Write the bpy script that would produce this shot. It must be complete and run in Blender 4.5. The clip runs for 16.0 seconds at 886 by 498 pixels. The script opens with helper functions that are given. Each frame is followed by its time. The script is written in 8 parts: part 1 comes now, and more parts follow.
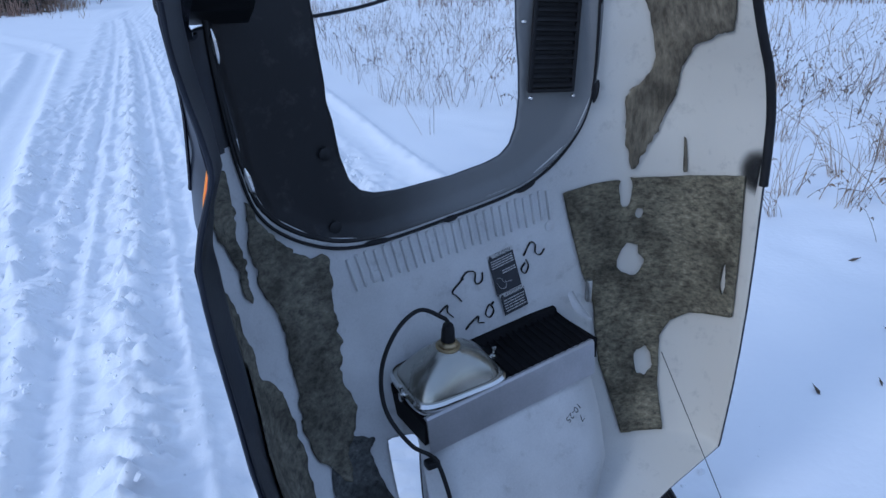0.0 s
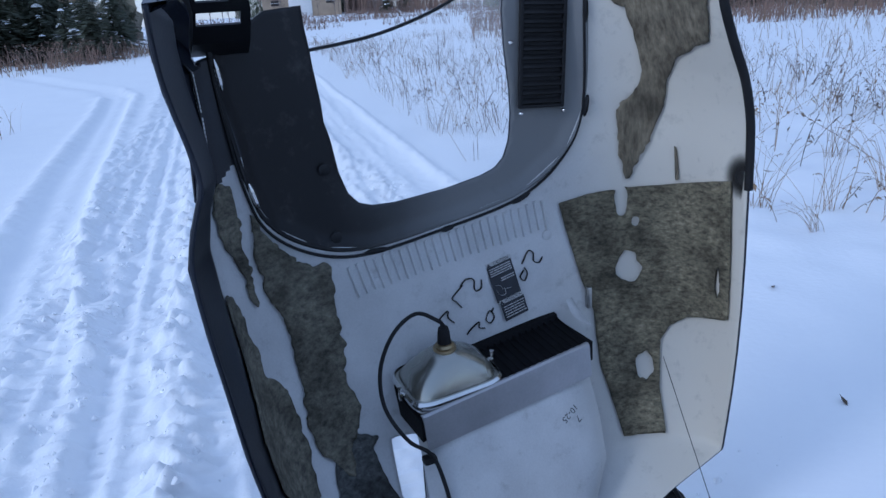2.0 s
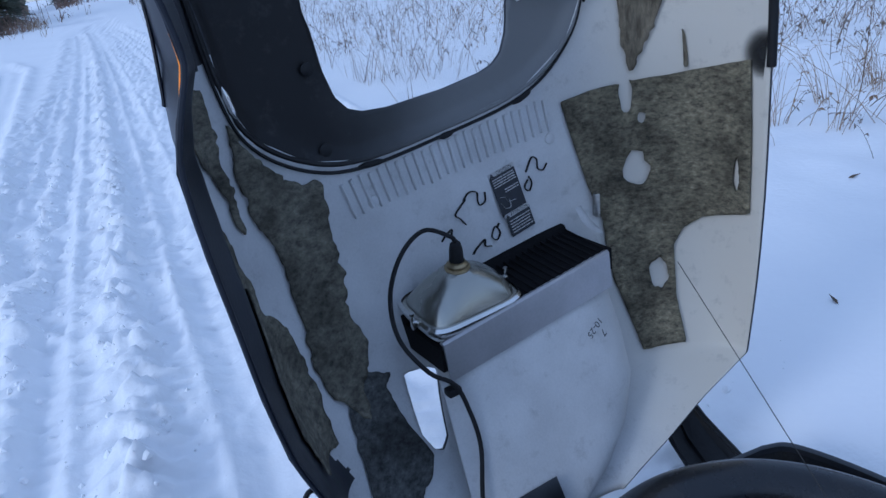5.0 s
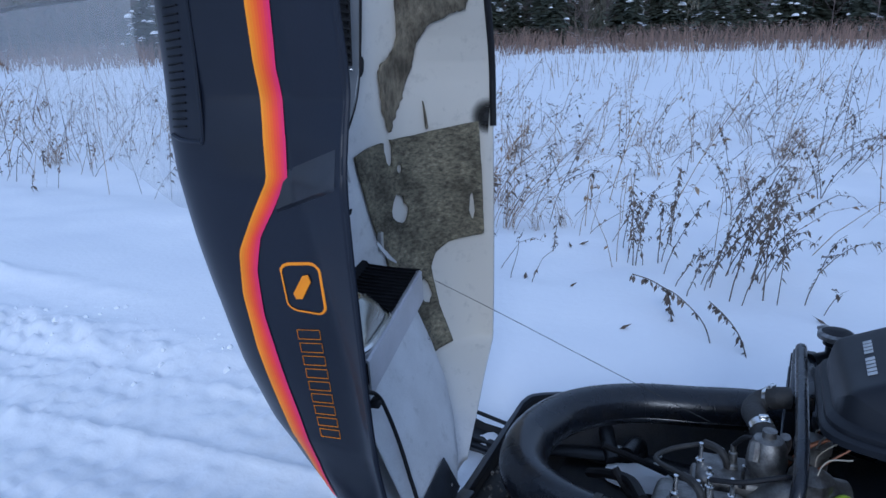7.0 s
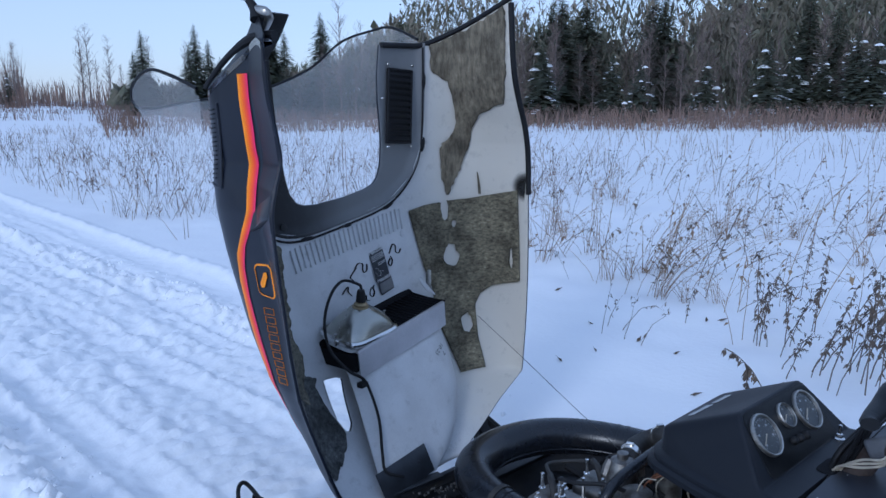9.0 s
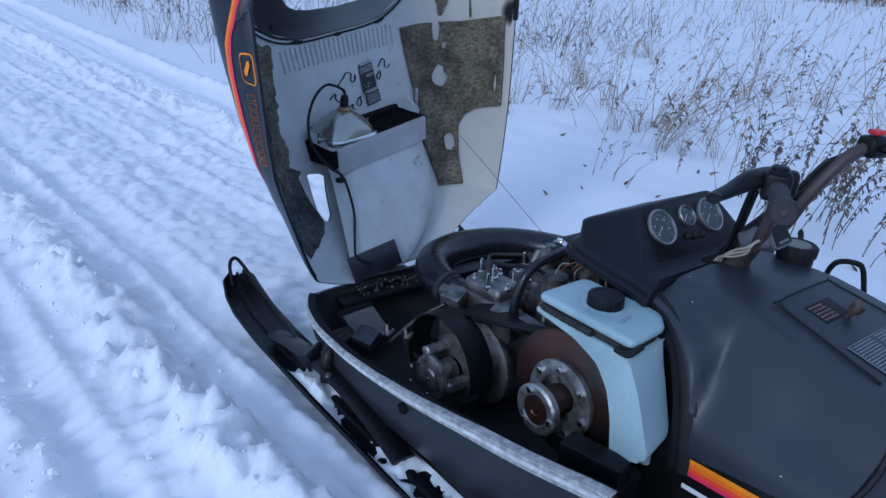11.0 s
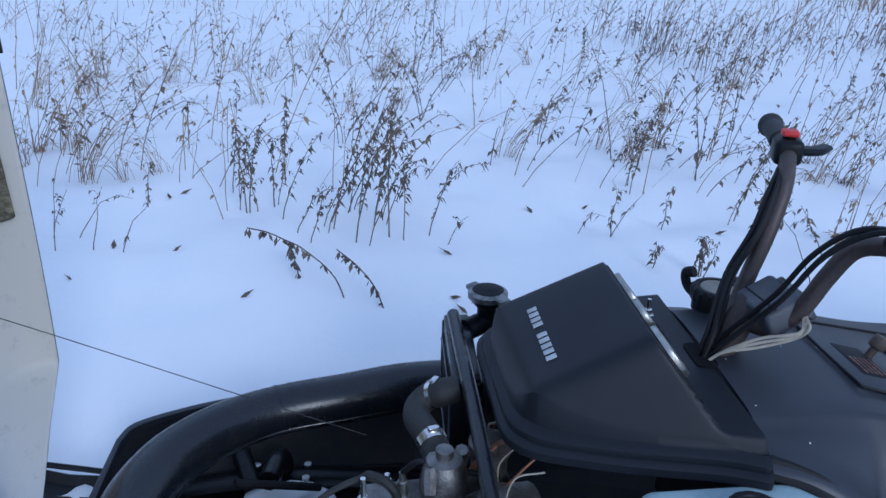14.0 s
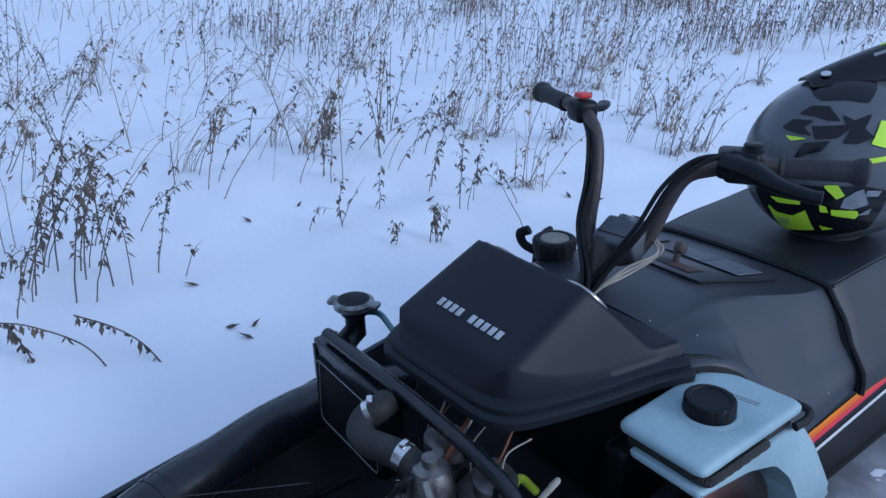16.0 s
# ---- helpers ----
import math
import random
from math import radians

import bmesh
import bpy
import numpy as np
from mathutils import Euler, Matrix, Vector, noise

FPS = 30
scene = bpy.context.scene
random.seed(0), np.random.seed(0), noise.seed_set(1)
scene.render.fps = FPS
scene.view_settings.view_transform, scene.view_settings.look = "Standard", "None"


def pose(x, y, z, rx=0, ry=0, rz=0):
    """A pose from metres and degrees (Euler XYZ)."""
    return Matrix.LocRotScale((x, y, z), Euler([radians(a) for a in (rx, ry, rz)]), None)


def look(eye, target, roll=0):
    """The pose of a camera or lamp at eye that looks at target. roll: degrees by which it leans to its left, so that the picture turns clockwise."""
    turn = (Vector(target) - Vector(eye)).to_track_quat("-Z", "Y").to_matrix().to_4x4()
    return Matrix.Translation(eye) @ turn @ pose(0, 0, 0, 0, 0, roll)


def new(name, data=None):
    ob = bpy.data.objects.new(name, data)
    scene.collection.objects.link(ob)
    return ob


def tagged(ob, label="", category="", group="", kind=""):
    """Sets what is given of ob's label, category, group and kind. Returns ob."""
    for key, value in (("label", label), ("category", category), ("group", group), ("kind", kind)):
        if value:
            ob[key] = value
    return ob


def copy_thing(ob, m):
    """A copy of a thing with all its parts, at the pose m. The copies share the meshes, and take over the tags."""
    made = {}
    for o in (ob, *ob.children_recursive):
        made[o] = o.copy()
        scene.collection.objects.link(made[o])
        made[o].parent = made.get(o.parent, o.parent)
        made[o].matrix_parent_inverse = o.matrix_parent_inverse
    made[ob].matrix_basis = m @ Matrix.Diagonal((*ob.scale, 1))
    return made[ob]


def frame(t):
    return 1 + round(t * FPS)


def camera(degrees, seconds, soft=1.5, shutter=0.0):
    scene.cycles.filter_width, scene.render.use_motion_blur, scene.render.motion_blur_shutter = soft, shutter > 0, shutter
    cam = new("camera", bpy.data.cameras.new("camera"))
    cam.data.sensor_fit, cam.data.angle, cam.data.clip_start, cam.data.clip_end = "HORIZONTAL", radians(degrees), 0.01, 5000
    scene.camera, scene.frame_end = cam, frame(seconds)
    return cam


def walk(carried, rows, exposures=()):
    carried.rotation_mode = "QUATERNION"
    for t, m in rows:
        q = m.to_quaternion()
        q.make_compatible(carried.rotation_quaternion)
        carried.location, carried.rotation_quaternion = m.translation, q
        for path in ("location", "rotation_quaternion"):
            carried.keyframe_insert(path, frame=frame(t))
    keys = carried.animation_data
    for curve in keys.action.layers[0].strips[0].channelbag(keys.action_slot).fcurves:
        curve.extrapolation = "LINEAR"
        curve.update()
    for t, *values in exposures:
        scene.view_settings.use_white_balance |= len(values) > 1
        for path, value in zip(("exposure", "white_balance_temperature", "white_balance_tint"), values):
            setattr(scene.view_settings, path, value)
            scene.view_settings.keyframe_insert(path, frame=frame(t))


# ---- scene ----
cam = camera(63.2, 16.0)
PATH = [
    (0, (-0.469, 0.061, 1.219), (0.058, 1.855, 0.51), -1.2),
    (0.5, (-0.425, -0.056, 1.215), (0.051, 1.767, 0.547), -2.6),
    (1, (-0.393, -0.079, 1.193), (0.048, 1.752, 0.52), -3.1),
    (1.5, (-0.368, -0.068, 1.178), (0.041, 1.773, 0.512), -3.3),
    (2, (-0.373, -0.061, 1.204), (-0.001, 1.802, 0.579), -3.9),
    (2.5, (-0.346, -0.05, 1.203), (-0.004, 1.834, 0.624), -4.4),
    (3, (-0.333, -0.045, 1.204), (-0.013, 1.853, 0.662), -5.0),
    (3.5, (-0.322, -0.043, 1.203), (-0.021, 1.862, 0.676), -5.6),
    (4, (-0.326, -0.053, 1.213), (-0.014, 1.832, 0.621), -6.8),
    (4.2, (-0.339, -0.088, 1.169), (-0.044, 1.784, 0.531), -7.8),
    (6.3, (-0.977, 0.477, 1.054), (0.419, 1.711, 0.325), -0.3),
    (6.5, (-1.066, 0.474, 1.054), (0.453, 1.578, 0.367), -0.2),
    (7, (-1.215, 0.418, 1.072), (0.491, 1.287, 0.495), -1.6),
    (7.5, (-1.252, 0.324, 1.067), (0.494, 1.163, 0.57), -2.8),
    (8, (-1.233, 0.176, 1.106), (0.424, 1.224, 0.711), -3.7),
    (8.2, (-1.223, 0.034, 1.115), (0.348, 1.226, 0.781), -3.8),
    (10.3, (-1.15, -0.652, 1.077), (-0.068, 0.916, 0.468), 2.7),
    (10.5, (-1.167, -0.672, 1.059), (-0.086, 0.873, 0.393), 2.8),
    (11, (-1.187, -0.671, 1.036), (-0.045, 0.782, 0.274), 3.4),
    (11.5, (-1.196, -0.65, 1.019), (0.059, 0.697, 0.239), 3.0),
    (12, (-1.065, -0.471, 0.983), (0.341, 0.711, 0.193), 1.1),
    (12.5, (-0.949, -0.2, 1.013), (0.588, 0.803, 0.218), -0.5),
    (13, (-0.968, 0.14, 1.051), (0.765, 0.742, 0.254), 1.5),
    (13.5, (-0.868, 0.315, 0.985), (0.979, 0.549, 0.252), 2.0),
    (14, (-0.776, 0.487, 1.019), (1.063, 0.348, 0.245), 1.4),
    (14.5, (-0.727, 0.675, 1.009), (0.99, 0.007, 0.229), 4.0),
    (15, (-0.659, 0.745, 1.01), (1.001, -0.025, 0.203), 1.1),
    (15.5, (-0.641, 0.838, 1.02), (0.934, -0.095, 0.214), -1.0),
    (16, (-0.639, 0.844, 1.035), (0.855, -0.224, 0.242), -1.5),
]
walk(cam, [(t, look(eye, target, roll)) for t, eye, target, roll in PATH], [(0, 0.53, 4900, 10), (4, 0.51, 4920, 10), (6.5, 0.38, 4790, 10), (8, 0.53, 4950, 10), (10.5, 0.42, 4830, 10), (11.5, 0.45, 4800, 10), (12.0, 0.58, 4870, 10), (12.5, 0.82, 4950, 10), (13.5, 0.72, 4950, 10), (15, 0.52, 4840, 10), (16, 0.55, 4870, 10)])

# ---- world and light ----
world = bpy.data.worlds.new("world")
scene.world = world
world.use_nodes = True
wn = world.node_tree
sky = wn.nodes.new("ShaderNodeTexSky")
sky.sky_type = "NISHITA"
sky.sun_disc = False
sky.sun_elevation = radians(24)
sky.sun_rotation = radians(-112)
sky.air_density, sky.dust_density, sky.ozone_density = 1.0, 1.0, 2.0
# thin even cloud veils the blue
veil = wn.nodes.new("ShaderNodeMix")
veil.data_type = "RGBA"
veil.inputs[0].default_value = 0.76
way = wn.nodes.new("ShaderNodeTexCoord")
split = wn.nodes.new("ShaderNodeSeparateXYZ")
height = wn.nodes.new("ShaderNodeValToRGB")
height.color_ramp.elements[0].position, height.color_ramp.elements[0].color = 0.02, (0.98, 0.96, 0.98, 1)
height.color_ramp.elements[1].position, height.color_ramp.elements[1].color = 0.55, (0.77, 0.85, 1.0, 1)
cloud = wn.nodes.new("ShaderNodeVectorMath")
cloud.operation = "SCALE"
cloud.inputs[3].default_value = 3.02
wn.links.new(way.outputs["Generated"], split.inputs[0])
wn.links.new(split.outputs[2], height.inputs[0])
wn.links.new(height.outputs[0], cloud.inputs[0])
wn.links.new(cloud.outputs[0], veil.inputs[7])
wn.links.new(sky.outputs[0], veil.inputs[6])
wn.links.new(veil.outputs[2], wn.nodes["Background"].inputs[0])
wn.nodes["Background"].inputs[1].default_value = 0.15
sun_data = bpy.data.lights.new("sun", "SUN")
sun_data.energy, sun_data.angle, sun_data.color = 0.62, radians(16), (1.0, 0.93, 0.84)
sun = new("sun", sun_data)
sun.matrix_world = look((-8, -3.2, 4), (0, 0, 0))


# ---- materials ----
def material(name, colour, rough=0.5, metal=0.0, scale=20.0, vary=0.12, bump=0.05, fine=200.0, second=None, spots=0.5, coat=0.0, detail=6.0, spec=0.5):
    """A surface with two scales of colour change and relief; second: a colour that shows in patches."""
    m = bpy.data.materials.new(name)
    m.use_nodes = True
    t = m.node_tree
    b = t.nodes["Principled BSDF"]
    tc = t.nodes.new("ShaderNodeTexCoord")
    n1 = t.nodes.new("ShaderNodeTexNoise")
    n1.inputs["Scale"].default_value, n1.inputs["Detail"].default_value = scale, detail
    n2 = t.nodes.new("ShaderNodeTexNoise")
    n2.inputs["Scale"].default_value, n2.inputs["Detail"].default_value = fine, 3
    t.links.new(tc.outputs["Object"], n1.inputs["Vector"])
    t.links.new(tc.outputs["Object"], n2.inputs["Vector"])
    ramp = t.nodes.new("ShaderNodeValToRGB")
    c2 = second if second else tuple(max(0, c * (1 - 2 * vary)) for c in colour)
    ramp.color_ramp.elements[0].position, ramp.color_ramp.elements[1].position = spots - 0.14, spots + 0.14
    ramp.color_ramp.elements[0].color, ramp.color_ramp.elements[1].color = (*c2, 1), (*colour, 1)
    t.links.new(n1.outputs[0], ramp.inputs[0])
    mix = t.nodes.new("ShaderNodeMix")
    mix.data_type, mix.blend_type = "RGBA", "OVERLAY"
    mix.inputs[0].default_value = vary
    t.links.new(ramp.outputs[0], mix.inputs[6])
    t.links.new(n2.outputs[0], mix.inputs[7])
    t.links.new(mix.outputs[2], b.inputs["Base Color"])
    rr = t.nodes.new("ShaderNodeMapRange")
    rr.inputs[3].default_value, rr.inputs[4].default_value = max(0.02, rough - 0.12), min(1, rough + 0.12)
    t.links.new(n1.outputs[0], rr.inputs[0])
    t.links.new(rr.outputs[0], b.inputs["Roughness"])
    b.inputs["Metallic"].default_value = metal
    b.inputs["Coat Weight"].default_value = coat
    b.inputs["Specular IOR Level"].default_value = spec
    if bump:
        bp = t.nodes.new("ShaderNodeBump")
        bp.inputs["Strength"].default_value, bp.inputs["Distance"].default_value = bump, 0.01
        t.links.new(n2.outputs[0], bp.inputs["Height"])
        t.links.new(bp.outputs[0], b.inputs["Normal"])
    return m


M_snow = material("snow", (0.87, 0.88, 0.9), 0.7, scale=3, vary=0.03, bump=0.3, fine=34, second=(0.85, 0.86, 0.89))
M_navy = material("hood_paint", (0.009, 0.012, 0.022), 0.34, scale=5, vary=0.15, bump=0.01, fine=300, coat=0.05, spec=0.3)
M_innerdark = material("hood_inside_black", (0.018, 0.022, 0.032), 0.38, scale=6, vary=0.25, bump=0.05, fine=200, spec=0.45)
M_black = material("black_plastic", (0.0075, 0.0088, 0.0115), 0.4, scale=12, vary=0.2, bump=0.08, fine=400, spec=0.22)
M_rubber = material("rubber", (0.014, 0.0145, 0.017), 0.6, scale=20, vary=0.2, bump=0.1, spec=0.25)
M_pipe = material("black_pipe", (0.0095, 0.0115, 0.0165), 0.27, scale=14, vary=0.2, bump=0.05, fine=180, second=(0.024, 0.022, 0.021), spots=0.36, spec=0.5)
M_tank = material("milky_tank", (0.36, 0.475, 0.5), 0.42, scale=8, vary=0.12, bump=0.03, fine=150, second=(0.27, 0.37, 0.4), spots=0.42)
M_steel = material("steel", (0.5, 0.5, 0.48), 0.35, 0.9, scale=25, vary=0.2, bump=0.08, second=(0.3, 0.29, 0.27))
M_cast = material("cast_aluminium", (0.24, 0.235, 0.225), 0.44, 0.8, scale=32, vary=0.3, bump=0.16, fine=300, second=(0.09, 0.085, 0.08), spots=0.46)
M_bright = material("bright_metal", (0.75, 0.75, 0.74), 0.22, 1.0, scale=12, vary=0.08, bump=0.02)
M_rust = material("rusty_steel", (0.1, 0.045, 0.033), 0.36, 0.75, scale=9, vary=0.35, bump=0.06, second=(0.04, 0.034, 0.032))
M_trim = material("worn_trim", (0.52, 0.52, 0.515), 0.6, 0.2, scale=70, vary=0.5, bump=0.5, fine=420, second=(0.26, 0.26, 0.26), spots=0.47)
M_white = material("white_line", (0.8, 0.8, 0.8), 0.5, scale=20, vary=0.06, bump=0.0)
M_orange = material("orange_decal", (0.9, 0.19, 0.01), 0.4, scale=20, vary=0.05, bump=0.0, spec=0.2)
M_yellow = material("yellow_decal", (0.92, 0.3, 0.008), 0.4, scale=20, vary=0.05, bump=0.0, spec=0.2)
M_pink = material("pink_decal", (0.8, 0.035, 0.12), 0.4, scale=20, vary=0.05, bump=0.0, spec=0.2)
M_red = material("red_button", (0.6, 0.03, 0.03), 0.4)
M_neon = material("neon_yellow", (0.62, 0.9, 0.03), 0.35, scale=20, vary=0.05, bump=0.0)
M_seat = material("seat_vinyl", (0.022, 0.025, 0.031), 0.4, scale=9, vary=0.2, bump=0.15, fine=350, spec=0.42)
M_weed = material("dry_weed", (0.19, 0.145, 0.105), 0.9, scale=6, vary=0.3, bump=0.1, second=(0.085, 0.068, 0.056))
M_straw = material("dry_grass", (0.34, 0.25, 0.15), 0.9, scale=3, vary=0.3, bump=0.0, second=(0.2, 0.13, 0.08))
M_spruce = material("spruce_needles", (0.115, 0.13, 0.09), 0.9, scale=2, vary=0.4, bump=0.0, second=(0.075, 0.088, 0.062))
M_trunk = material("bark", (0.1, 0.08, 0.065), 0.9, scale=4, vary=0.3, bump=0.2)
M_wall = material("house_wall", (0.42, 0.33, 0.24), 0.8, scale=1, vary=0.1, bump=0.0)
M_roof = material("house_roof", (0.28, 0.2, 0.15), 0.8, scale=1, vary=0.1, bump=0.0)


def glass(name, tint, rough, alpha):
    m = bpy.data.materials.new(name)
    m.use_nodes = True
    b = m.node_tree.nodes["Principled BSDF"]
    b.inputs["Base Color"].default_value = (*tint, 1)
    b.inputs["Roughness"].default_value = rough
    b.inputs["Alpha"].default_value = alpha
    return m


M_shield = glass("scratched_clear_plastic", (0.72, 0.74, 0.76), 0.2, 0.2)
M_lens = glass("gauge_glass", (0.7, 0.75, 0.8), 0.05, 0.05)


# ---- mesh helpers ----
def mesh(name, verts, faces, mats, parent=None, label="", smooth=True, index=None):
    me = bpy.data.meshes.new(name)
    me.from_pydata([tuple(v) for v in verts], [], [tuple(f) for f in faces])
    for m in (mats if isinstance(mats, (list, tuple)) else [mats]):
        me.materials.append(m)
    if index is not None:
        me.polygons.foreach_set("material_index", index)
    me.polygons.foreach_set("use_smooth", [smooth] * len(me.polygons))
    me.update()
    ob = new(name, me)
    if parent:
        ob.parent = parent
    if label:
        tagged(ob, label)
    return ob


def part(name, bm, mat, parent, label="", smooth=True):
    me = bpy.data.meshes.new(name)
    bmesh.ops.recalc_face_normals(bm, faces=bm.faces)
    bm.to_mesh(me)
    bm.free()
    for m in (mat if isinstance(mat, (list, tuple)) else [mat]):
        me.materials.append(m)
    me.polygons.foreach_set("use_smooth", [smooth] * len(me.polygons))
    if smooth:
        me.set_sharp_from_angle(angle=radians(38))
    ob = new(name, me)
    ob.parent = parent
    if label:
        tagged(ob, label)
    return ob


def thing(name, label, category, group="", kind="", at=(0, 0, 0)):
    ob = new(name)
    ob.location = at
    ob.empty_display_size = 0.1
    return tagged(ob, label, category, group, kind)


def add_box(bm, m, size, bevel=0.004, segs=2):
    r = bmesh.ops.create_cube(bm, size=1.0, matrix=m @ Matrix.Diagonal((*size, 1)))
    if bevel:
        es = list({e for v in r["verts"] for e in v.link_edges})
        bmesh.ops.bevel(bm, geom=es, offset=bevel, segments=segs, affect="EDGES", profile=0.5)
    return bm


def box(m, size, bevel=0.004, segs=2):
    return add_box(bmesh.new(), m, size, bevel, segs)


def add_lathe(bm, m, profile, n=24):
    """profile: (radius, height) pairs turned round the pose's z axis."""
    rings = []
    for r, h in profile:
        if r < 1e-5:
            rings.append([bm.verts.new(m @ Vector((0, 0, h)))])
        else:
            rings.append([bm.verts.new(m @ Vector((r * math.cos(2 * math.pi * k / n), r * math.sin(2 * math.pi * k / n), h))) for k in range(n)])
    for a, b in zip(rings, rings[1:]):
        for k in range(n):
            q = [a[k % len(a)], a[(k + 1) % len(a)], b[(k + 1) % len(b)], b[k % len(b)]]
            q = list(dict.fromkeys(q))
            if len(q) > 2:
                bm.faces.new(q)
    return bm


def lathe(m, profile, n=24):
    return add_lathe(bmesh.new(), m, profile, n)


def spline(pts, steps=8):
    """Catmull-Rom through pts."""
    p = [Vector(q) for q in pts]
    p = [2 * p[0] - p[1]] + p + [2 * p[-1] - p[-2]]
    out = []
    for i in range(1, len(p) - 2):
        for k in range(steps):
            t = k / steps
            out.append(0.5 * (2 * p[i] + (p[i + 1] - p[i - 1]) * t + (2 * p[i - 1] - 5 * p[i] + 4 * p[i + 1] - p[i + 2]) * t * t + (3 * p[i] - 3 * p[i + 1] + p[i + 2] - p[i - 1]) * t ** 3))
    out.append(p[-2])
    return out


def add_tube(bm, pts, radius, n=12, steps=8, flat=1.0, up=None, cap=True):
    """A tube along a smooth line; radius: one number or one for each point. flat squeezes its section along the up side."""
    path = spline(pts, steps) if steps > 1 else [Vector(p) for p in pts]
    rs = [radius] * len(path) if not isinstance(radius, (list, tuple)) else [float(q) for q in np.interp(np.linspace(0, len(pts) - 1, len(path)), range(len(pts)), radius)]
    tan = (path[1] - path[0]).normalized()
    ref = Vector(up) if up else (Vector((0, 0, 1)) if abs(tan.z) < 0.9 else Vector((1, 0, 0)))
    side = tan.cross(ref).normalized()
    rings = []
    for i, p in enumerate(path):
        tn = (path[min(i + 1, len(path) - 1)] - path[max(i - 1, 0)]).normalized()
        side = (side - tn * side.dot(tn)).normalized()
        top = side.cross(tn)
        rings.append([bm.verts.new(p + rs[i] * (math.cos(2 * math.pi * k / n) * side + flat * math.sin(2 * math.pi * k / n) * top)) for k in range(n)])
    for a, b in zip(rings, rings[1:]):
        for k in range(n):
            bm.faces.new((a[k], a[(k + 1) % n], b[(k + 1) % n], b[k]))
    if cap:
        bm.faces.new(rings[0][::-1])
        bm.faces.new(rings[-1])
    return bm


def tube(pts, radius, n=12, steps=8, flat=1.0, up=None):
    return add_tube(bmesh.new(), pts, radius, n, steps, flat, up)


def add_prism(bm, m, outline, depth, bevel=0.0):
    """A flat outline in the pose's xy plane, given depth along its z."""
    a = [bm.verts.new(m @ Vector((x, y, 0))) for x, y in outline]
    b = [bm.verts.new(m @ Vector((x, y, depth))) for x, y in outline]
    f = [bm.faces.new(a[::-1]), bm.faces.new(b)]
    n = len(a)
    for k in range(n):
        f.append(bm.faces.new((a[k], a[(k + 1) % n], b[(k + 1) % n], b[k])))
    if bevel:
        es = [e for e in f[0].edges] + [e for e in f[1].edges]
        bmesh.ops.bevel(bm, geom=es, offset=bevel, segments=2, affect="EDGES", profile=0.5)
    return bm


def prism(m, outline, depth, bevel=0.0):
    return add_prism(bmesh.new(), m, outline, depth, bevel)


def loft(rings, closed=True, caps=True):
    bm = bmesh.new()
    rs = [[bm.verts.new(p) for p in ring] for ring in rings]
    n = len(rs[0])
    for a, b in zip(rs, rs[1:]):
        for k in range(n if closed else n - 1):
            bm.faces.new((a[k], a[(k + 1) % n], b[(k + 1) % n], b[k]))
    if caps and closed:
        bm.faces.new(rs[0][::-1])
        bm.faces.new(rs[-1])
    return bm


def round_poly(pts, radius, n=5):
    """Rounds the corners of a flat outline."""
    out = []
    k = len(pts)
    for i in range(k):
        p, a, b = Vector(pts[i]), Vector(pts[i - 1]), Vector(pts[(i + 1) % k])
        r = min(radius, (a - p).length * 0.45, (b - p).length * 0.45)
        s, e = p + (a - p).normalized() * r, p + (b - p).normalized() * r
        for j in range(n + 1):
            t = j / n
            out.append(tuple((1 - t) ** 2 * s + 2 * t * (1 - t) * p + t * t * e))
    return out


def round3(pts, radii, n=5):
    """A closed line with its corners rounded, n + 1 places to a corner."""
    out = []
    p = [Vector(q) for q in pts]
    for i, (b, r) in enumerate(zip(p, radii)):
        a, c = p[i - 1], p[(i + 1) % len(p)]
        da, dc = (a - b).normalized() * min(r, (a - b).length * 0.45), (c - b).normalized() * min(r, (c - b).length * 0.45)
        for k in range(n + 1):
            f = k / n
            out.append((b + da) * (1 - f) ** 2 + b * 2 * f * (1 - f) + (b + dc) * f ** 2)
    return out


def frame_at(origin, xdir, zdir):
    """A pose at origin whose z looks along zdir and whose x lies as near as can be to xdir."""
    z = Vector(zdir).normalized()
    x = (Vector(xdir) - z * Vector(xdir).dot(z)).normalized()
    y = z.cross(x)
    m = Matrix((x, y, z)).transposed().to_4x4()
    m.translation = Vector(origin)
    return m


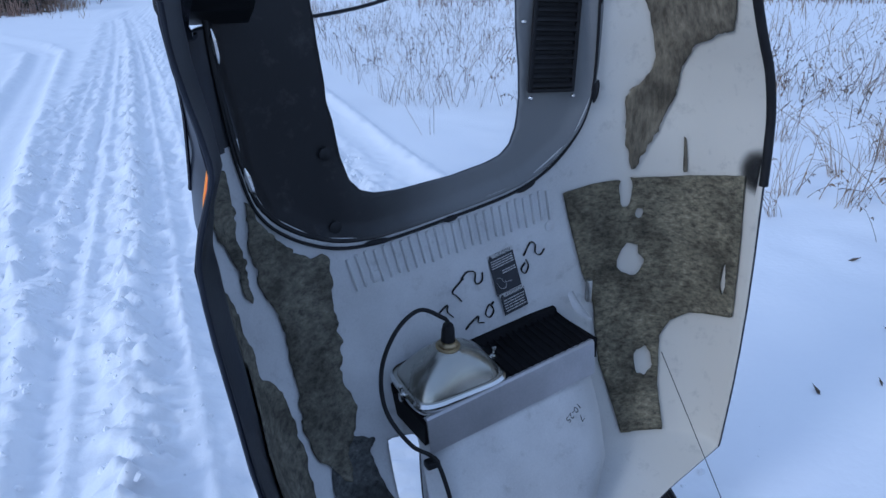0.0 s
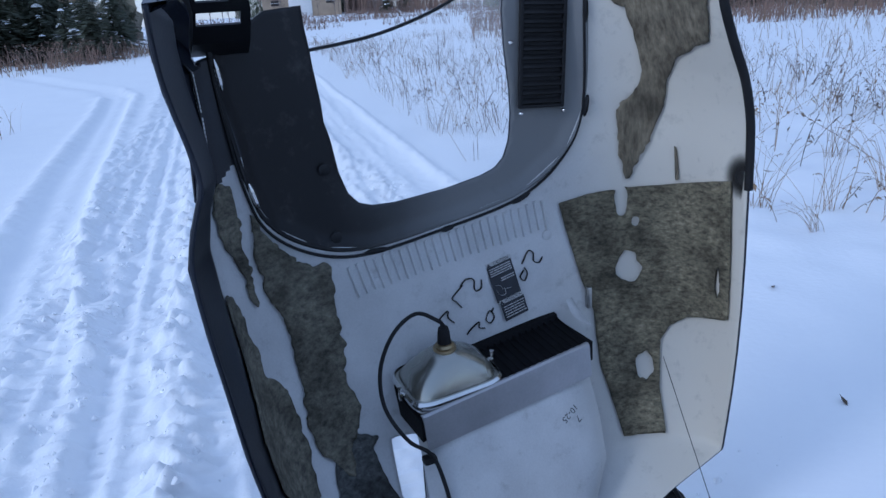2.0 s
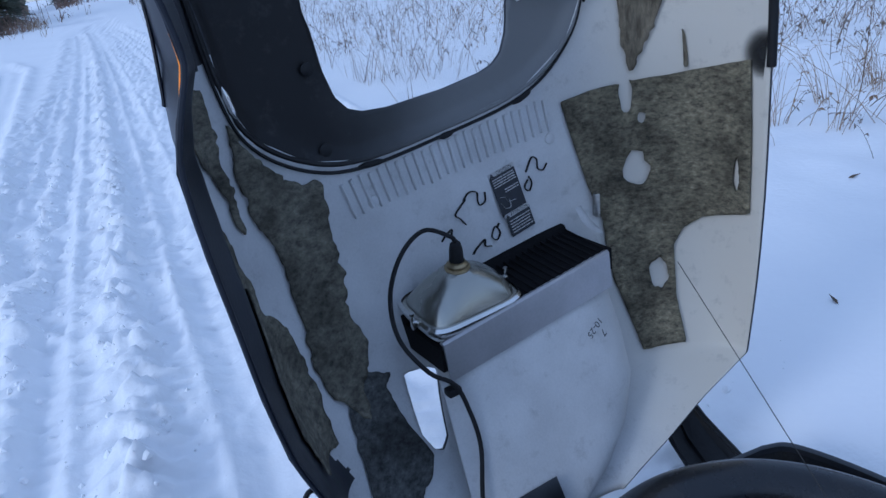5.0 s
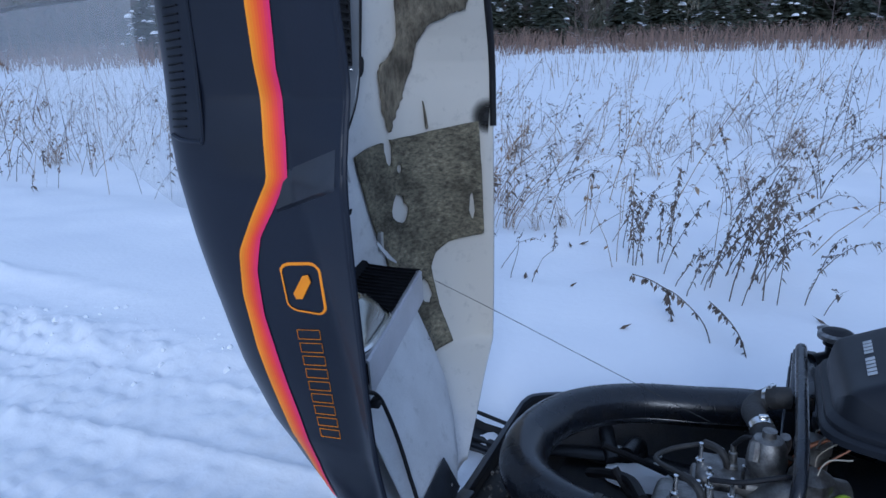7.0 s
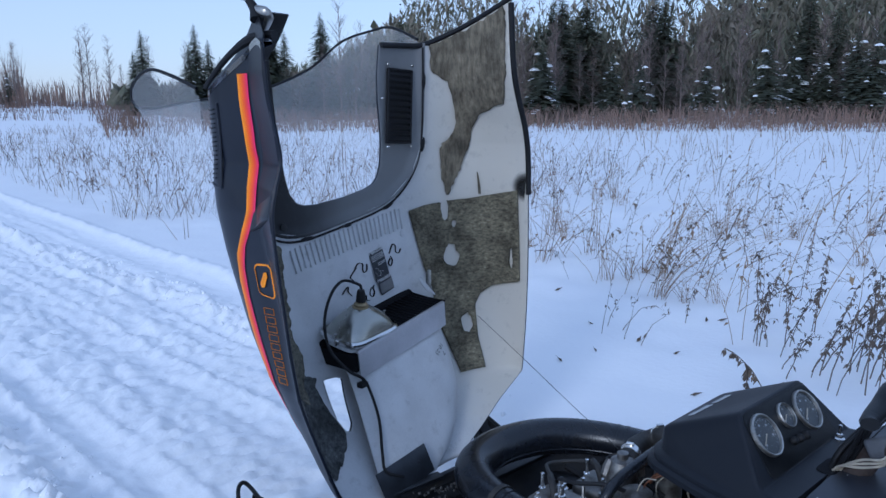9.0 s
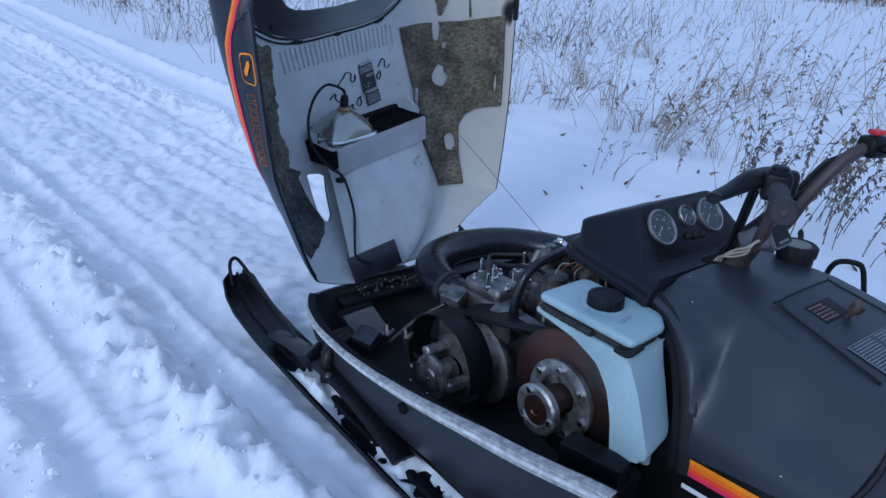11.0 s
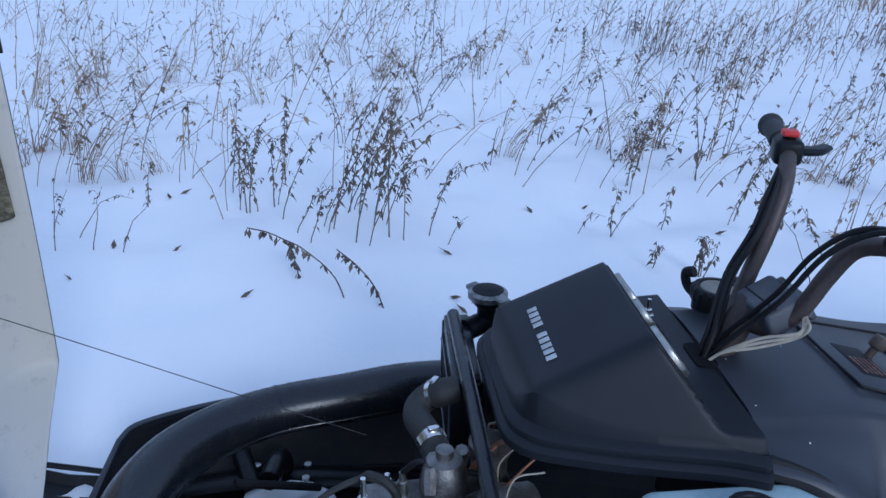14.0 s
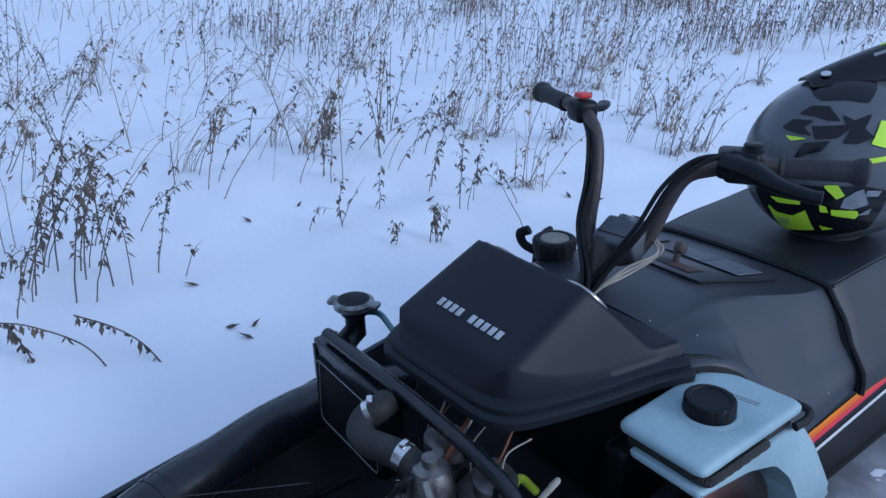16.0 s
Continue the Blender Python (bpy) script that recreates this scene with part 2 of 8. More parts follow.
def two_tone(name, left, right, x0, x1, rough, grime, wobble=0.12, specks=0.0):
    """One colour that fades to another across the sled, with wavering edges, grime and specks."""
    m = material(name, left, rough, scale=9, vary=0.12, bump=0.05, fine=260, second=tuple(c * 0.86 for c in left))
    t = m.node_tree
    b = t.nodes["Principled BSDF"]
    tc = t.nodes.new("ShaderNodeTexCoord")
    sep = t.nodes.new("ShaderNodeSeparateXYZ")
    t.links.new(tc.outputs["Object"], sep.inputs[0])
    n = t.nodes.new("ShaderNodeTexNoise")
    n.inputs["Scale"].default_value, n.inputs["Detail"].default_value = 7, 4
    t.links.new(tc.outputs["Object"], n.inputs["Vector"])
    add = t.nodes.new("ShaderNodeMath")
    add.operation = "MULTIPLY_ADD"
    add.inputs[1].default_value = wobble
    t.links.new(n.outputs[0], add.inputs[0])
    t.links.new(sep.outputs[0], add.inputs[2])
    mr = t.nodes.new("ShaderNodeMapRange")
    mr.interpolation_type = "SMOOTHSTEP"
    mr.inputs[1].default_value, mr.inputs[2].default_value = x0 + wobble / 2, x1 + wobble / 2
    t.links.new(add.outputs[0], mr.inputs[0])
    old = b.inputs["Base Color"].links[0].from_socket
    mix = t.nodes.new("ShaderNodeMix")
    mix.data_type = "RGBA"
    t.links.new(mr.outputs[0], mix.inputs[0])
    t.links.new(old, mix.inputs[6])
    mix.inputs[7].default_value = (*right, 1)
    g = t.nodes.new("ShaderNodeTexNoise")
    g.inputs["Scale"].default_value, g.inputs["Detail"].default_value, g.inputs["Roughness"].default_value = 22, 8, 0.7
    t.links.new(tc.outputs["Object"], g.inputs["Vector"])
    gr = t.nodes.new("ShaderNodeMapRange")
    gr.inputs[1].default_value, gr.inputs[2].default_value, gr.inputs[4].default_value = 0.56, 0.75, grime
    t.links.new(g.outputs[0], gr.inputs[0])
    dirt = t.nodes.new("ShaderNodeMix")
    dirt.data_type = "RGBA"
    t.links.new(gr.outputs[0], dirt.inputs[0])
    t.links.new(mix.outputs[2], dirt.inputs[6])
    dirt.inputs[7].default_value = (0.1, 0.1, 0.1, 1)
    t.links.new(dirt.outputs[2], b.inputs["Base Color"])
    return m


def felt(name, dark, light, stretch, fleck):
    """Worn felt: streaky grain, dark stains and pale torn fibres."""
    m = bpy.data.materials.new(name)
    m.use_nodes = True
    t = m.node_tree
    b = t.nodes["Principled BSDF"]
    tc = t.nodes.new("ShaderNodeTexCoord")
    mp = t.nodes.new("ShaderNodeMapping")
    mp.inputs["Rotation"].default_value = (0, radians(25), radians(12))
    mp.inputs["Scale"].default_value = stretch
    t.links.new(tc.outputs["Object"], mp.inputs[0])
    n1 = t.nodes.new("ShaderNodeTexNoise")
    n1.inputs["Scale"].default_value, n1.inputs["Detail"].default_value, n1.inputs["Roughness"].default_value = 55, 10, 0.75
    t.links.new(mp.outputs[0], n1.inputs["Vector"])
    n2 = t.nodes.new("ShaderNodeTexNoise")
    n2.inputs["Scale"].default_value, n2.inputs["Detail"].default_value = 14, 5
    t.links.new(tc.outputs["Object"], n2.inputs["Vector"])
    r1 = t.nodes.new("ShaderNodeValToRGB")
    e = r1.color_ramp.elements
    e[0].position, e[0].color = 0.36, (*dark, 1)
    e[1].position, e[1].color = 0.62, (*light, 1)
    x = e.new(0.74)
    x.color = (*fleck, 1)
    t.links.new(n1.outputs[0], r1.inputs[0])
    mr = t.nodes.new("ShaderNodeMapRange")
    mr.inputs[1].default_value, mr.inputs[2].default_value, mr.inputs[3].default_value, mr.inputs[4].default_value = 0.35, 0.65, 0.45, 1.1
    t.links.new(n2.outputs[0], mr.inputs[0])
    mul = t.nodes.new("ShaderNodeMix")
    mul.data_type, mul.blend_type = "RGBA", "MULTIPLY"
    mul.inputs[0].default_value = 1
    t.links.new(r1.outputs[0], mul.inputs[6])
    t.links.new(mr.outputs[0], mul.inputs[7])
    t.links.new(mul.outputs[2], b.inputs["Base Color"])
    b.inputs["Roughness"].default_value = 0.95
    bp = t.nodes.new("ShaderNodeBump")
    bp.inputs["Strength"].default_value, bp.inputs["Distance"].default_value = 0.8, 0.006
    t.links.new(n1.outputs[0], bp.inputs["Height"])
    t.links.new(bp.outputs[0], b.inputs["Normal"])
    return m


# grey at the left, fading to cream at the right
M_inner = two_tone("hood_inside", (0.57, 0.58, 0.595), (0.58, 0.55, 0.485), 0.08, 0.36, 0.6, 0.35)
# black at the far left, fading to grey towards the middle
M_innergrey = two_tone("hood_inside_black_to_grey", (0.011, 0.012, 0.015), (0.17, 0.175, 0.18), -0.33, 0.02, 0.45, 0.3)
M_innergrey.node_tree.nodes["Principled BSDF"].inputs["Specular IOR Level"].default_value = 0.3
M_innerpale = material("pale_print", (0.5, 0.5, 0.5), 0.6, scale=30, vary=0.1, bump=0.0)
M_gloss = material("glossy_edge", (0.012, 0.016, 0.03), 0.12, scale=5, vary=0.1, bump=0.0, coat=1.0, spec=0.8)
M_felt = felt("felt_pad", (0.06, 0.053, 0.037), (0.3, 0.265, 0.175), (1.2, 1.2, 2.2), (0.46, 0.43, 0.34))
M_felt2 = felt("straw_felt", (0.095, 0.08, 0.055), (0.26, 0.225, 0.16), (1.4, 1.4, 0.35), (0.36, 0.32, 0.24))
M_felt3 = felt("dark_felt", (0.068, 0.066, 0.055), (0.24, 0.225, 0.17), (1.2, 1.2, 1.8), (0.33, 0.32, 0.28))
M_mottledfelt = felt("mottled_dark_felt", (0.028, 0.03, 0.032), (0.13, 0.135, 0.13), (1.2, 1.2, 1.8), (0.3, 0.3, 0.29))
M_label = material("label_ink", (0.02, 0.024, 0.035), 0.5, scale=60, vary=0.15, bump=0.02)
M_labelgrey = material("label_grey", (0.28, 0.3, 0.33), 0.5, scale=60, vary=0.15, bump=0.02)
M_brushed = material("brushed_sheet", (0.5, 0.5, 0.53), 0.42, 0.55, scale=9, vary=0.1, bump=0.01, second=(0.4, 0.4, 0.42))
M_lampback = material("silvered_glass", (0.5, 0.5, 0.45), 0.28, 0.9, scale=6, vary=0.1, bump=0.02, second=(0.36, 0.36, 0.33))
M_lensglass = material("frosted_lens", (0.8, 0.82, 0.84), 0.25, scale=30, vary=0.05, bump=0.1)
M_brass = material("brass_collar", (0.42, 0.34, 0.2), 0.35, 0.9, scale=30, vary=0.2)
M_trough = material("dull_black_plastic", (0.009, 0.009, 0.011), 0.7, scale=30, vary=0.2, bump=0.1, spec=0.12)


def smudge(name, centre, r0, r1):
    """A dark mark that fades out with distance from its middle."""
    m = material(name, (0.02, 0.02, 0.02), 0.9, scale=60, vary=0.2, bump=0.0)
    t = m.node_tree
    tc = t.nodes.new("ShaderNodeTexCoord")
    d = t.nodes.new("ShaderNodeVectorMath")
    d.operation = "DISTANCE"
    d.inputs[1].default_value = centre
    t.links.new(tc.outputs["Object"], d.inputs[0])
    r = t.nodes.new("ShaderNodeMapRange")
    r.interpolation_type = "SMOOTHSTEP"
    r.inputs[1].default_value, r.inputs[2].default_value, r.inputs[3].default_value, r.inputs[4].default_value = r0, r1, 0.92, 0.0
    t.links.new(d.outputs["Value"], r.inputs[0])
    t.links.new(r.outputs[0], t.nodes["Principled BSDF"].inputs["Alpha"])
    return m


M_redorange = material("red_orange_decal", (0.85, 0.08, 0.03), 0.4, scale=20, vary=0.05, bump=0.0, spec=0.2)
M_pan = material("pan_plastic", (0.02, 0.0225, 0.029), 0.38, scale=8, vary=0.25, bump=0.06, fine=300, second=(0.034, 0.036, 0.041), spots=0.4, spec=0.42)
M_bracket = material("blue_grey_bracket", (0.035, 0.04, 0.05), 0.35, 0.3, scale=20, vary=0.2, bump=0.05)
M_grit = material("grit", (0.13, 0.125, 0.12), 0.9, scale=90, vary=0.4, bump=0.3)
M_hose = material("hose_rubber", (0.035, 0.034, 0.033), 0.7, scale=30, vary=0.2, bump=0.2)
M_pale = material("pale_wire", (0.5, 0.45, 0.36), 0.6, scale=30, vary=0.15, bump=0.0)
M_lime = material("lime_hose", (0.4, 0.55, 0.04), 0.3, scale=30, vary=0.1, bump=0.0)
M_copper = material("copper_cable", (0.3, 0.13, 0.07), 0.5, 0.5, scale=30, vary=0.2)
M_castpale = material("pale_casting", (0.42, 0.415, 0.4), 0.42, 0.85, scale=45, vary=0.3, bump=0.15, fine=260, second=(0.12, 0.115, 0.105), spots=0.42)
M_rustdark = material("dark_rusty_steel", (0.08, 0.05, 0.04), 0.6, 0.6, scale=30, vary=0.3, bump=0.2)
M_teal = material("teal_pipe", (0.1, 0.22, 0.22), 0.4, 0.4)
M_blackmatt = material("matt_black_cowling", (0.0115, 0.0135, 0.019), 0.42, scale=7, vary=0.2, bump=0.05, fine=600, second=(0.015, 0.017, 0.022), spots=0.47, spec=0.22)
M_cover = material("charcoal_cover", (0.028, 0.032, 0.043), 0.42, scale=7, vary=0.2, bump=0.06, fine=600, second=(0.03, 0.032, 0.04), spots=0.47, spec=0.5)
M_skiblack = material("ski_enamel", (0.006, 0.0066, 0.0085), 0.32, scale=9, vary=0.3, bump=0.15, fine=90, second=(0.011, 0.011, 0.012), spots=0.38, spec=0.27)


def speckle(m, scale, size):
    """Tiny crumbs of snow scattered over a surface."""
    t = m.node_tree
    b = t.nodes["Principled BSDF"]
    tc = t.nodes.new("ShaderNodeTexCoord")
    vo = t.nodes.new("ShaderNodeTexVoronoi")
    vo.inputs["Scale"].default_value = scale
    t.links.new(tc.outputs["Object"], vo.inputs["Vector"])
    lt = t.nodes.new("ShaderNodeMath")
    lt.operation = "LESS_THAN"
    lt.inputs[1].default_value = size
    t.links.new(vo.outputs["Distance"], lt.inputs[0])
    mix = t.nodes.new("ShaderNodeMix")
    mix.data_type = "RGBA"
    t.links.new(lt.outputs[0], mix.inputs[0])
    t.links.new(b.inputs["Base Color"].links[0].from_socket, mix.inputs[6])
    mix.inputs[7].default_value = (0.8, 0.82, 0.85, 1)
    t.links.new(mix.outputs[2], b.inputs["Base Color"])


speckle(M_cover, 30, 0.034)
M_bay = material("dull_black_bay", (0.022, 0.023, 0.027), 0.65, scale=20, vary=0.3, bump=0.2, second=(0.026, 0.025, 0.024), spec=0.2)
M_fadedred = material("faded_red_print", (0.22, 0.12, 0.1), 0.6, scale=90, vary=0.4, bump=0.0, second=(0.08, 0.05, 0.05))
M_datalabel = material("slate_label", (0.05, 0.06, 0.08), 0.45, scale=60, vary=0.15, bump=0.0, spec=0.3)
M_gapbrown = material("dark_brown_gasket", (0.03, 0.026, 0.022), 0.7, scale=60, vary=0.3, bump=0.2)
M_namegrey = material("grey_white_lettering", (0.5, 0.52, 0.54), 0.5, scale=40, vary=0.1, bump=0.0)
M_capmetal = material("dull_cap_metal", (0.3, 0.3, 0.3), 0.4, 0.85, scale=60, vary=0.3, bump=0.1, second=(0.12, 0.12, 0.12))
M_gaugeface = material("gauge_face", (0.014, 0.02, 0.027), 0.35, scale=20, vary=0.1, bump=0.0)
M_brownknob = material("brown_knob", (0.1, 0.075, 0.055), 0.55, scale=40, vary=0.3, bump=0.1)
M_barbrown = material("worn_bar", (0.068, 0.054, 0.05), 0.5, 0.3, scale=40, vary=0.3, bump=0.15, second=(0.09, 0.06, 0.05), spots=0.35)
M_padgrey = material("slate_pad", (0.1, 0.105, 0.12), 0.55, scale=20, vary=0.15, bump=0.1)
M_postbeige = material("faded_beige_plastic", (0.27, 0.255, 0.22), 0.6, scale=30, vary=0.2, bump=0.1, second=(0.19, 0.175, 0.15))
M_grip = material("grip_rubber", (0.03, 0.03, 0.032), 0.7, scale=40, vary=0.2, bump=0.15)
M_tunnel = material("tunnel_metal", (0.012, 0.012, 0.013), 0.45, 0.3, scale=12, vary=0.2, bump=0.05)
M_boardmetal = material("board_metal", (0.52, 0.52, 0.53), 0.5, 0.3, scale=15, vary=0.2, bump=0.1)
M_helmgrey = material("helmet_grey", (0.095, 0.1, 0.11), 0.25, scale=8, vary=0.1, bump=0.0, coat=0.3)
M_helmblack = material("helmet_black", (0.006, 0.006, 0.008), 0.2, scale=8, vary=0.1, bump=0.0, coat=0.2, spec=0.3)
M_brush = material("red_brush", (0.25, 0.165, 0.125), 0.95, scale=0.6, vary=0.3, bump=0.0, second=(0.16, 0.115, 0.095))
M_twig = material("twig_bark", (0.24, 0.19, 0.17), 0.95, scale=3, vary=0.3, bump=0.0)
M_woods = material("far_woods", (0.235, 0.2, 0.155), 0.95, scale=0.35, vary=0.3, bump=0.0, second=(0.115, 0.125, 0.085))

M_reed = material("brown_reed", (0.2, 0.135, 0.095), 0.9, scale=3, vary=0.3, bump=0.0, second=(0.1, 0.075, 0.058))

# paler than the hood, with the sky's reflection put into the colour
M_scoopsheen = material("scoop_sky_sheen", (0.022, 0.025, 0.034), 0.3, scale=7, vary=0.2, bump=0.0, spec=0.5)

M_rimline = material("worn_pinstripe", (0.72, 0.72, 0.72), 0.6, scale=40, vary=0.3, bump=0.0, second=(0.45, 0.45, 0.45))


# ---- the open hood's surface ----
HOOD = pose(-0.03, 1.01, 0, 0, 0, 12.8)
HZ = (0.125, 0.15, 0.18, 0.23, 0.28, 0.35, 0.42, 0.5, 0.6, 0.7, 0.8, 0.9, 0.96, 1.0, 1.06, 1.13, 1.2, 1.28, 1.43)
HL = (0.16, 0.25, 0.325, 0.352, 0.375, 0.402, 0.43, 0.458, 0.475, 0.486, 0.498, 0.506, 0.507, 0.507, 0.506, 0.505, 0.503, 0.503, 0.503)
HR = (0.13, 0.18, 0.25, 0.345, 0.478, 0.487, 0.495, 0.501, 0.505, 0.505, 0.503, 0.501, 0.498, 0.492, 0.473, 0.438, 0.41, 0.398, 0.385)
HD = (0.015, 0.047, 0.08, 0.124, 0.162, 0.202, 0.235, 0.267, 0.285, 0.29, 0.295, 0.297, 0.298, 0.298, 0.297, 0.296, 0.295, 0.293, 0.29)
HN = (2.0, 2.0, 2.1, 2.2, 2.3, 2.4, 2.6, 2.8, 3.0, 3.3, 3.7, 4.0, 4.2, 4.2, 4.2, 4.2, 4.2, 4.2, 4.2)


HNL = (2.0, 2.0, 2.1, 2.2, 2.3, 2.5, 2.8, 3.2, 4.0, 5.0, 6.2, 7.5, 8.0, 8.0, 8.0, 8.0, 8.0, 8.0, 6.5)
HOOD_ROWS = {}


def hood_row(z):
    """The hood's section at height z: places u, v, outward normals, and how far along each lies (0 left rim to 1 right rim)."""
    k = round(z, 4)
    if k not in HOOD_ROWS:
        wl, wr, d, n, nl = (float(np.interp(z, HZ, a)) for a in (HL, HR, HD, HN, HNL))
        th = np.linspace(0, math.pi, 241)
        th = th - 0.42 * np.sin(4 * th) / 4
        c, q = np.cos(th), np.clip(np.sin(th), 0, 1)
        nn, w = np.where(c > 0, nl, n), np.where(c > 0, wl, wr)
        cu, qv = np.abs(c) ** (2 / nn), q ** (2 / nn)
        u, v = -np.sign(c) * w * cu, d * qv
        nu, nv = -np.sign(c) * cu ** (nn - 1) / w, qv ** (nn - 1) / max(d, 0.02)
        ln = np.hypot(nu, nv)
        u = u + float(np.interp(z, (0.9, 0.95, 1.0, 1.06, 1.13, 1.18), (0, 0.012, 0.033, 0.024, 0.007, 0))) * np.exp(-(v / 0.2) ** 2) * (c > 0)
        lip = float(np.interp(z, (0.2, 0.45, 0.6, 0.8, 1.3), (0.0, 0.026, 0.032, 0.034, 0.034)))
        u = u + (lip * (1 - np.exp(-v / 0.02)) + 0.02 * v) * (c > 0) * np.clip(cu * 3 - 1, 0, 1)
        along = np.concatenate([[0], np.cumsum(np.hypot(np.diff(u), np.diff(v)))])
        HOOD_ROWS[k] = (along / along[-1], u, v, nu / ln, nv / ln)
    return HOOD_ROWS[k]


def hood_local(s, z, off=0.0):
    """A place on the hood: s along the section, height z; off: metres outwards."""
    a, u, v, nu, nv = hood_row(z)
    p = [float(np.interp(s, a, q)) for q in (u, v, nu, nv)]
    return p[0] + off * p[2], p[1] + off * p[3], z


def hood_at(s, z, off=0.0):
    return HOOD @ Vector(hood_local(s, z, off))


def inside(x, y, poly):
    c = False
    for (x1, y1), (x2, y2) in zip(poly, poly[1:] + poly[:1]):
        if (y1 > y) != (y2 > y) and x < (x2 - x1) * (y - y1) / (y2 - y1) + x1:
            c = not c
    return c


def nearest(x, y, poly, kx=1.0):
    best = None
    for (x1, y1), (x2, y2) in zip(poly, poly[1:] + poly[:1]):
        dx, dy = (x2 - x1) * kx, y2 - y1
        l2 = dx * dx + dy * dy
        t = 0 if l2 == 0 else max(0, min(1, ((x - x1) * kx * dx + (y - y1) * dy) / l2))
        px, py = x1 + t * (x2 - x1), y1 + t * dy
        d = math.hypot((x - px) * kx, y - py)
        if best is None or d < best[0]:
            best = (d, px, py)
    return best


NOTCH = [(0.358, 1.6), (0.358, 1.155), (0.351, 1.03), (0.362, 0.935), (0.372, 0.892), (0.384, 0.871), (0.402, 0.862), (0.434, 0.86), (0.514, 0.87), (0.57, 0.884), (0.593, 0.895), (0.607, 0.913), (0.616, 0.945), (0.63, 1.075), (0.662, 1.29), (0.66, 1.6)]
LAMP_HOLE = [(0.31, 0.408), (0.352, 0.4), (0.366, 0.39), (0.309, 0.288), (0.288, 0.274), (0.272, 0.28), (0.268, 0.31)]
TOP_S = (0, 0.02, 0.05, 0.19, 0.23, 0.31, 0.36, 0.66, 0.78, 0.8, 1.0)
TOP_Z = (1.232, 1.246, 1.238, 1.145, 1.16, 1.225, 1.23, 1.285, 1.29, 1.3, 1.41)
GROOVE = [(0.232, 1.19), (0.229, 1.1), (0.242, 0.94), (0.262, 0.86), (0.314, 0.805), (0.382, 0.786), (0.498, 0.804), (0.626, 0.84), (0.702, 0.91), (0.738, 1.01), (0.778, 1.21), (0.783, 1.3)]


def hood_shell(parent):
    ns, nr = 170, 150
    grid = {}
    for i in range(ns + 1):
        s = i / ns
        top = float(np.interp(s, TOP_S, TOP_Z))
        for j in range(nr + 1):
            grid[i, j] = [s, 0.125 + (top - 0.125) * j / nr]
    cells = []
    for i in range(ns):
        for j in range(nr):
            s = sum(grid[a, b][0] for a in (i, i + 1) for b in (j, j + 1)) / 4
            z = sum(grid[a, b][1] for a in (i, i + 1) for b in (j, j + 1)) / 4
            if not inside(s, z, NOTCH) and not inside(s, z, LAMP_HOLE):
                cells.append((i, j))
    count = {}
    for i, j in cells:
        for a, b in (((i, j), (i + 1, j)), ((i + 1, j), (i + 1, j + 1)), ((i + 1, j + 1), (i, j + 1)), ((i, j + 1), (i, j))):
            k = tuple(sorted((a, b)))
            count.setdefault(k, []).append((a, b))
    edge = [v[0] for v in count.values() if len(v) == 1]
    for k in {p for e in edge for p in e}:
        for poly in (NOTCH, LAMP_HOLE):
            d, px, py = nearest(grid[k][0], grid[k][1], poly, 1.2)
            if d < 0.013 and py < 1.3:
                grid[k] = [px, py]
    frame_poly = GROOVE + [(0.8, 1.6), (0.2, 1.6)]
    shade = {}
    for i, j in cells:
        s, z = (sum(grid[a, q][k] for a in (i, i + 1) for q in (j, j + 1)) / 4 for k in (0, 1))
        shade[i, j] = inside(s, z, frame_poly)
    touch = {}
    for i, j in cells:
        for p in ((i, j), (i + 1, j), (i + 1, j + 1), (i, j + 1)):
            touch.setdefault(p, set()).add(shade[i, j])
    for p, q in touch.items():
        if len(q) == 2:
            d, ps, pz = nearest(grid[p][0], grid[p][1], GROOVE + GROOVE[::-1], 1.2)
            if d < 0.012:
                grid[p] = [ps, pz]
    used = sorted({p for i, j in cells for p in ((i, j), (i + 1, j), (i + 1, j + 1), (i, j + 1))})
    nrim = {p: n for n, p in enumerate(used)}
    m = len(used)
    # a shallow raised frame runs round the notch, inside the groove
    def sink(s, z):
        d = nearest(s, z, GROOVE + GROOVE[::-1], 1.2)[0]
        return -0.006 * math.exp(-(d / 0.012) ** 2) + (0.006 * min(1, d / 0.02) if inside(s, z, frame_poly) else 0)

    verts = [hood_at(*grid[p], off=sink(*grid[p])) for p in used] + [hood_at(*grid[p], off=0.006 + max(0, sink(*grid[p]))) for p in used]
    faces, index = [], []
    for i, j in cells:
        q = [nrim[p] for p in ((i, j), (i + 1, j), (i + 1, j + 1), (i, j + 1))]
        s, z = grid[i, j]
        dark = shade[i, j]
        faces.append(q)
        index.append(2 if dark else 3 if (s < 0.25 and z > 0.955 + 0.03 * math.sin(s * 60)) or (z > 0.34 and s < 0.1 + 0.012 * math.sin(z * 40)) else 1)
        faces.append([k + m for k in q[::-1]])
        index.append(0)
    for a, b in edge:
        faces.append([nrim[b], nrim[a], nrim[a] + m, nrim[b] + m])
        index.append(0)
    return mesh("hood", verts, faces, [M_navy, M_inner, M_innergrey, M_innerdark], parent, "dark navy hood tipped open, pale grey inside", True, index)


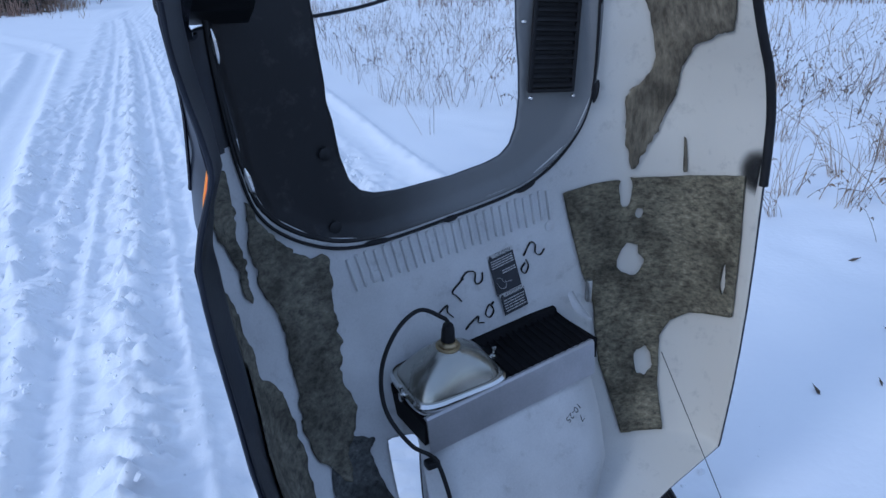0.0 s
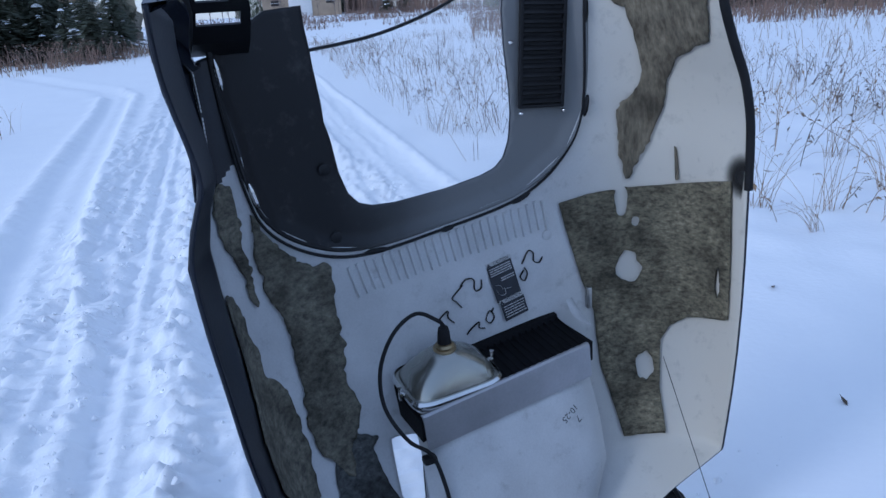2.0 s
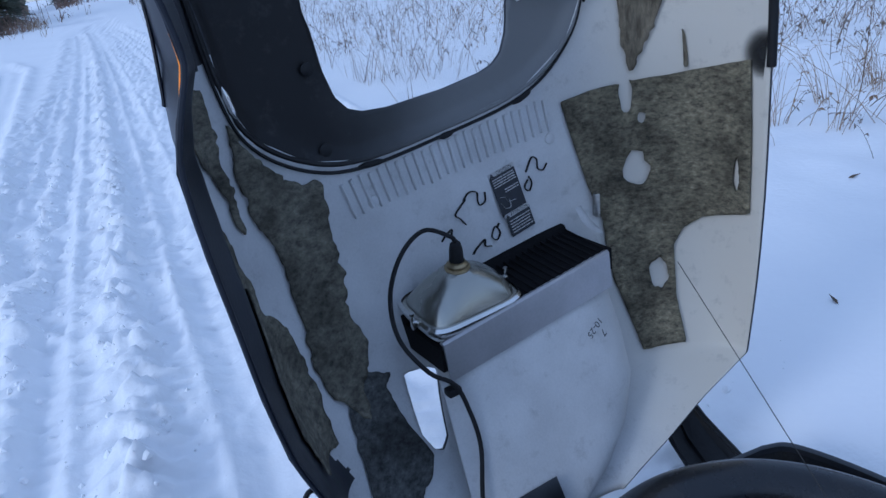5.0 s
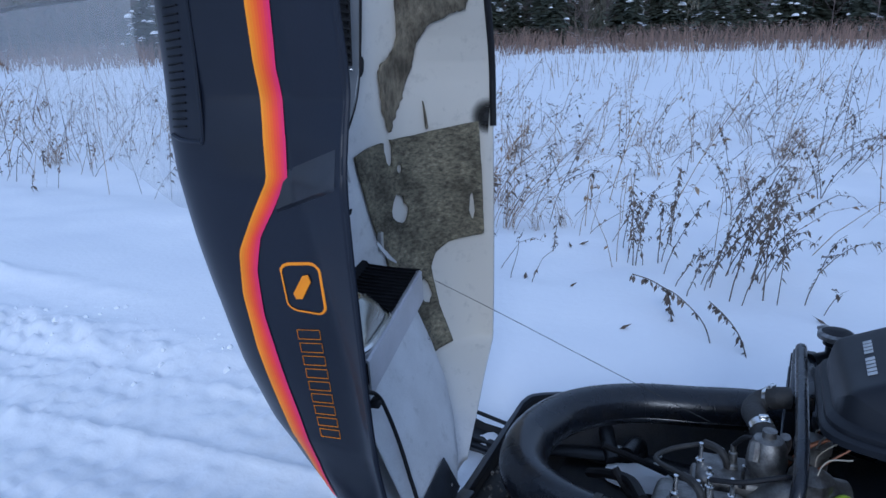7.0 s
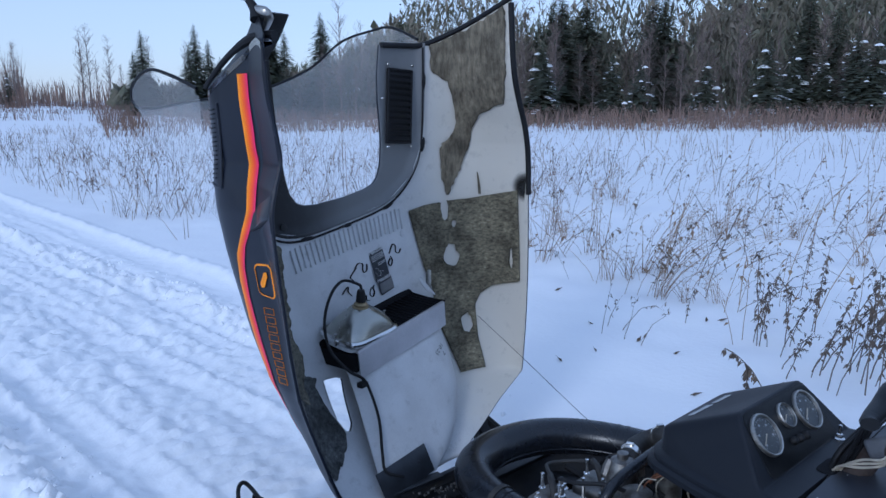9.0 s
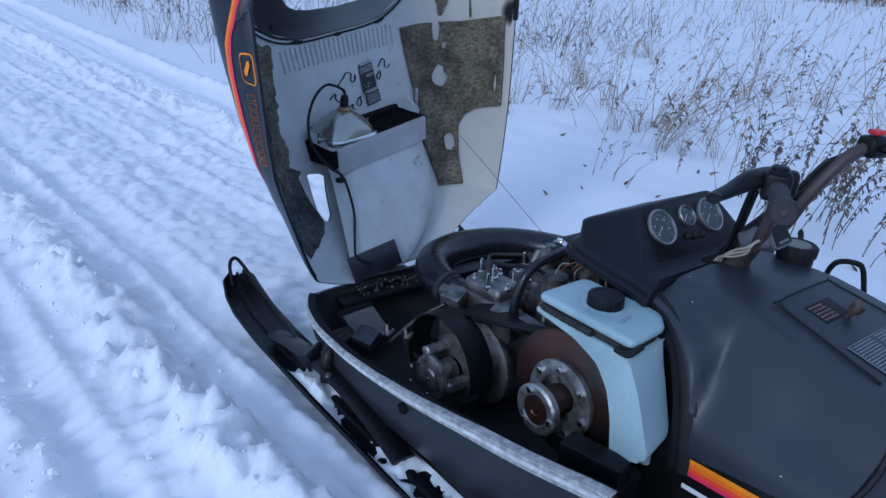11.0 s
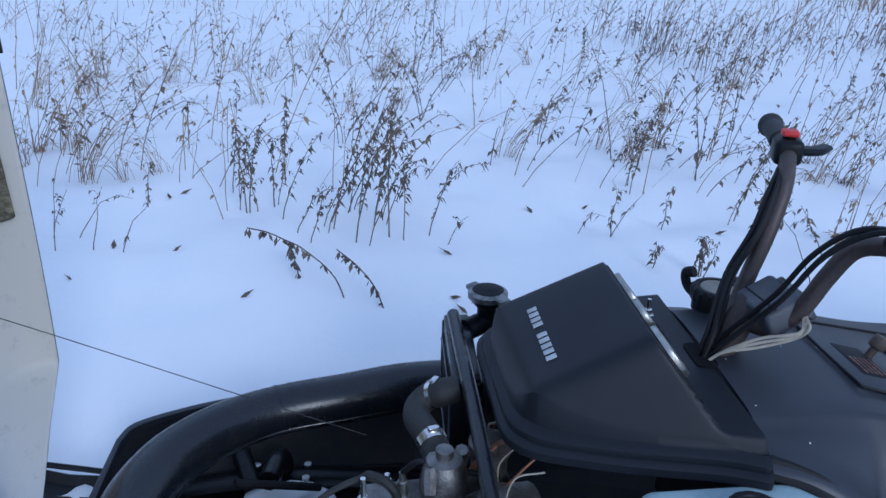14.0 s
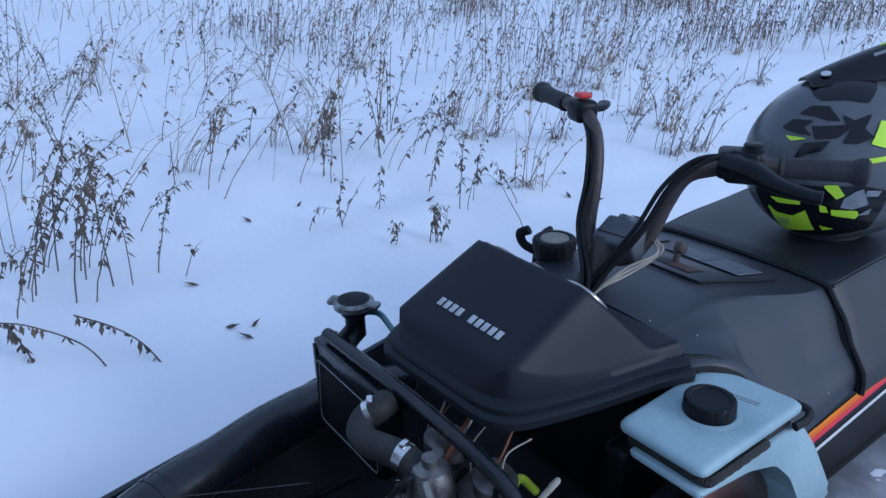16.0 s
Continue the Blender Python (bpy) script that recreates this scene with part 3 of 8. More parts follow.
def ragged(poly, rough, seed, step=0.006):
    """The outline cut into short steps that wander by up to rough."""
    out = []
    for (s0, z0), (s1, z1) in zip(poly, poly[1:] + poly[:1]):
        n = max(1, round(math.hypot((s1 - s0) * 1.35, z1 - z0) / step))
        for k in range(n):
            s, z = s0 + (s1 - s0) * k / n, z0 + (z1 - z0) * k / n
            w = [sum(noise.noise((s * f * 1.35, z * f, seed + 5 * q)) * g for f, g in ((22, 0.6), (60, 0.5), (140, 0.35))) for q in (0, 1)]
            out.append((s + rough * w[0] * 0.75, z + rough * w[1]))
    return out


def hood_patch(name, poly, mat, parent, label="", off=-0.004, thick=0.003, step=0.007, rough=0.0012, holes=(), seed=1):
    """A thin sheet that follows the hood's surface inside an outline in (s, z); rough: how far its edges wander."""
    poly = ragged(poly, rough, seed)
    holes = [ragged(h, 0.004, seed + 2) for h in holes]
    loops = [poly] + holes
    s0, s1 = min(p[0] for p in poly), max(p[0] for p in poly)
    z0, z1 = min(p[1] for p in poly), max(p[1] for p in poly)
    ns, nz = max(2, round((s1 - s0) * 1.35 / step)), max(2, round((z1 - z0) / step))
    cells = set()
    for i in range(ns):
        for j in range(nz):
            s, z = s0 + (s1 - s0) * (i + 0.5) / ns, z0 + (z1 - z0) * (j + 0.5) / nz
            if inside(s, z, poly) and not any(inside(s, z, h) for h in holes):
                cells.add((i, j))
    pts = sorted({p for i, j in cells for p in ((i, j), (i + 1, j), (i + 1, j + 1), (i, j + 1))})
    ids = {p: n for n, p in enumerate(pts)}
    pos = []
    for p in pts:
        s, z = s0 + (s1 - s0) * p[0] / ns, z0 + (z1 - z0) * p[1] / nz
        if not all(c in cells for c in ((p[0], p[1]), (p[0] - 1, p[1]), (p[0], p[1] - 1), (p[0] - 1, p[1] - 1))):
            d, ps, pz = min(nearest(s, z, l, 1.35) for l in loops)
            if d < step * 1.3:
                s, z = ps, pz
        pos.append((s, z))
    m = len(pts)
    bumpy = 0.35 * thick
    verts = [hood_at(*q, off=off) for q in pos] + [hood_at(*q, off=off - thick + bumpy * noise.noise((q[0] * 90, q[1] * 90, 0))) for q in pos]
    faces = []
    for i, j in sorted(cells):
        q = [ids[p] for p in ((i, j), (i + 1, j), (i + 1, j + 1), (i, j + 1))]
        faces += [[k + m for k in q], q[::-1]]
        for (a, b), c in (((0, 1), (i, j - 1)), ((1, 2), (i + 1, j)), ((2, 3), (i, j + 1)), ((3, 0), (i - 1, j))):
            if c not in cells:
                faces.append([q[a], q[b], q[b] + m, q[a] + m])
    return mesh(name, verts, faces, mat, parent, label, True)


def blob(cs, cz, rs, rz, seed, n=14):
    rnd = random.Random(seed)
    return [(cs + rs * math.cos(2 * math.pi * k / n) * rnd.uniform(0.75, 1.2), cz + rz * math.sin(2 * math.pi * k / n) * rnd.uniform(0.8, 1.15)) for k in range(n)]


sled = thing("snowmobile", "old black and navy snowmobile standing in snow with its hood open", "snowmobile", at=(0.09, 0.3, 0.0))
sled.matrix_world = Matrix.Translation((0, 0, 0))
hood = hood_shell(sled)

# felt pads glued inside
FELT_MAIN = [(0.69, 0.8), (0.742, 0.812), (0.798, 0.818), (0.858, 0.825), (0.975, 0.857), (0.979, 0.72), (0.981, 0.566), (0.905, 0.545), (0.875, 0.52), (0.858, 0.485), (0.858, 0.385), (0.874, 0.294), (0.779, 0.294), (0.758, 0.38), (0.744, 0.435), (0.742, 0.55), (0.722, 0.63), (0.702, 0.73)]
hood_patch("felt_pad", FELT_MAIN, M_felt, hood, "torn grey-brown felt pad on the side", thick=0.005, holes=(blob(0.793, 0.79, 0.012, 0.035, 1), blob(0.803, 0.645, 0.02, 0.04, 2), blob(0.83, 0.43, 0.017, 0.032, 3), blob(0.958, 0.64, 0.006, 0.034, 4), blob(0.815, 0.745, 0.007, 0.013, 5)))
FELT_UP = [(0.797, 1.215), (0.818, 1.2), (0.834, 1.19), (0.838, 1.12), (0.836, 1.06), (0.815, 1.025), (0.785, 0.985), (0.79, 0.9), (0.8, 0.832), (0.83, 0.905), (0.858, 0.99), (0.87, 1.055), (0.89, 1.085), (0.935, 1.11), (0.965, 1.122), (0.985, 1.25), (0.985, 1.392), (0.9, 1.345), (0.797, 1.292)]
hood_patch("felt_pad", FELT_UP, M_felt2, hood, "ribbed straw-brown felt pad with torn edges", thick=0.004, rough=0.01, seed=3)
hood_patch("felt_pad", [(0.874, 0.915), (0.878, 0.9), (0.883, 0.84), (0.877, 0.837)], M_felt2, hood, "narrow scrap of felt", step=0.006)
FELT_L = [(0.238, 0.89), (0.262, 0.82), (0.286, 0.78), (0.322, 0.765), (0.312, 0.685), (0.308, 0.605), (0.29, 0.54), (0.288, 0.48), (0.264, 0.452), (0.24, 0.43), (0.21, 0.38), (0.19, 0.43), (0.182, 0.465), (0.2, 0.5), (0.22, 0.56), (0.228, 0.6), (0.236, 0.66), (0.228, 0.745), (0.228, 0.82)]
hood_patch("felt_pad", FELT_L, M_felt3, hood, "dark torn felt strip", thick=0.004, rough=0.014, seed=5)
hood_patch("felt_pad", [(0.202, 0.96), (0.222, 0.925), (0.216, 0.795), (0.206, 0.715), (0.202, 0.78), (0.188, 0.86), (0.188, 0.935)], M_felt3, hood, "dark torn felt scrap", rough=0.014, seed=6)
hood_patch("felt_pad", [(0.12, 0.79), (0.16, 0.775), (0.172, 0.74), (0.166, 0.63), (0.192, 0.565), (0.188, 0.515), (0.165, 0.46), (0.13, 0.4), (0.04, 0.42), (0.03, 0.595), (0.05, 0.72), (0.1, 0.7)], M_felt3, hood, "dark torn felt strip along the rim", rough=0.016, seed=7)
hood_patch("felt_pad", [(0.2, 0.425), (0.232, 0.452), (0.262, 0.44), (0.292, 0.425), (0.268, 0.405), (0.258, 0.33), (0.262, 0.28), (0.242, 0.256), (0.16, 0.232), (0.1, 0.226), (0.094, 0.272), (0.136, 0.332), (0.17, 0.385)], M_mottledfelt, hood, "mottled dark felt beside the lamp hole", thick=0.002, rough=0.007, seed=9)
part("side_bracket", box(frame_at(hood_at(0.733, 0.585, -0.008), hood_at(0.74, 0.585) - hood_at(0.726, 0.585), (0, 0, 1)), (0.012, 0.014, 0.05), 0.003), M_steel, hood, "small bent metal bracket")

# pressed vertical ribs
for k in range(25):
    f = k / 24
    s, zc = 0.35 + 0.316 * f, 0.722 + 0.058 * f + 0.002 * (k % 3)
    bm = tube([hood_at(s - 0.003, zc + 0.031, -0.0005), hood_at(s, zc, -0.001), hood_at(s + 0.003, zc - 0.031, -0.0005)], 0.0058, 10, 3, 0.6)
    part("rib", bm, M_inner, hood)

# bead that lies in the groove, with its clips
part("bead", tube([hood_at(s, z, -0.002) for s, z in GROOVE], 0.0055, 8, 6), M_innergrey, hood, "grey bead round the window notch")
part("cord", tube([hood_at(s * 0.99 + 0.006 * (s > 0.5) - 0.002, z - 0.013, -0.006) for s, z in GROOVE], 0.003, 6, 6), M_rubber, hood, "thin black cord")
for s, z, l in ((0.234, 1.13, 0.05), (0.247, 0.92, 0.05), (0.392, 0.776, 0.05), (0.502, 0.792, 0.03), (0.626, 0.826, 0.045), (0.74, 1.0, 0.045), (0.775, 1.19, 0.05)):
    a = hood_at(s, z, -0.007)
    ii = min(range(len(GROOVE)), key=lambda q: abs(GROOVE[q][0] - s) + abs(GROOVE[q][1] - z))
    p, q = GROOVE[max(ii - 1, 0)], GROOVE[min(ii + 1, len(GROOVE) - 1)]
    d = (hood_at(*q) - hood_at(*p)).normalized()
    part("clip", tube([a - d * l / 2, a - d * l * 0.2, a + d * l * 0.25, a + d * l / 2], [0.002, 0.006, 0.0055, 0.002], 8, 4), M_bright if s < 0.3 else M_rubber, hood)

# round pressed marks
for s, z in ((0.342, 0.945), (0.382, 0.71), (0.238, 0.795), (0.342, 0.815), (0.668, 0.735)):
    u, v, zz = hood_local(s, z)
    n = (hood_at(s, z, -0.01) - hood_at(s, z)).normalized()
    part("plug", lathe(frame_at(hood_at(s, z, -0.001), (0, 0, 1), n), [(0.011, -0.002), (0.011, 0.001), (0.0095, 0.0018), (0, 0.0018)], 16), M_innergrey if z > 0.8 else M_inner, hood)

# louvred vent in the right arm
VC = hood_at(0.692, 1.115, -0.006)
VX = (hood_at(0.735, 1.115) - hood_at(0.65, 1.115)).normalized()
VM = frame_at(VC, VX, (hood_at(0.692, 1.115, -0.01) - hood_at(0.692, 1.115)))
VM = VM @ pose(0, 0, 0, 0, 0, -3)
bm = bmesh.new()
for x, y, w, h in ((-0.047, 0, 0.008, 0.215), (0.047, 0, 0.008, 0.215), (0, 0.105, 0.1, 0.007), (0, -0.105, 0.1, 0.007)):
    add_box(bm, VM @ pose(x, y, 0), (w, h, 0.008), 0.0015)
part("vent_frame", bm, M_rubber, hood, "black louvred vent")
part("vent_back", box(VM @ pose(0, 0, -0.003), (0.092, 0.208, 0.002), 0), M_rubber, hood)
for k in range(12):
    part("vent_slat", box(VM @ pose(0, -0.094 + 0.0171 * k, 0.001, -38), (0.088, 0.012, 0.003), 0.0008), M_rubber, hood)
for x, y in ((-0.05, 0.118), (0.05, 0.122), (-0.045, -0.118), (0.05, -0.116), (-0.07, 0.02)):
    part("screw", lathe(VM @ pose(x, y, -0.002), [(0.0045, 0), (0.0045, 0.003), (0.0025, 0.006), (0, 0.006)], 10), M_bright, hood)

# warning label
LM = frame_at(hood_at(0.5885, 0.634, -0.0055), hood_at(0.61, 0.64) - hood_at(0.566, 0.631), hood_at(0.5885, 0.634, -0.01) - hood_at(0.5885, 0.634) + Vector((0, 0, 0.0012))) @ pose(0, 0, 0, 0, 0, 4)


def text_mesh(name, text, size, m, mat, parent, width=None):
    cu = bpy.data.curves.new(name, "FONT")
    cu.body, cu.size, cu.align_x, cu.align_y = text, size, "CENTER", "CENTER"
    tmp = bpy.data.objects.new(name, cu)
    scene.collection.objects.link(tmp)
    bpy.context.view_layer.update()
    me = bpy.data.meshes.new_from_object(tmp.evaluated_get(bpy.context.evaluated_depsgraph_get()))
    bpy.data.objects.remove(tmp)
    k = 1.0
    if width:
        xs = [v.co.x for v in me.vertices]
        k = width / (max(xs) - min(xs))
    me.transform(m @ Matrix.Diagonal((k, 1, 1, 1)))
    me.materials.clear()
    me.materials.append(mat)
    ob = new(name, me)
    ob.parent = parent
    return ob


def bars(name, m, x0, x1, ys, h, mat, parent, rnd, gap=0.004, z=0.0014):
    """Rows of short bars that stand for small print."""
    bm = bmesh.new()
    for y in ys:
        x = x0
        while x < x1 - 0.002:
            w = min(rnd.uniform(0.4, 1.6) * gap * 2, x1 - x)
            add_box(bm, m @ pose(x + w / 2, y, z), (w, h, 0.0004), 0)
            x += w + gap * rnd.uniform(0.3, 0.6)
    return part(name, bm, mat, parent, "", False)


rl = random.Random(4)
part("caution_label", box(LM @ pose(0, 0.022, 0), (0.06, 0.082, 0.0008), 0), M_label, hood, "dark printed caution label")
part("caution_label", box(LM @ pose(0.004, -0.043, 0.0006), (0.058, 0.043, 0.0008), 0), M_label, hood, "dark printed caution label")
part("label_band", box(LM @ pose(0, 0.067, 0), (0.06, 0.009, 0.0008), 0), M_innerpale, hood)
part("label_band", box(LM @ pose(0.003, -0.0205, 0.0012), (0.058, 0.009, 0.0008), 0), M_innerpale, hood)
text_mesh("label_text", "CAUTION", 0.0105, LM @ pose(0.006, 0.067, 0.0011), M_label, hood, 0.036)
text_mesh("label_text", "ATTENTION", 0.0105, LM @ pose(0.008, -0.0205, 0.0022), M_label, hood, 0.042)
bars("label_print", LM, -0.026, 0.026, [0.057, 0.052, 0.047, 0.042], 0.0022, M_innerpale, hood, rl, 0.003)
bars("label_print", LM, -0.006, 0.026, [0.03, 0.025], 0.0022, M_innerpale, hood, rl, 0.003)
bars("label_print", LM, -0.02, 0.03, [-0.033, -0.039, -0.045, -0.051, -0.057], 0.0022, M_innerpale, hood, rl, 0.003)
bm = bmesh.new()
add_prism(bm, LM @ pose(-0.024, 0.063, 0.0006), [(-0.005, 0), (0.005, 0), (0, 0.008)], 0.0004)
part("label_sign", bm, M_label, hood, "", False)
bm = bmesh.new()
add_prism(bm, LM @ pose(-0.021, -0.0245, 0.0018), [(-0.005, 0), (0.005, 0), (0, 0.008)], 0.0004)
part("label_sign", bm, M_label, hood, "", False)
bm = tube([LM @ Vector(p) for p in ((-0.022, 0.02, 0.0014), (-0.012, 0.016, 0.0014), (-0.008, 0.006, 0.0014), (0.01, 0.002, 0.0014))], 0.0014, 5, 4, 0.3)
add_tube(bm, [LM @ Vector(p) for p in ((-0.024, 0.01, 0.0014), (-0.018, -0.004, 0.0014), (-0.006, -0.006, 0.0014), (-0.004, 0.008, 0.0014))], 0.0014, 5, 4, 0.3)
part("label_picture", bm, M_innerpale, hood)

# marker figures written by hand
MARKS = (((0.51, 0.664), (0.521, 0.676), (0.534, 0.672), (0.533, 0.655), (0.536, 0.646), (0.545, 0.651), (0.547, 0.668)), ((0.514, 0.665), (0.494, 0.643), (0.5, 0.632), (0.507, 0.618)), ((0.463, 0.6), (0.472, 0.61), (0.483, 0.617), (0.481, 0.604), (0.489, 0.59)),
         ((0.506, 0.558), (0.516, 0.568), (0.532, 0.578), (0.53, 0.566), (0.54, 0.562)), ((0.549, 0.59), (0.545, 0.578), (0.552, 0.57), (0.56, 0.582), (0.555, 0.596), (0.549, 0.59)), ((0.562, 0.6), (0.556, 0.592)), ((0.622, 0.668), (0.615, 0.655), (0.622, 0.645), (0.628, 0.66), (0.624, 0.674)), ((0.62, 0.683), (0.632, 0.708), (0.641, 0.703), (0.641, 0.685), (0.65, 0.679), (0.657, 0.69)))
for k, line in enumerate(MARKS):
    part("marker_line", tube([hood_at(s, z, -0.003) for s, z in line], 0.003, 6, 6, 0.4), M_rubber, hood)

# metal tray below the lamp and the black ribbed trough behind it
HU, HV = HOOD.to_3x3() @ Vector((1, 0, 0)), HOOD.to_3x3() @ Vector((0, 1, 0))


def hq(u, v, z):
    return HOOD @ Vector((u, v, z))


rings = []
for f in (0, 0.5, 1):
    u = -0.148 + f * 0.372
    t0, b0 = 0.497 + 0.052 * f, 0.42 + 0.052 * f
    rings.append([hq(u, 0.132, t0 - 0.002), hq(u, 0.124, t0), hq(u, 0.119, t0 - 0.003), hq(u + 0.006, 0.119, b0 + 0.002), hq(u + 0.006, 0.122, b0), hq(u + 0.006, 0.122, b0 + 0.004), hq(u, 0.123, t0 - 0.006), hq(u, 0.132, t0 - 0.005)])
part("metal_tray", loft(rings), M_brushed, hood, "brushed bright sheet metal tray")
def tray_top(u):
    return 0.497 + 0.052 * (u + 0.148) / 0.372


rings = []
for u in (-0.15, -0.05, 0.05, 0.15, 0.237):
    t0 = tray_top(u) - (0.0 if u > -0.1 else 0.012)
    rings.append([hq(u, 0.126, t0 - 0.045), hq(u, 0.126, t0 - 0.003), hq(u, 0.25, t0 - 0.001), hq(u, 0.256, t0 + 0.01), hq(u, 0.272, t0 + 0.012), hq(u, 0.274, t0 - 0.045)])
part("trough", loft(rings), M_trough, hood, "black plastic trough")
for k in range(14):
    u = 0.028 + 0.0155 * k
    part("trough_rib", tube([hq(u - 0.004, 0.13, tray_top(u) - 0.002), hq(u, 0.19, tray_top(u) - 0.001), hq(u + 0.004, 0.254, tray_top(u) + 0.003)], 0.0028, 6, 2), M_trough, hood)


def ring(cx, cy, z, a, b, n, k=36):
    out = []
    for i in range(k):
        t = 2 * math.pi * i / k
        c, q = math.cos(t), math.sin(t)
        out.append(Vector((cx + a * math.copysign(abs(c) ** (2 / n), c), cy + b * math.copysign(abs(q) ** (2 / n), q), z)))
    return out


LAMP = frame_at(hq(-0.062, 0.196, 0.51), HU + Vector((0, 0, 0.09)), Vector((-0.03, -0.16, 1))) @ Matrix.Diagonal((0.88, 0.88, 0.84, 1))
rows = [(0.0, 0.1, 0.071, 5), (0.012, 0.102, 0.073, 5), (0.014, 0.106, 0.077, 5), (0.022, 0.106, 0.077, 5), (0.024, 0.1, 0.072, 4.5), (0.036, 0.096, 0.068, 4), (0.054, 0.085, 0.06, 3.2), (0.072, 0.066, 0.05, 2.6), (0.086, 0.045, 0.038, 2.2), (0.096, 0.028, 0.028, 2)]
part("headlight", loft([[LAMP @ p for p in ring(0, 0, z, a, b, n)] for z, a, b, n in rows]), M_lampback, hood, "silvered sealed-beam headlight seen from behind")
rows = [(0.004, 0.109, 0.08, 5), (0.012, 0.112, 0.083, 5), (0.02, 0.112, 0.083, 5), (0.026, 0.107, 0.078, 5)]
part("headlight_ring", loft([[LAMP @ p for p in ring(0, 0, z, a, b, n)] for z, a, b, n in rows], True, False), M_bright, hood, "chrome retaining ring")
part("headlight_lens", loft([[LAMP @ p for p in ring(0, 0, z, a, b, 5)] for z, a, b in ((-0.022, 0.08, 0.05), (-0.016, 0.096, 0.067), (0.004, 0.1, 0.071))]), M_lensglass, hood, "frosted glass lens")
part("headlight_neck", lathe(LAMP @ pose(0, 0, 0.092), [(0.026, 0), (0.026, 0.006), (0.021, 0.008), (0.021, 0.014), (0.016, 0.018), (0.016, 0.022)], 20), M_brass, hood, "brass collar")
part("headlight_plug", lathe(LAMP @ pose(0, 0, 0.11), [(0.0135, 0), (0.0145, 0.006), (0.0135, 0.03), (0.011, 0.042), (0, 0.044)], 14), M_rubber, hood, "black rubber plug")
for x, y in ((-0.113, -0.01), (0.112, 0.0), (0.05, 0.085)):
    bm = box(LAMP @ pose(x, y, 0.014), (0.016, 0.012, 0.02), 0.003)
    add_lathe(bm, LAMP @ pose(x * 1.04, y, 0.004), [(0.003, 0), (0.003, 0.034), (0.005, 0.034), (0.005, 0.04), (0, 0.04)], 8)
    part("lamp_clip", bm, M_bright, hood)
CABLE = [LAMP @ Vector((0, 0, 0.158)), LAMP @ Vector((-0.012, 0.0, 0.175)), hq(-0.115, 0.2, 0.667), hq(-0.165, 0.195, 0.64), hq(-0.2, 0.185, 0.58), hq(-0.205, 0.165, 0.51), hq(-0.18, 0.125, 0.455), hq(-0.145, 0.108, 0.425), hq(-0.13, 0.095, 0.38), hq(-0.125, 0.075, 0.31), hq(-0.15, 0.045, 0.24), hq(-0.16, 0.025, 0.2), hq(-0.12, 0.0, 0.175)]
part("cable", tube(CABLE, 0.004, 8, 6), M_rubber, hood, "black lamp cable")
part("cable_clamp", box(frame_at(hq(-0.145, 0.112, 0.41), HU, (0, 0, 1)), (0.026, 0.02, 0.014), 0.003), M_rubber, hood)

# lower liner panel
rows = []
for f, v, ul, ur in ((0.0, -0.006, -0.17, 0.05), (0.1, 0.008, -0.165, 0.13), (0.25, 0.03, -0.16, 0.2), (0.45, 0.058, -0.155, 0.245), (0.7, 0.09, -0.15, 0.25), (0.9, 0.118, -0.146, 0.246), (1.0, 0.135, -0.145, 0.244)):
    row = []
    for k in range(15):
        q = k / 14
        u = ul + (ur - ul) * q
        z = 0.135 + f * (0.3 + 0.05 * q)
        row.append(hq(u, v + 0.03 * (abs(2 * q - 1) ** 6), z))
    for k in range(14, -1, -1):
        row.append(row[k] + HV * 0.004)
    rows.append(row)
part("liner_panel", loft(rows), M_inner, hood, "pale grey moulded panel")
text_mesh("marker_text", "7", 0.02, frame_at(hq(0.17, 0.0875, 0.41), HU + Vector((0, 0, 0.13)), -HV + Vector((0, 0, 0.35))) @ pose(0, 0, 0.005, 0, 0, 205), M_rubber, hood)
text_mesh("marker_text", "10-25", 0.019, frame_at(hq(0.153, 0.0915, 0.425), HU + Vector((0, 0, 0.13)), -HV + Vector((0, 0, 0.35))) @ pose(0, 0, 0.005, 0, 0, 205), M_rubber, hood)

# rubber seal on the right rim, black edge on the left one
part("edge_seal", tube([hood_at(1.0, z, 0.002) for z in np.linspace(0.845, 1.4, 14).tolist()], 0.0085, 10, 4), M_rubber, hood, "black rubber edge seal")
part("edge_seal", tube([hood_at(s, float(np.interp(s, TOP_S, TOP_Z)) + 0.002, 0.002) for s in np.linspace(0.665, 1.0, 14).tolist()], 0.008, 10, 3), M_rubber, hood, "black rubber edge along the top")
part("rim_edge", tube([hood_at(0.0, z, 0.002) for z in np.linspace(0.2, 1.2, 22).tolist()], 0.004, 8, 3), M_navy, hood)
hood_patch("dark_mark", [(0.9, 0.8), (0.99, 0.8), (0.995, 0.9), (0.99, 1.06), (0.93, 1.06), (0.9, 0.95)], smudge("dark_smudge", hood_at(0.992, 0.868), 0.008, 0.052), hood, "black smudge with a soft edge", off=-0.0012, thick=0.0005, rough=0.0)

# stripes and badges outside
ST_IN = ((1.19, 0.071), (1.11, 0.073), (1.036, 0.0745), (0.95, 0.0665), (0.905, 0.066), (0.864, 0.083), (0.823, 0.1025), (0.773, 0.1135), (0.706, 0.117), (0.627, 0.111), (0.54, 0.1025), (0.5, 0.1), (0.43, 0.101), (0.36, 0.103))
ST_OUT = ((1.19, 0.096), (1.11, 0.0965), (1.045, 0.095), (0.958, 0.088), (0.9, 0.0865), (0.852, 0.1075), (0.8, 0.1285), (0.735, 0.137), (0.65, 0.1375), (0.565, 0.1305), (0.5, 0.125), (0.43, 0.12), (0.36, 0.117))


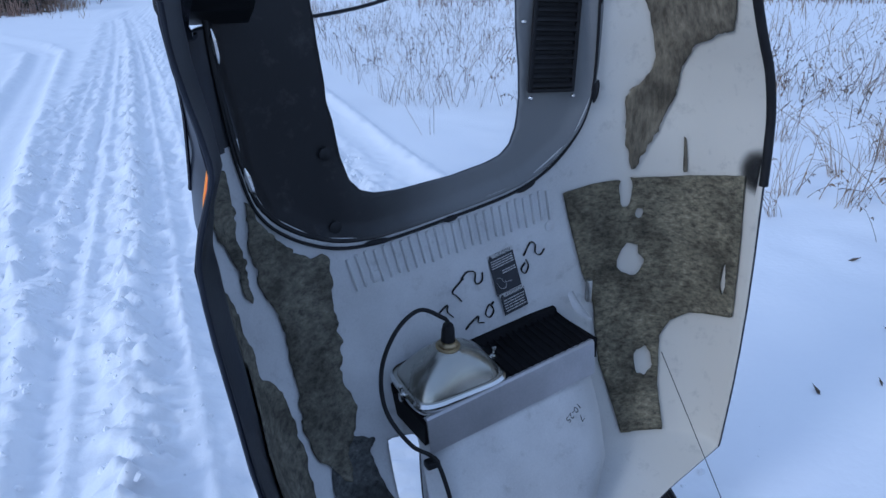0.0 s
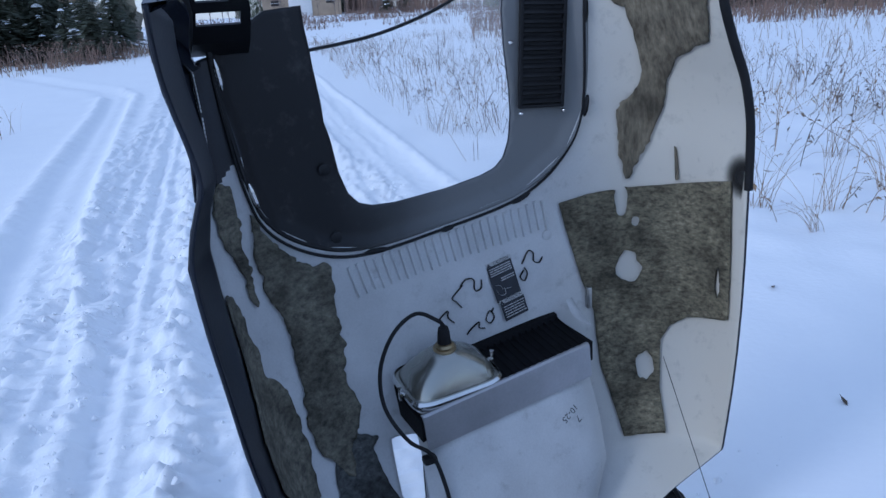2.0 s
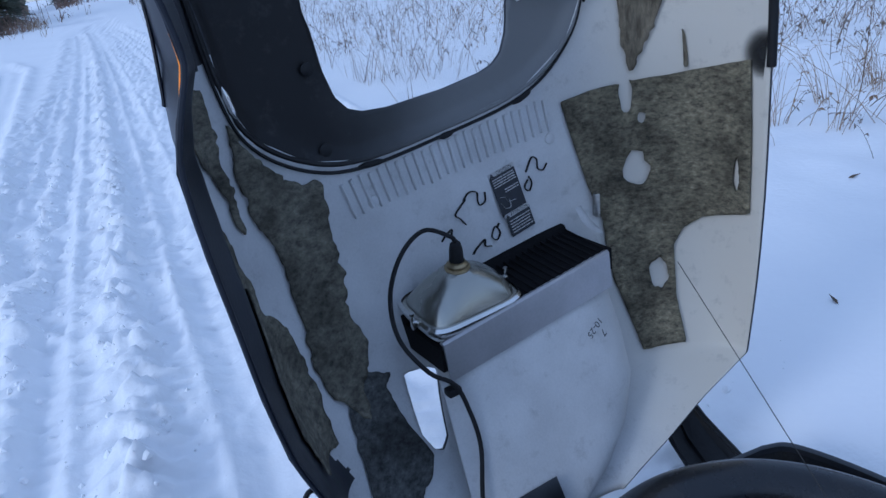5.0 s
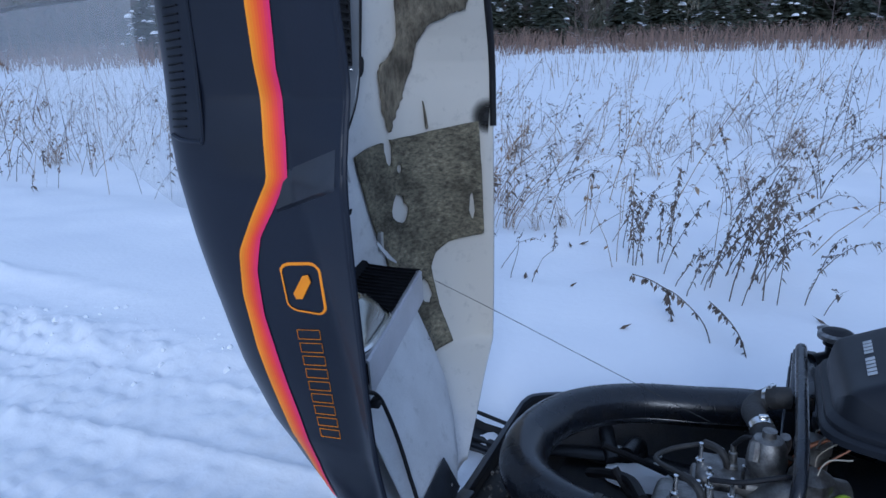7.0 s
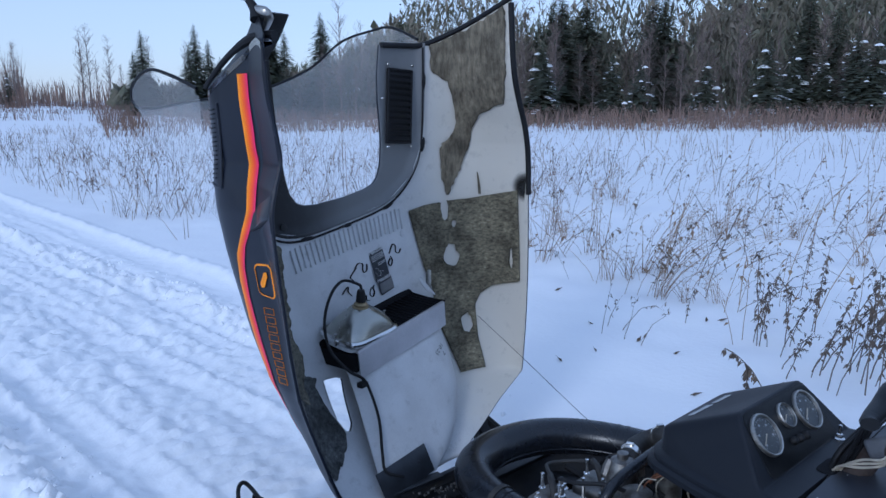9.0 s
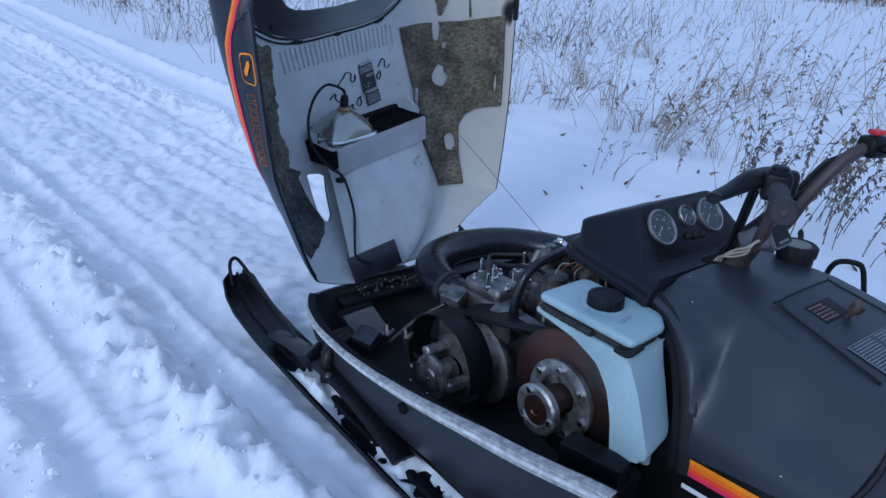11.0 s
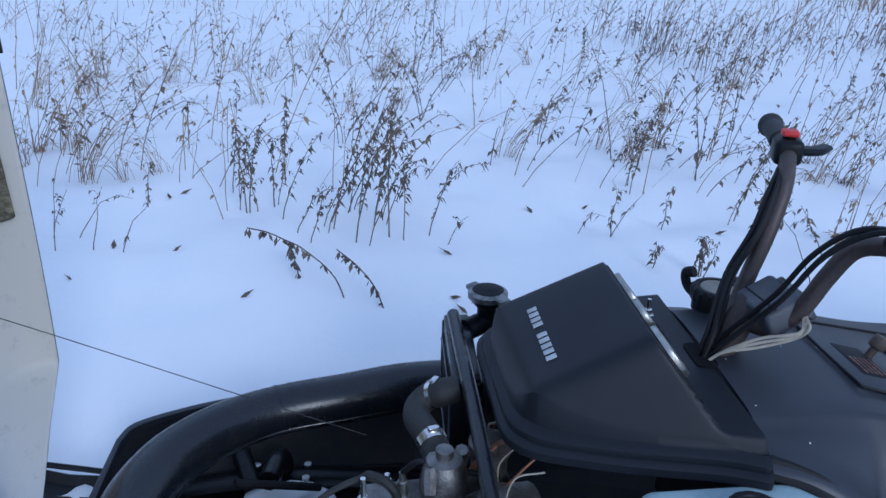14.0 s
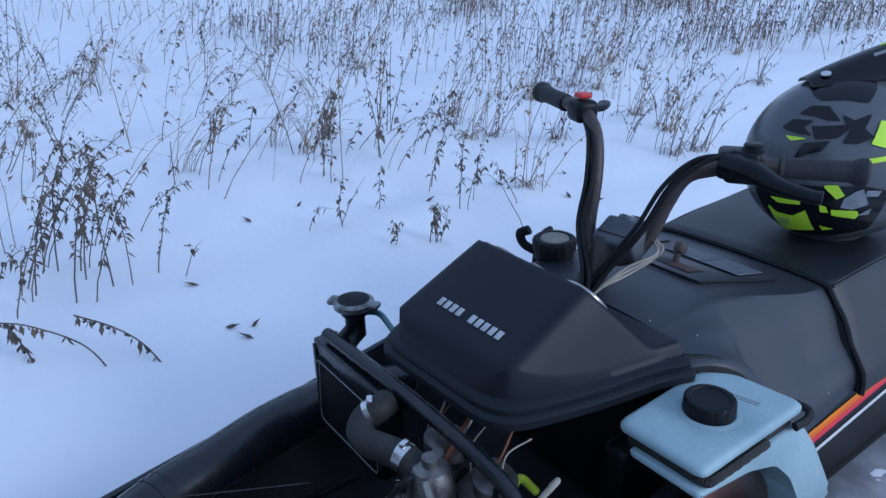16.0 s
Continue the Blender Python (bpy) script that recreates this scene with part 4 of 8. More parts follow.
def hood_band(name, f0, f1, mat, label):
    zs = np.linspace(1.182, 0.36, 90).tolist()
    a, b = [], []
    for z in zs:
        r, l = (float(np.interp(-z, [-q[0] for q in e], [q[1] for q in e])) for e in (ST_IN, ST_OUT))
        a.append(hood_at(r + (l - r) * f0, z, 0.0075))
        b.append(hood_at(r + (l - r) * f1, z, 0.0075))
    n = len(a)
    return mesh(name, a + b, [(k, k + 1, n + k + 1, n + k) for k in range(n - 1)], mat, hood, label)


BANDS = ((0.75, 0.03, 0.13), (0.8, 0.04, 0.09), (0.85, 0.06, 0.05), (0.87, 0.085, 0.03), (0.88, 0.13, 0.015), (0.9, 0.18, 0.01), (0.9, 0.23, 0.008), (0.92, 0.3, 0.008))
BAND_NAMES = ("pink", "rose", "red", "red-orange", "deep orange", "orange", "light orange", "yellow-orange")
for k, (col, lb) in enumerate(zip(BANDS, BAND_NAMES)):
    hood_band("stripe", k / 8, (k + 1) / 8, material("stripe_" + lb.replace("-", "_").replace(" ", "_"), col, 0.4, scale=20, vary=0.05, bump=0.0, spec=0.2), lb + " band of the stripe")


def hood_line(pts, w, n=5):
    return tube([hood_at(s, z, 0.0065) for s, z in pts], w, 6, n, 0.35)


bd = [(0.0885, 0.78), (0.082, 0.787), (0.054, 0.79), (0.0475, 0.783), (0.0472, 0.725), (0.053, 0.7165), (0.081, 0.7195), (0.088, 0.727)]
part("badge_outline", hood_line(round_poly(bd, 0.004, 2) + [round_poly(bd, 0.004, 2)[0]], 0.0021, 1), M_yellow, hood, "orange badge outline")
badge = [(0.06, 0.774), (0.066, 0.772), (0.079, 0.745), (0.077, 0.737), (0.07, 0.738), (0.058, 0.764)]
hood_patch("badge_mark", badge, M_yellow, hood, "orange emblem shape", off=0.0085, thick=0.0006, step=0.0025, rough=0.0)
for k in range(9):
    z0 = 0.6905 - 0.0203 * k
    c = 0.0708 - 0.0005 * k
    w = 0.0125
    part("name_bar", hood_line([(c + w, z0 - 0.001), (c - w, z0 + 0.0015), (c - w, z0 - 0.0125), (c + w, z0 - 0.015), (c + w, z0 - 0.001)], 0.0011, 1), M_yellow, hood, "orange outlined letter-sized bar")
# shallow air scoop that runs from the stripe's kink to the rim
rows = []
for k in range(15):
    f = k / 14
    lo, hi = (0.08 - 0.07 * f, 0.864 + 0.036 * f), (0.0665 - 0.0575 * f, 0.913 + 0.03 * f)
    row = []
    for g in range(7):
        q = g / 6
        row.append(hood_at(hi[0] + (lo[0] - hi[0]) * q, hi[1] + (lo[1] - hi[1]) * q, 0.0062 + 0.0095 * q ** 1.3 * math.sin(math.pi * min(1, 0.12 + f * 0.9)) ** 0.5))
    row.append(hood_at(lo[0], lo[1] - 0.004, 0.006 + 0.0055 * math.sin(math.pi * min(1, 0.12 + f * 0.9)) ** 0.5))
    row.append(hood_at(lo[0], lo[1] - 0.006, 0.005))
    row.append(hood_at(hi[0], hi[1], 0.004))
    rows.append(row)
part("air_scoop", loft(rows), M_scoopsheen, hood, "shallow moulded air scoop")
# slotted vent on the outer corner and the air scoop
for k in range(16):
    z = 1.112 - 0.0098 * k
    part("vent_slot", tube([hood_at(0.163, z, 0.006), hood_at(0.172, z - 0.001, 0.006), hood_at(0.18, z - 0.002, 0.006)], 0.0034, 6, 1, 0.4), M_rubber, hood)
part("vent_rim", tube([hood_at(s, z, 0.007) for s, z in ((0.153, 1.125), (0.15, 1.05), (0.147, 0.955), (0.152, 0.946), (0.17, 0.947), (0.185, 0.952))], 0.003, 6, 4), M_navy, hood)

# slotted latch tab, strap and knob at the left arm's top
TAB_Z = (1.16, 1.18, 1.206, 1.224, 1.238, 1.25, 1.262, 1.272, 1.285, 1.302)
TAB_F = (0, 0.05, 0.09, 0.45, 0.65, 0.82, 1)
SLOTS = ((2, 1, 5), (4, 2, 4), (6, 1, 3))


def tab_at(f, z, off=0.0):
    v = float(np.interp(z, (1.16, 1.18, 1.22, 1.26, 1.302), (0.287, 0.24, 0.175, 0.12, 0.075)))
    a = float(np.interp(z, (1.13, 1.22, 1.302), (-0.43, -0.43, -0.452)))
    b = float(np.interp(z, (1.13, 1.22, 1.302), (-0.334, -0.347, -0.37)))
    return hq(a + (b - a) * f, v + off, z + off * 0.7)


def latch_tab():
    cells = [(i, j) for i in range(len(TAB_F) - 1) for j in range(len(TAB_Z) - 1) if not any(j == r and a <= i < b for r, a, b in SLOTS)]
    pts = sorted({p for i, j in cells for p in ((i, j), (i + 1, j), (i + 1, j + 1), (i, j + 1))})
    ids = {p: n for n, p in enumerate(pts)}
    m = len(pts)
    verts = [tab_at(TAB_F[i], TAB_Z[j]) for i, j in pts] + [tab_at(TAB_F[i], TAB_Z[j], 0.004) for i, j in pts]
    faces = []
    for i, j in cells:
        q = [ids[p] for p in ((i, j), (i + 1, j), (i + 1, j + 1), (i, j + 1))]
        faces += [q, [k + m for k in q[::-1]]]
        for (a, b), c in (((0, 1), (i, j - 1)), ((1, 2), (i + 1, j)), ((2, 3), (i, j + 1)), ((3, 0), (i - 1, j))):
            if c not in cells:
                faces.append([q[b], q[a], q[a] + m, q[b] + m])
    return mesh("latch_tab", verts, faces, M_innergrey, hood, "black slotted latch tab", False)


latch_tab()
cheek = []
for k in range(9):
    f = k / 8
    p = hood_at(0.012 + 0.17 * f, float(np.interp(0.012 + 0.17 * f, TOP_S, TOP_Z)) - 0.004, -0.004)
    q = tab_at(0, 1.302 - 0.142 * f)
    r0 = p + Vector((0, 0, 0.014 * (1 - f))) + HU * 0.004
    row = [p, p.lerp(r0, 0.6), r0] + [r0.lerp(q, g / 4) for g in range(1, 5)]
    cheek.append(row + [r + Vector((0, 0, 0.003)) + HV * 0.003 for r in row[::-1]])
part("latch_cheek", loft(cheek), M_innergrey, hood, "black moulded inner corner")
part("latch_strap", tube([hq(-0.415, 0.115, 1.262), hq(-0.425, 0.085, 1.275), hq(-0.445, 0.05, 1.288), hq(-0.455, 0.05, 1.3), hq(-0.458, 0.075, 1.305)], 0.009, 10, 5, 0.5), M_steel, hood, "worn metal latch strap")
bm = tube([hq(-0.46, 0.07, 1.285), hq(-0.455, 0.08, 1.305), hq(-0.455, 0.1, 1.33)], [0.013, 0.01, 0.008], 10, 4)
add_lathe(bm, frame_at(hq(-0.455, 0.104, 1.328), (1, 0, 0), (-0.1, 0.2, 1)), [(0, -0.004), (0.011, 0.0), (0.019, 0.008), (0.0215, 0.02), (0.019, 0.032), (0.011, 0.04), (0, 0.042)], 18)
part("latch_knob", bm, M_rubber, hood, "black rubber latch knob")
part("latch_rod", tube([hq(-0.46, 0.25, 1.158), hq(-0.465, 0.2, 1.192), hq(-0.465, 0.14, 1.228), hq(-0.46, 0.085, 1.25), hq(-0.45, 0.03, 1.252)], [0.005, 0.006, 0.007, 0.011, 0.012], 8, 5), M_rubber, hood, "black rubber latch arm")
flange = [[hood_at(s, float(np.interp(s, TOP_S, TOP_Z)) + dz, o) for o, dz in ((0.007, -0.012), (0.0075, 0.001), (-0.022, 0.004), (-0.022, -0.002))] for s in np.linspace(0.004, 0.2, 20).tolist()]
part("top_flange", loft(flange, True, False), M_gloss, hood, "glossy folded top edge")
bm = bmesh.new()
for k in range(24):
    f = k / 23
    p, q = hood_at(0.198 - 0.008 * f, 1.14 - 0.16 * f, -0.004), hood_at(0.198 - 0.008 * f, 1.14 - 0.16 * f - 0.004, -0.004)
    if k % 11 != 10:
        add_box(bm, frame_at(p, q - p, hood_at(0.19, 1.1, -0.01) - hood_at(0.19, 1.1)), (0.005, 0.0085, 0.001), 0)
part("dashed_strip", bm, M_white, hood, "white dashed strip")
part("strip_back", tube([hood_at(0.198, 1.145, -0.002), hood_at(0.194, 1.06, -0.002), hood_at(0.19, 0.975, -0.002)], 0.006, 6, 4, 0.4), M_rubber, hood)

# bracket flap at the hinge
bm = box(frame_at((-0.128, 0.998, 0.174), (0.15, -0.01, 0.03), (0.1, -1, 0.45)), (0.182, 0.078, 0.003), 0.001)
add_lathe(bm, frame_at((-0.1, 0.98, 0.2), (1, 0, 0), (0.1, -1, 0.45)), [(0.004, 0), (0.003, 0.002), (0, 0.002)], 8)
add_box(bm, frame_at((-0.11, 0.985, 0.14), (0.15, -0.01, 0.02), (0, 0, 1)), (0.17, 0.03, 0.004), 0.001)
part("hinge_bracket", bm, M_bracket, hood, "black hinge bracket")
part("torn_tab", tube([hq(0.255, 0.235, 0.6), hq(0.262, 0.215, 0.57), hq(0.285, 0.2, 0.545)], [0.01, 0.014, 0.004], 8, 5, 0.35), M_innerpale, hood, "torn pale tab")


# ---- the sled's body ----
AX = frame_at((0, 0, 0), (0, 1, 0), (-1, 0, 0))  # turns things round the crosswise axis


def cross(x, y, z):
    return Matrix.Translation((x, y, z)) @ AX


RIM = [(-0.3, 0.985, 0.128), (-0.352, 0.968, 0.128), (-0.4, 0.88, 0.132), (-0.432, 0.76, 0.142), (-0.452, 0.6, 0.16), (-0.46, 0.45, 0.182), (-0.462, 0.3, 0.208), (-0.46, 0.15, 0.238), (-0.452, 0.0, 0.263), (-0.436, -0.12, 0.282), (-0.43, -0.16, 0.286)]
rim_l = spline(RIM, 5)
rim_r = [Vector((0.09 - p.x + 0.012 * max(0, (p.y - 0.5) / 0.48), p.y + 0.036 * max(0, (p.y - 0.4) / 0.585), p.z)) for p in rim_l]
front = [Vector((-0.3 + 0.7 * k / 10, 0.987 + 0.034 * k / 10, 0.128)) for k in range(1, 10)]
loop = rim_l[::-1] + front + rim_r + [Vector((0.52 - 0.95 * k / 8, -0.17, 0.286 if k in (0, 8) else 0.1)) for k in range(1, 8)]


def pan_level(sx, sy, f, zb, inset=0.0):
    out = []
    for p in loop:
        q = Vector((0.045 + (p.x - 0.045) * sx, 0.4 + (p.y - 0.4) * sy, p.z * (1 - f) + zb * f))
        d = Vector((q.x - 0.045, (q.y - 0.4) * 0.6, 0))
        if inset:
            q -= d.normalized() * inset
        out.append(q)
    return out


rings = [pan_level(0.5, 0.7, 1, -0.06), pan_level(0.8, 0.86, 0.85, -0.06), pan_level(0.96, 0.955, 0.55, -0.06), pan_level(1.0, 0.985, 0.3, -0.06), pan_level(0.985, 0.985, 0.16, -0.06), pan_level(1.0, 1.0, 0.06, -0.06), pan_level(1.0, 1.0, 0, 0), pan_level(1, 1, -0.01, 0, 0.007), pan_level(1, 1, 0, 0, 0.014), pan_level(0.985, 0.99, 0.2, -0.03, 0.014), pan_level(0.94, 0.95, 0.55, -0.03, 0.014), pan_level(0.8, 0.86, 0.9, -0.03, 0.014), pan_level(0.5, 0.7, 0.98, -0.03, 0.014)]
pan = part("belly_pan", loft(rings), M_pan, sled, "dark moulded belly pan")
edge_in = [p for p in rim_l if p.y < 0.975]
bm = bmesh.new()
rr, inner = [], []
for i, p in enumerate(edge_in):
    t = (edge_in[min(i + 1, len(edge_in) - 1)] - edge_in[max(i - 1, 0)]).normalized()
    o = Vector((t.y, -t.x, 0)).normalized()
    o = o if o.x < 0 else -o
    bare = max(0.0, min(1.0, (p.y - 0.1) / 0.8))
    split = -0.011 + 0.018 * bare ** 0.7 + 0.002 * noise.noise((0, p.y * 14, 1))
    rr.append([bm.verts.new(p + o * a + Vector((0, 0, b))) for a, b in ((split, 0.007), (0.008, 0.006), (0.012, 0.0), (0.012, -0.016 + 0.01 * bare), (0.004, -0.018 + 0.01 * bare))])
    inner.append([(p + o * a + Vector((0, 0, b))) for a, b in ((-0.018, 0.0), (-0.016, 0.005), (-0.012, 0.0085), (split + 0.0005, 0.0075), (split + 0.001, 0.003))])
for a, b in zip(rr, rr[1:]):
    for k in range(4):
        bm.faces.new((a[k], a[k + 1], b[k + 1], b[k]))
part("rim_trim", bm, M_trim, pan, "scuffed pale metal edge trim")
part("rim_lip", loft(inner), M_trough, pan, "black rolled lip")
bm = bmesh.new()
rr = []
for i, p in enumerate(edge_in):
    o = Vector((-1, 0.15 if i < 12 else 0, 0)).normalized()
    rr.append([bm.verts.new(p + o * a + Vector((0, 0, b))) for a, b in ((0.0125, 0.001), (0.015, 0.0), (0.015, -0.006), (0.0125, -0.007))])
for a, b in zip(rr[8:], rr[9:]):
    for k in range(3):
        bm.faces.new((a[k], a[k + 1], b[k + 1], b[k]))
part("rim_line", bm, M_rimline, pan, "white pinstripe")
part("pan_hole", lathe(cross(-0.453, 0.36, 0.152), [(0.0, 0.008), (0.01, 0.008), (0.012, 0.01), (0.014, 0.0)], 18), M_trough, pan, "dark round hole")
# perforated metal vent in the pan
bm = bmesh.new()
pm = frame_at((-0.262, 0.832, 0.08), (0.004, -0.109, -0.05), (-0.06, -0.41, 0.97))
for i in range(17):
    for j in range(16):
        x, y = (i - 8) * 0.006 + 0.006, (j - 7.5) * 0.006 + (i % 2) * 0.003
        add_lathe(bm, pm @ pose(x, y, 0), [(0.0013, 0), (0.001, 0.0006), (0, 0.0006)], 6)
part("vent_mesh", bm, M_snow, pan, "round holes of a vent with snow showing through", False)
part("vent_plate", box(pm @ pose(0, 0, -0.003), (0.135, 0.112, 0.003), 0.001), M_trough, pan)
bm = bmesh.new()
rd = random.Random(11)
for k in range(90):
    x, y = rd.uniform(-0.22, 0.1), rd.uniform(0.9, 0.965)
    add_box(bm, pose(x, y, 0.118 + rd.uniform(0, 0.012), rd.uniform(0, 90), rd.uniform(0, 90), rd.uniform(0, 90)), (rd.uniform(0.002, 0.006),) * 3, 0)
part("debris", bm, M_grit, pan, "grey grit and crumbs", False)
# added inner layer, duller and rougher than the pan's own plastic
part("bay_liner", loft([pan_level(1, 1, 0.06, 0, 0.02), pan_level(0.985, 0.99, 0.25, -0.03, 0.02), pan_level(0.94, 0.95, 0.55, -0.03, 0.02), pan_level(0.8, 0.86, 0.88, -0.03, 0.02), pan_level(0.5, 0.7, 0.95, -0.03, 0.02)], False, False), M_bay, pan, "dull black layer inside the pan")
part("front_ledge", box(pose(0.05, 0.945, 0.1), (0.66, 0.07, 0.014), 0.004), M_black, pan)
part("bay_floor", box(pose(0.045, 0.4, -0.005), (0.7, 0.98, 0.01), 0.004), M_bay, pan)

# exhaust pipe
PIPE = [(-0.075, 0.56, 0.19), (-0.086, 0.64, 0.2), (-0.086, 0.73, 0.205), (-0.06, 0.806, 0.208), (-0.005, 0.862, 0.208), (0.082, 0.889, 0.208), (0.17, 0.884, 0.207), (0.25, 0.855, 0.206), (0.322, 0.795, 0.205), (0.378, 0.705, 0.204), (0.4165, 0.5825, 0.202), (0.455, 0.46, 0.199), (0.482, 0.33, 0.185), (0.497, 0.15, 0.15)]
PIPE_R = [0.036, 0.041, 0.046, 0.049, 0.05, 0.0505, 0.0505, 0.05, 0.0485, 0.0465, 0.048, 0.0495, 0.05, 0.048]
pipe = part("exhaust_pipe", tube(PIPE, PIPE_R, 32, 8), M_pipe, sled, "scuffed black expansion exhaust pipe")
pl = spline(PIPE, 20)
for a, r in ((9.0, 0.0478), (9.22, 0.0476), (1.3, 0.0445)):
    part("pipe_weld", tube(pl[int(a * 20):int(a * 20) + 2], r, 32, 1), M_pipe, pipe)
# pressed seam along the inside of the bend
seam = []
for k in range(24, 12 * 20, 6):
    t = (pl[k + 1] - pl[k - 1]).normalized()
    side = Vector((t.y, -t.x, 0)).normalized()
    side = side if side.dot(Vector((0.16, 0.6, 0)) - Vector((pl[k].x, pl[k].y, 0))) > 0 else -side
    r = float(np.interp(k / 20, range(len(PIPE_R)), PIPE_R))
    seam.append(pl[k] + side * r * 0.93 + Vector((0, 0, -0.36 * r)))
part("pipe_seam", tube(seam, 0.0022, 6, 2), M_pipe, pipe, "thin welded seam")
part("pipe_clamp", tube(pl[30:34], 0.0465, 28, 1), M_hose, pipe, "dark joint band")

# engine
engine = part("engine_block", box(pose(-0.06, 0.5, 0.13), (0.26, 0.22, 0.2), 0.02, 3), M_cast, sled, "greasy cast engine block")
for k, (x, y) in enumerate(((-0.105, 0.5), (0.015, 0.475))):
    bm = box(pose(x, y, 0.255, 0, 0, 6), (0.105, 0.14, 0.05), 0.012, 3)
    add_box(bm, pose(x, y, 0.29, 0, 0, 6), (0.09, 0.12, 0.04), 0.014, 3)
    part("cylinder_head", bm, M_cast, engine, "rough cast cylinder head")
    for i in range(6):
        a = 2 * math.pi * i / 6 + 0.4
        px, py = x + 0.042 * math.cos(a), y + 0.055 * math.sin(a)
        bm = lathe(pose(px, py, 0.3), [(0.0085, 0), (0.0085, 0.009), (0.006, 0.011), (0.0042, 0.011), (0.0042, 0.02 + 0.022 * (i % 2)), (0, 0.022 + 0.022 * (i % 2))], 8)
        part("head_stud", bm, M_bright, engine)
    bm = lathe(pose(x, y, 0.305), [(0.011, 0), (0.011, 0.012), (0.008, 0.014), (0.0075, 0.035), (0.005, 0.037), (0.005, 0.05), (0, 0.05)], 12)
    part("spark_plug", bm, M_castpale if k else M_bright, engine)
for x, y, z, w in ((-0.188, 0.545, 0.248, 0.05), (-0.15, 0.395, 0.25, 0.055)):
    bm = box(pose(x, y, z, 8, -18, 20), (w, 0.05, 0.075), 0.004)
    add_box(bm, pose(x - 0.012, y, z + 0.03, 8, -18, 20), (w * 0.5, 0.056, 0.02), 0.003)
    part("engine_bracket", bm, M_cast, engine, "cast mounting bracket")
part("intake", tube([(-0.02, 0.44, 0.25), (-0.02, 0.39, 0.3), (-0.015, 0.345, 0.31), (0.0, 0.3, 0.3)], [0.03, 0.028, 0.034, 0.036], 18, 5), M_cast, engine)
part("carburettor", lathe(pose(-0.055, 0.35, 0.25), [(0.034, 0), (0.034, 0.05), (0.027, 0.06), (0.027, 0.1), (0.031, 0.102), (0.031, 0.118), (0.02, 0.125), (0, 0.126)], 20), M_cast, engine, "round-topped carburettor")
part("carburettor", lathe(pose(0.06, 0.35, 0.25), [(0.034, 0), (0.034, 0.05), (0.027, 0.06), (0.027, 0.1), (0.031, 0.102), (0.031, 0.118), (0.02, 0.125), (0, 0.126)], 20), M_cast, engine, "round-topped carburettor")
bm = lathe(pose(-0.005, 0.42, 0.33), [(0.03, 0), (0.034, 0.02), (0.03, 0.05), (0.024, 0.062), (0.012, 0.066), (0.012, 0.078), (0, 0.08)], 18)
add_lathe(bm, pose(-0.035, 0.44, 0.36, 0, 30), [(0.01, 0), (0.012, 0.02), (0.009, 0.034), (0, 0.034)], 8)
add_lathe(bm, pose(0.025, 0.395, 0.36, 0, -20), [(0.01, 0), (0.012, 0.02), (0.009, 0.034), (0, 0.034)], 8)
part("thermostat_housing", bm, M_cast, engine, "pale cast thermostat housing")
HOSE = [(-0.005, 0.423, 0.365), (0.034, 0.431, 0.383), (0.07, 0.444, 0.385), (0.105, 0.453, 0.38), (0.132, 0.449, 0.382), (0.142, 0.432, 0.392), (0.135, 0.415, 0.402), (0.142, 0.395, 0.402)]
hose = part("coolant_hose", tube(HOSE, 0.0205, 18, 8), M_hose, sled, "matt black coolant hose")
hl = spline(HOSE, 8)
for k in (8, 42):
    part("hose_clamp", tube(hl[k:k + 4], 0.0222, 18, 1), M_bright, hose, "bright worm-drive hose clamp")
    part("clamp_screw", box(frame_at(hl[k + 1] + Vector((0, 0, 0.024)), hl[k + 3] - hl[k], (0, 0, 1)) @ pose(0, 0, 0), (0.009, 0.016, 0.008), 0.002), M_bright, hose)
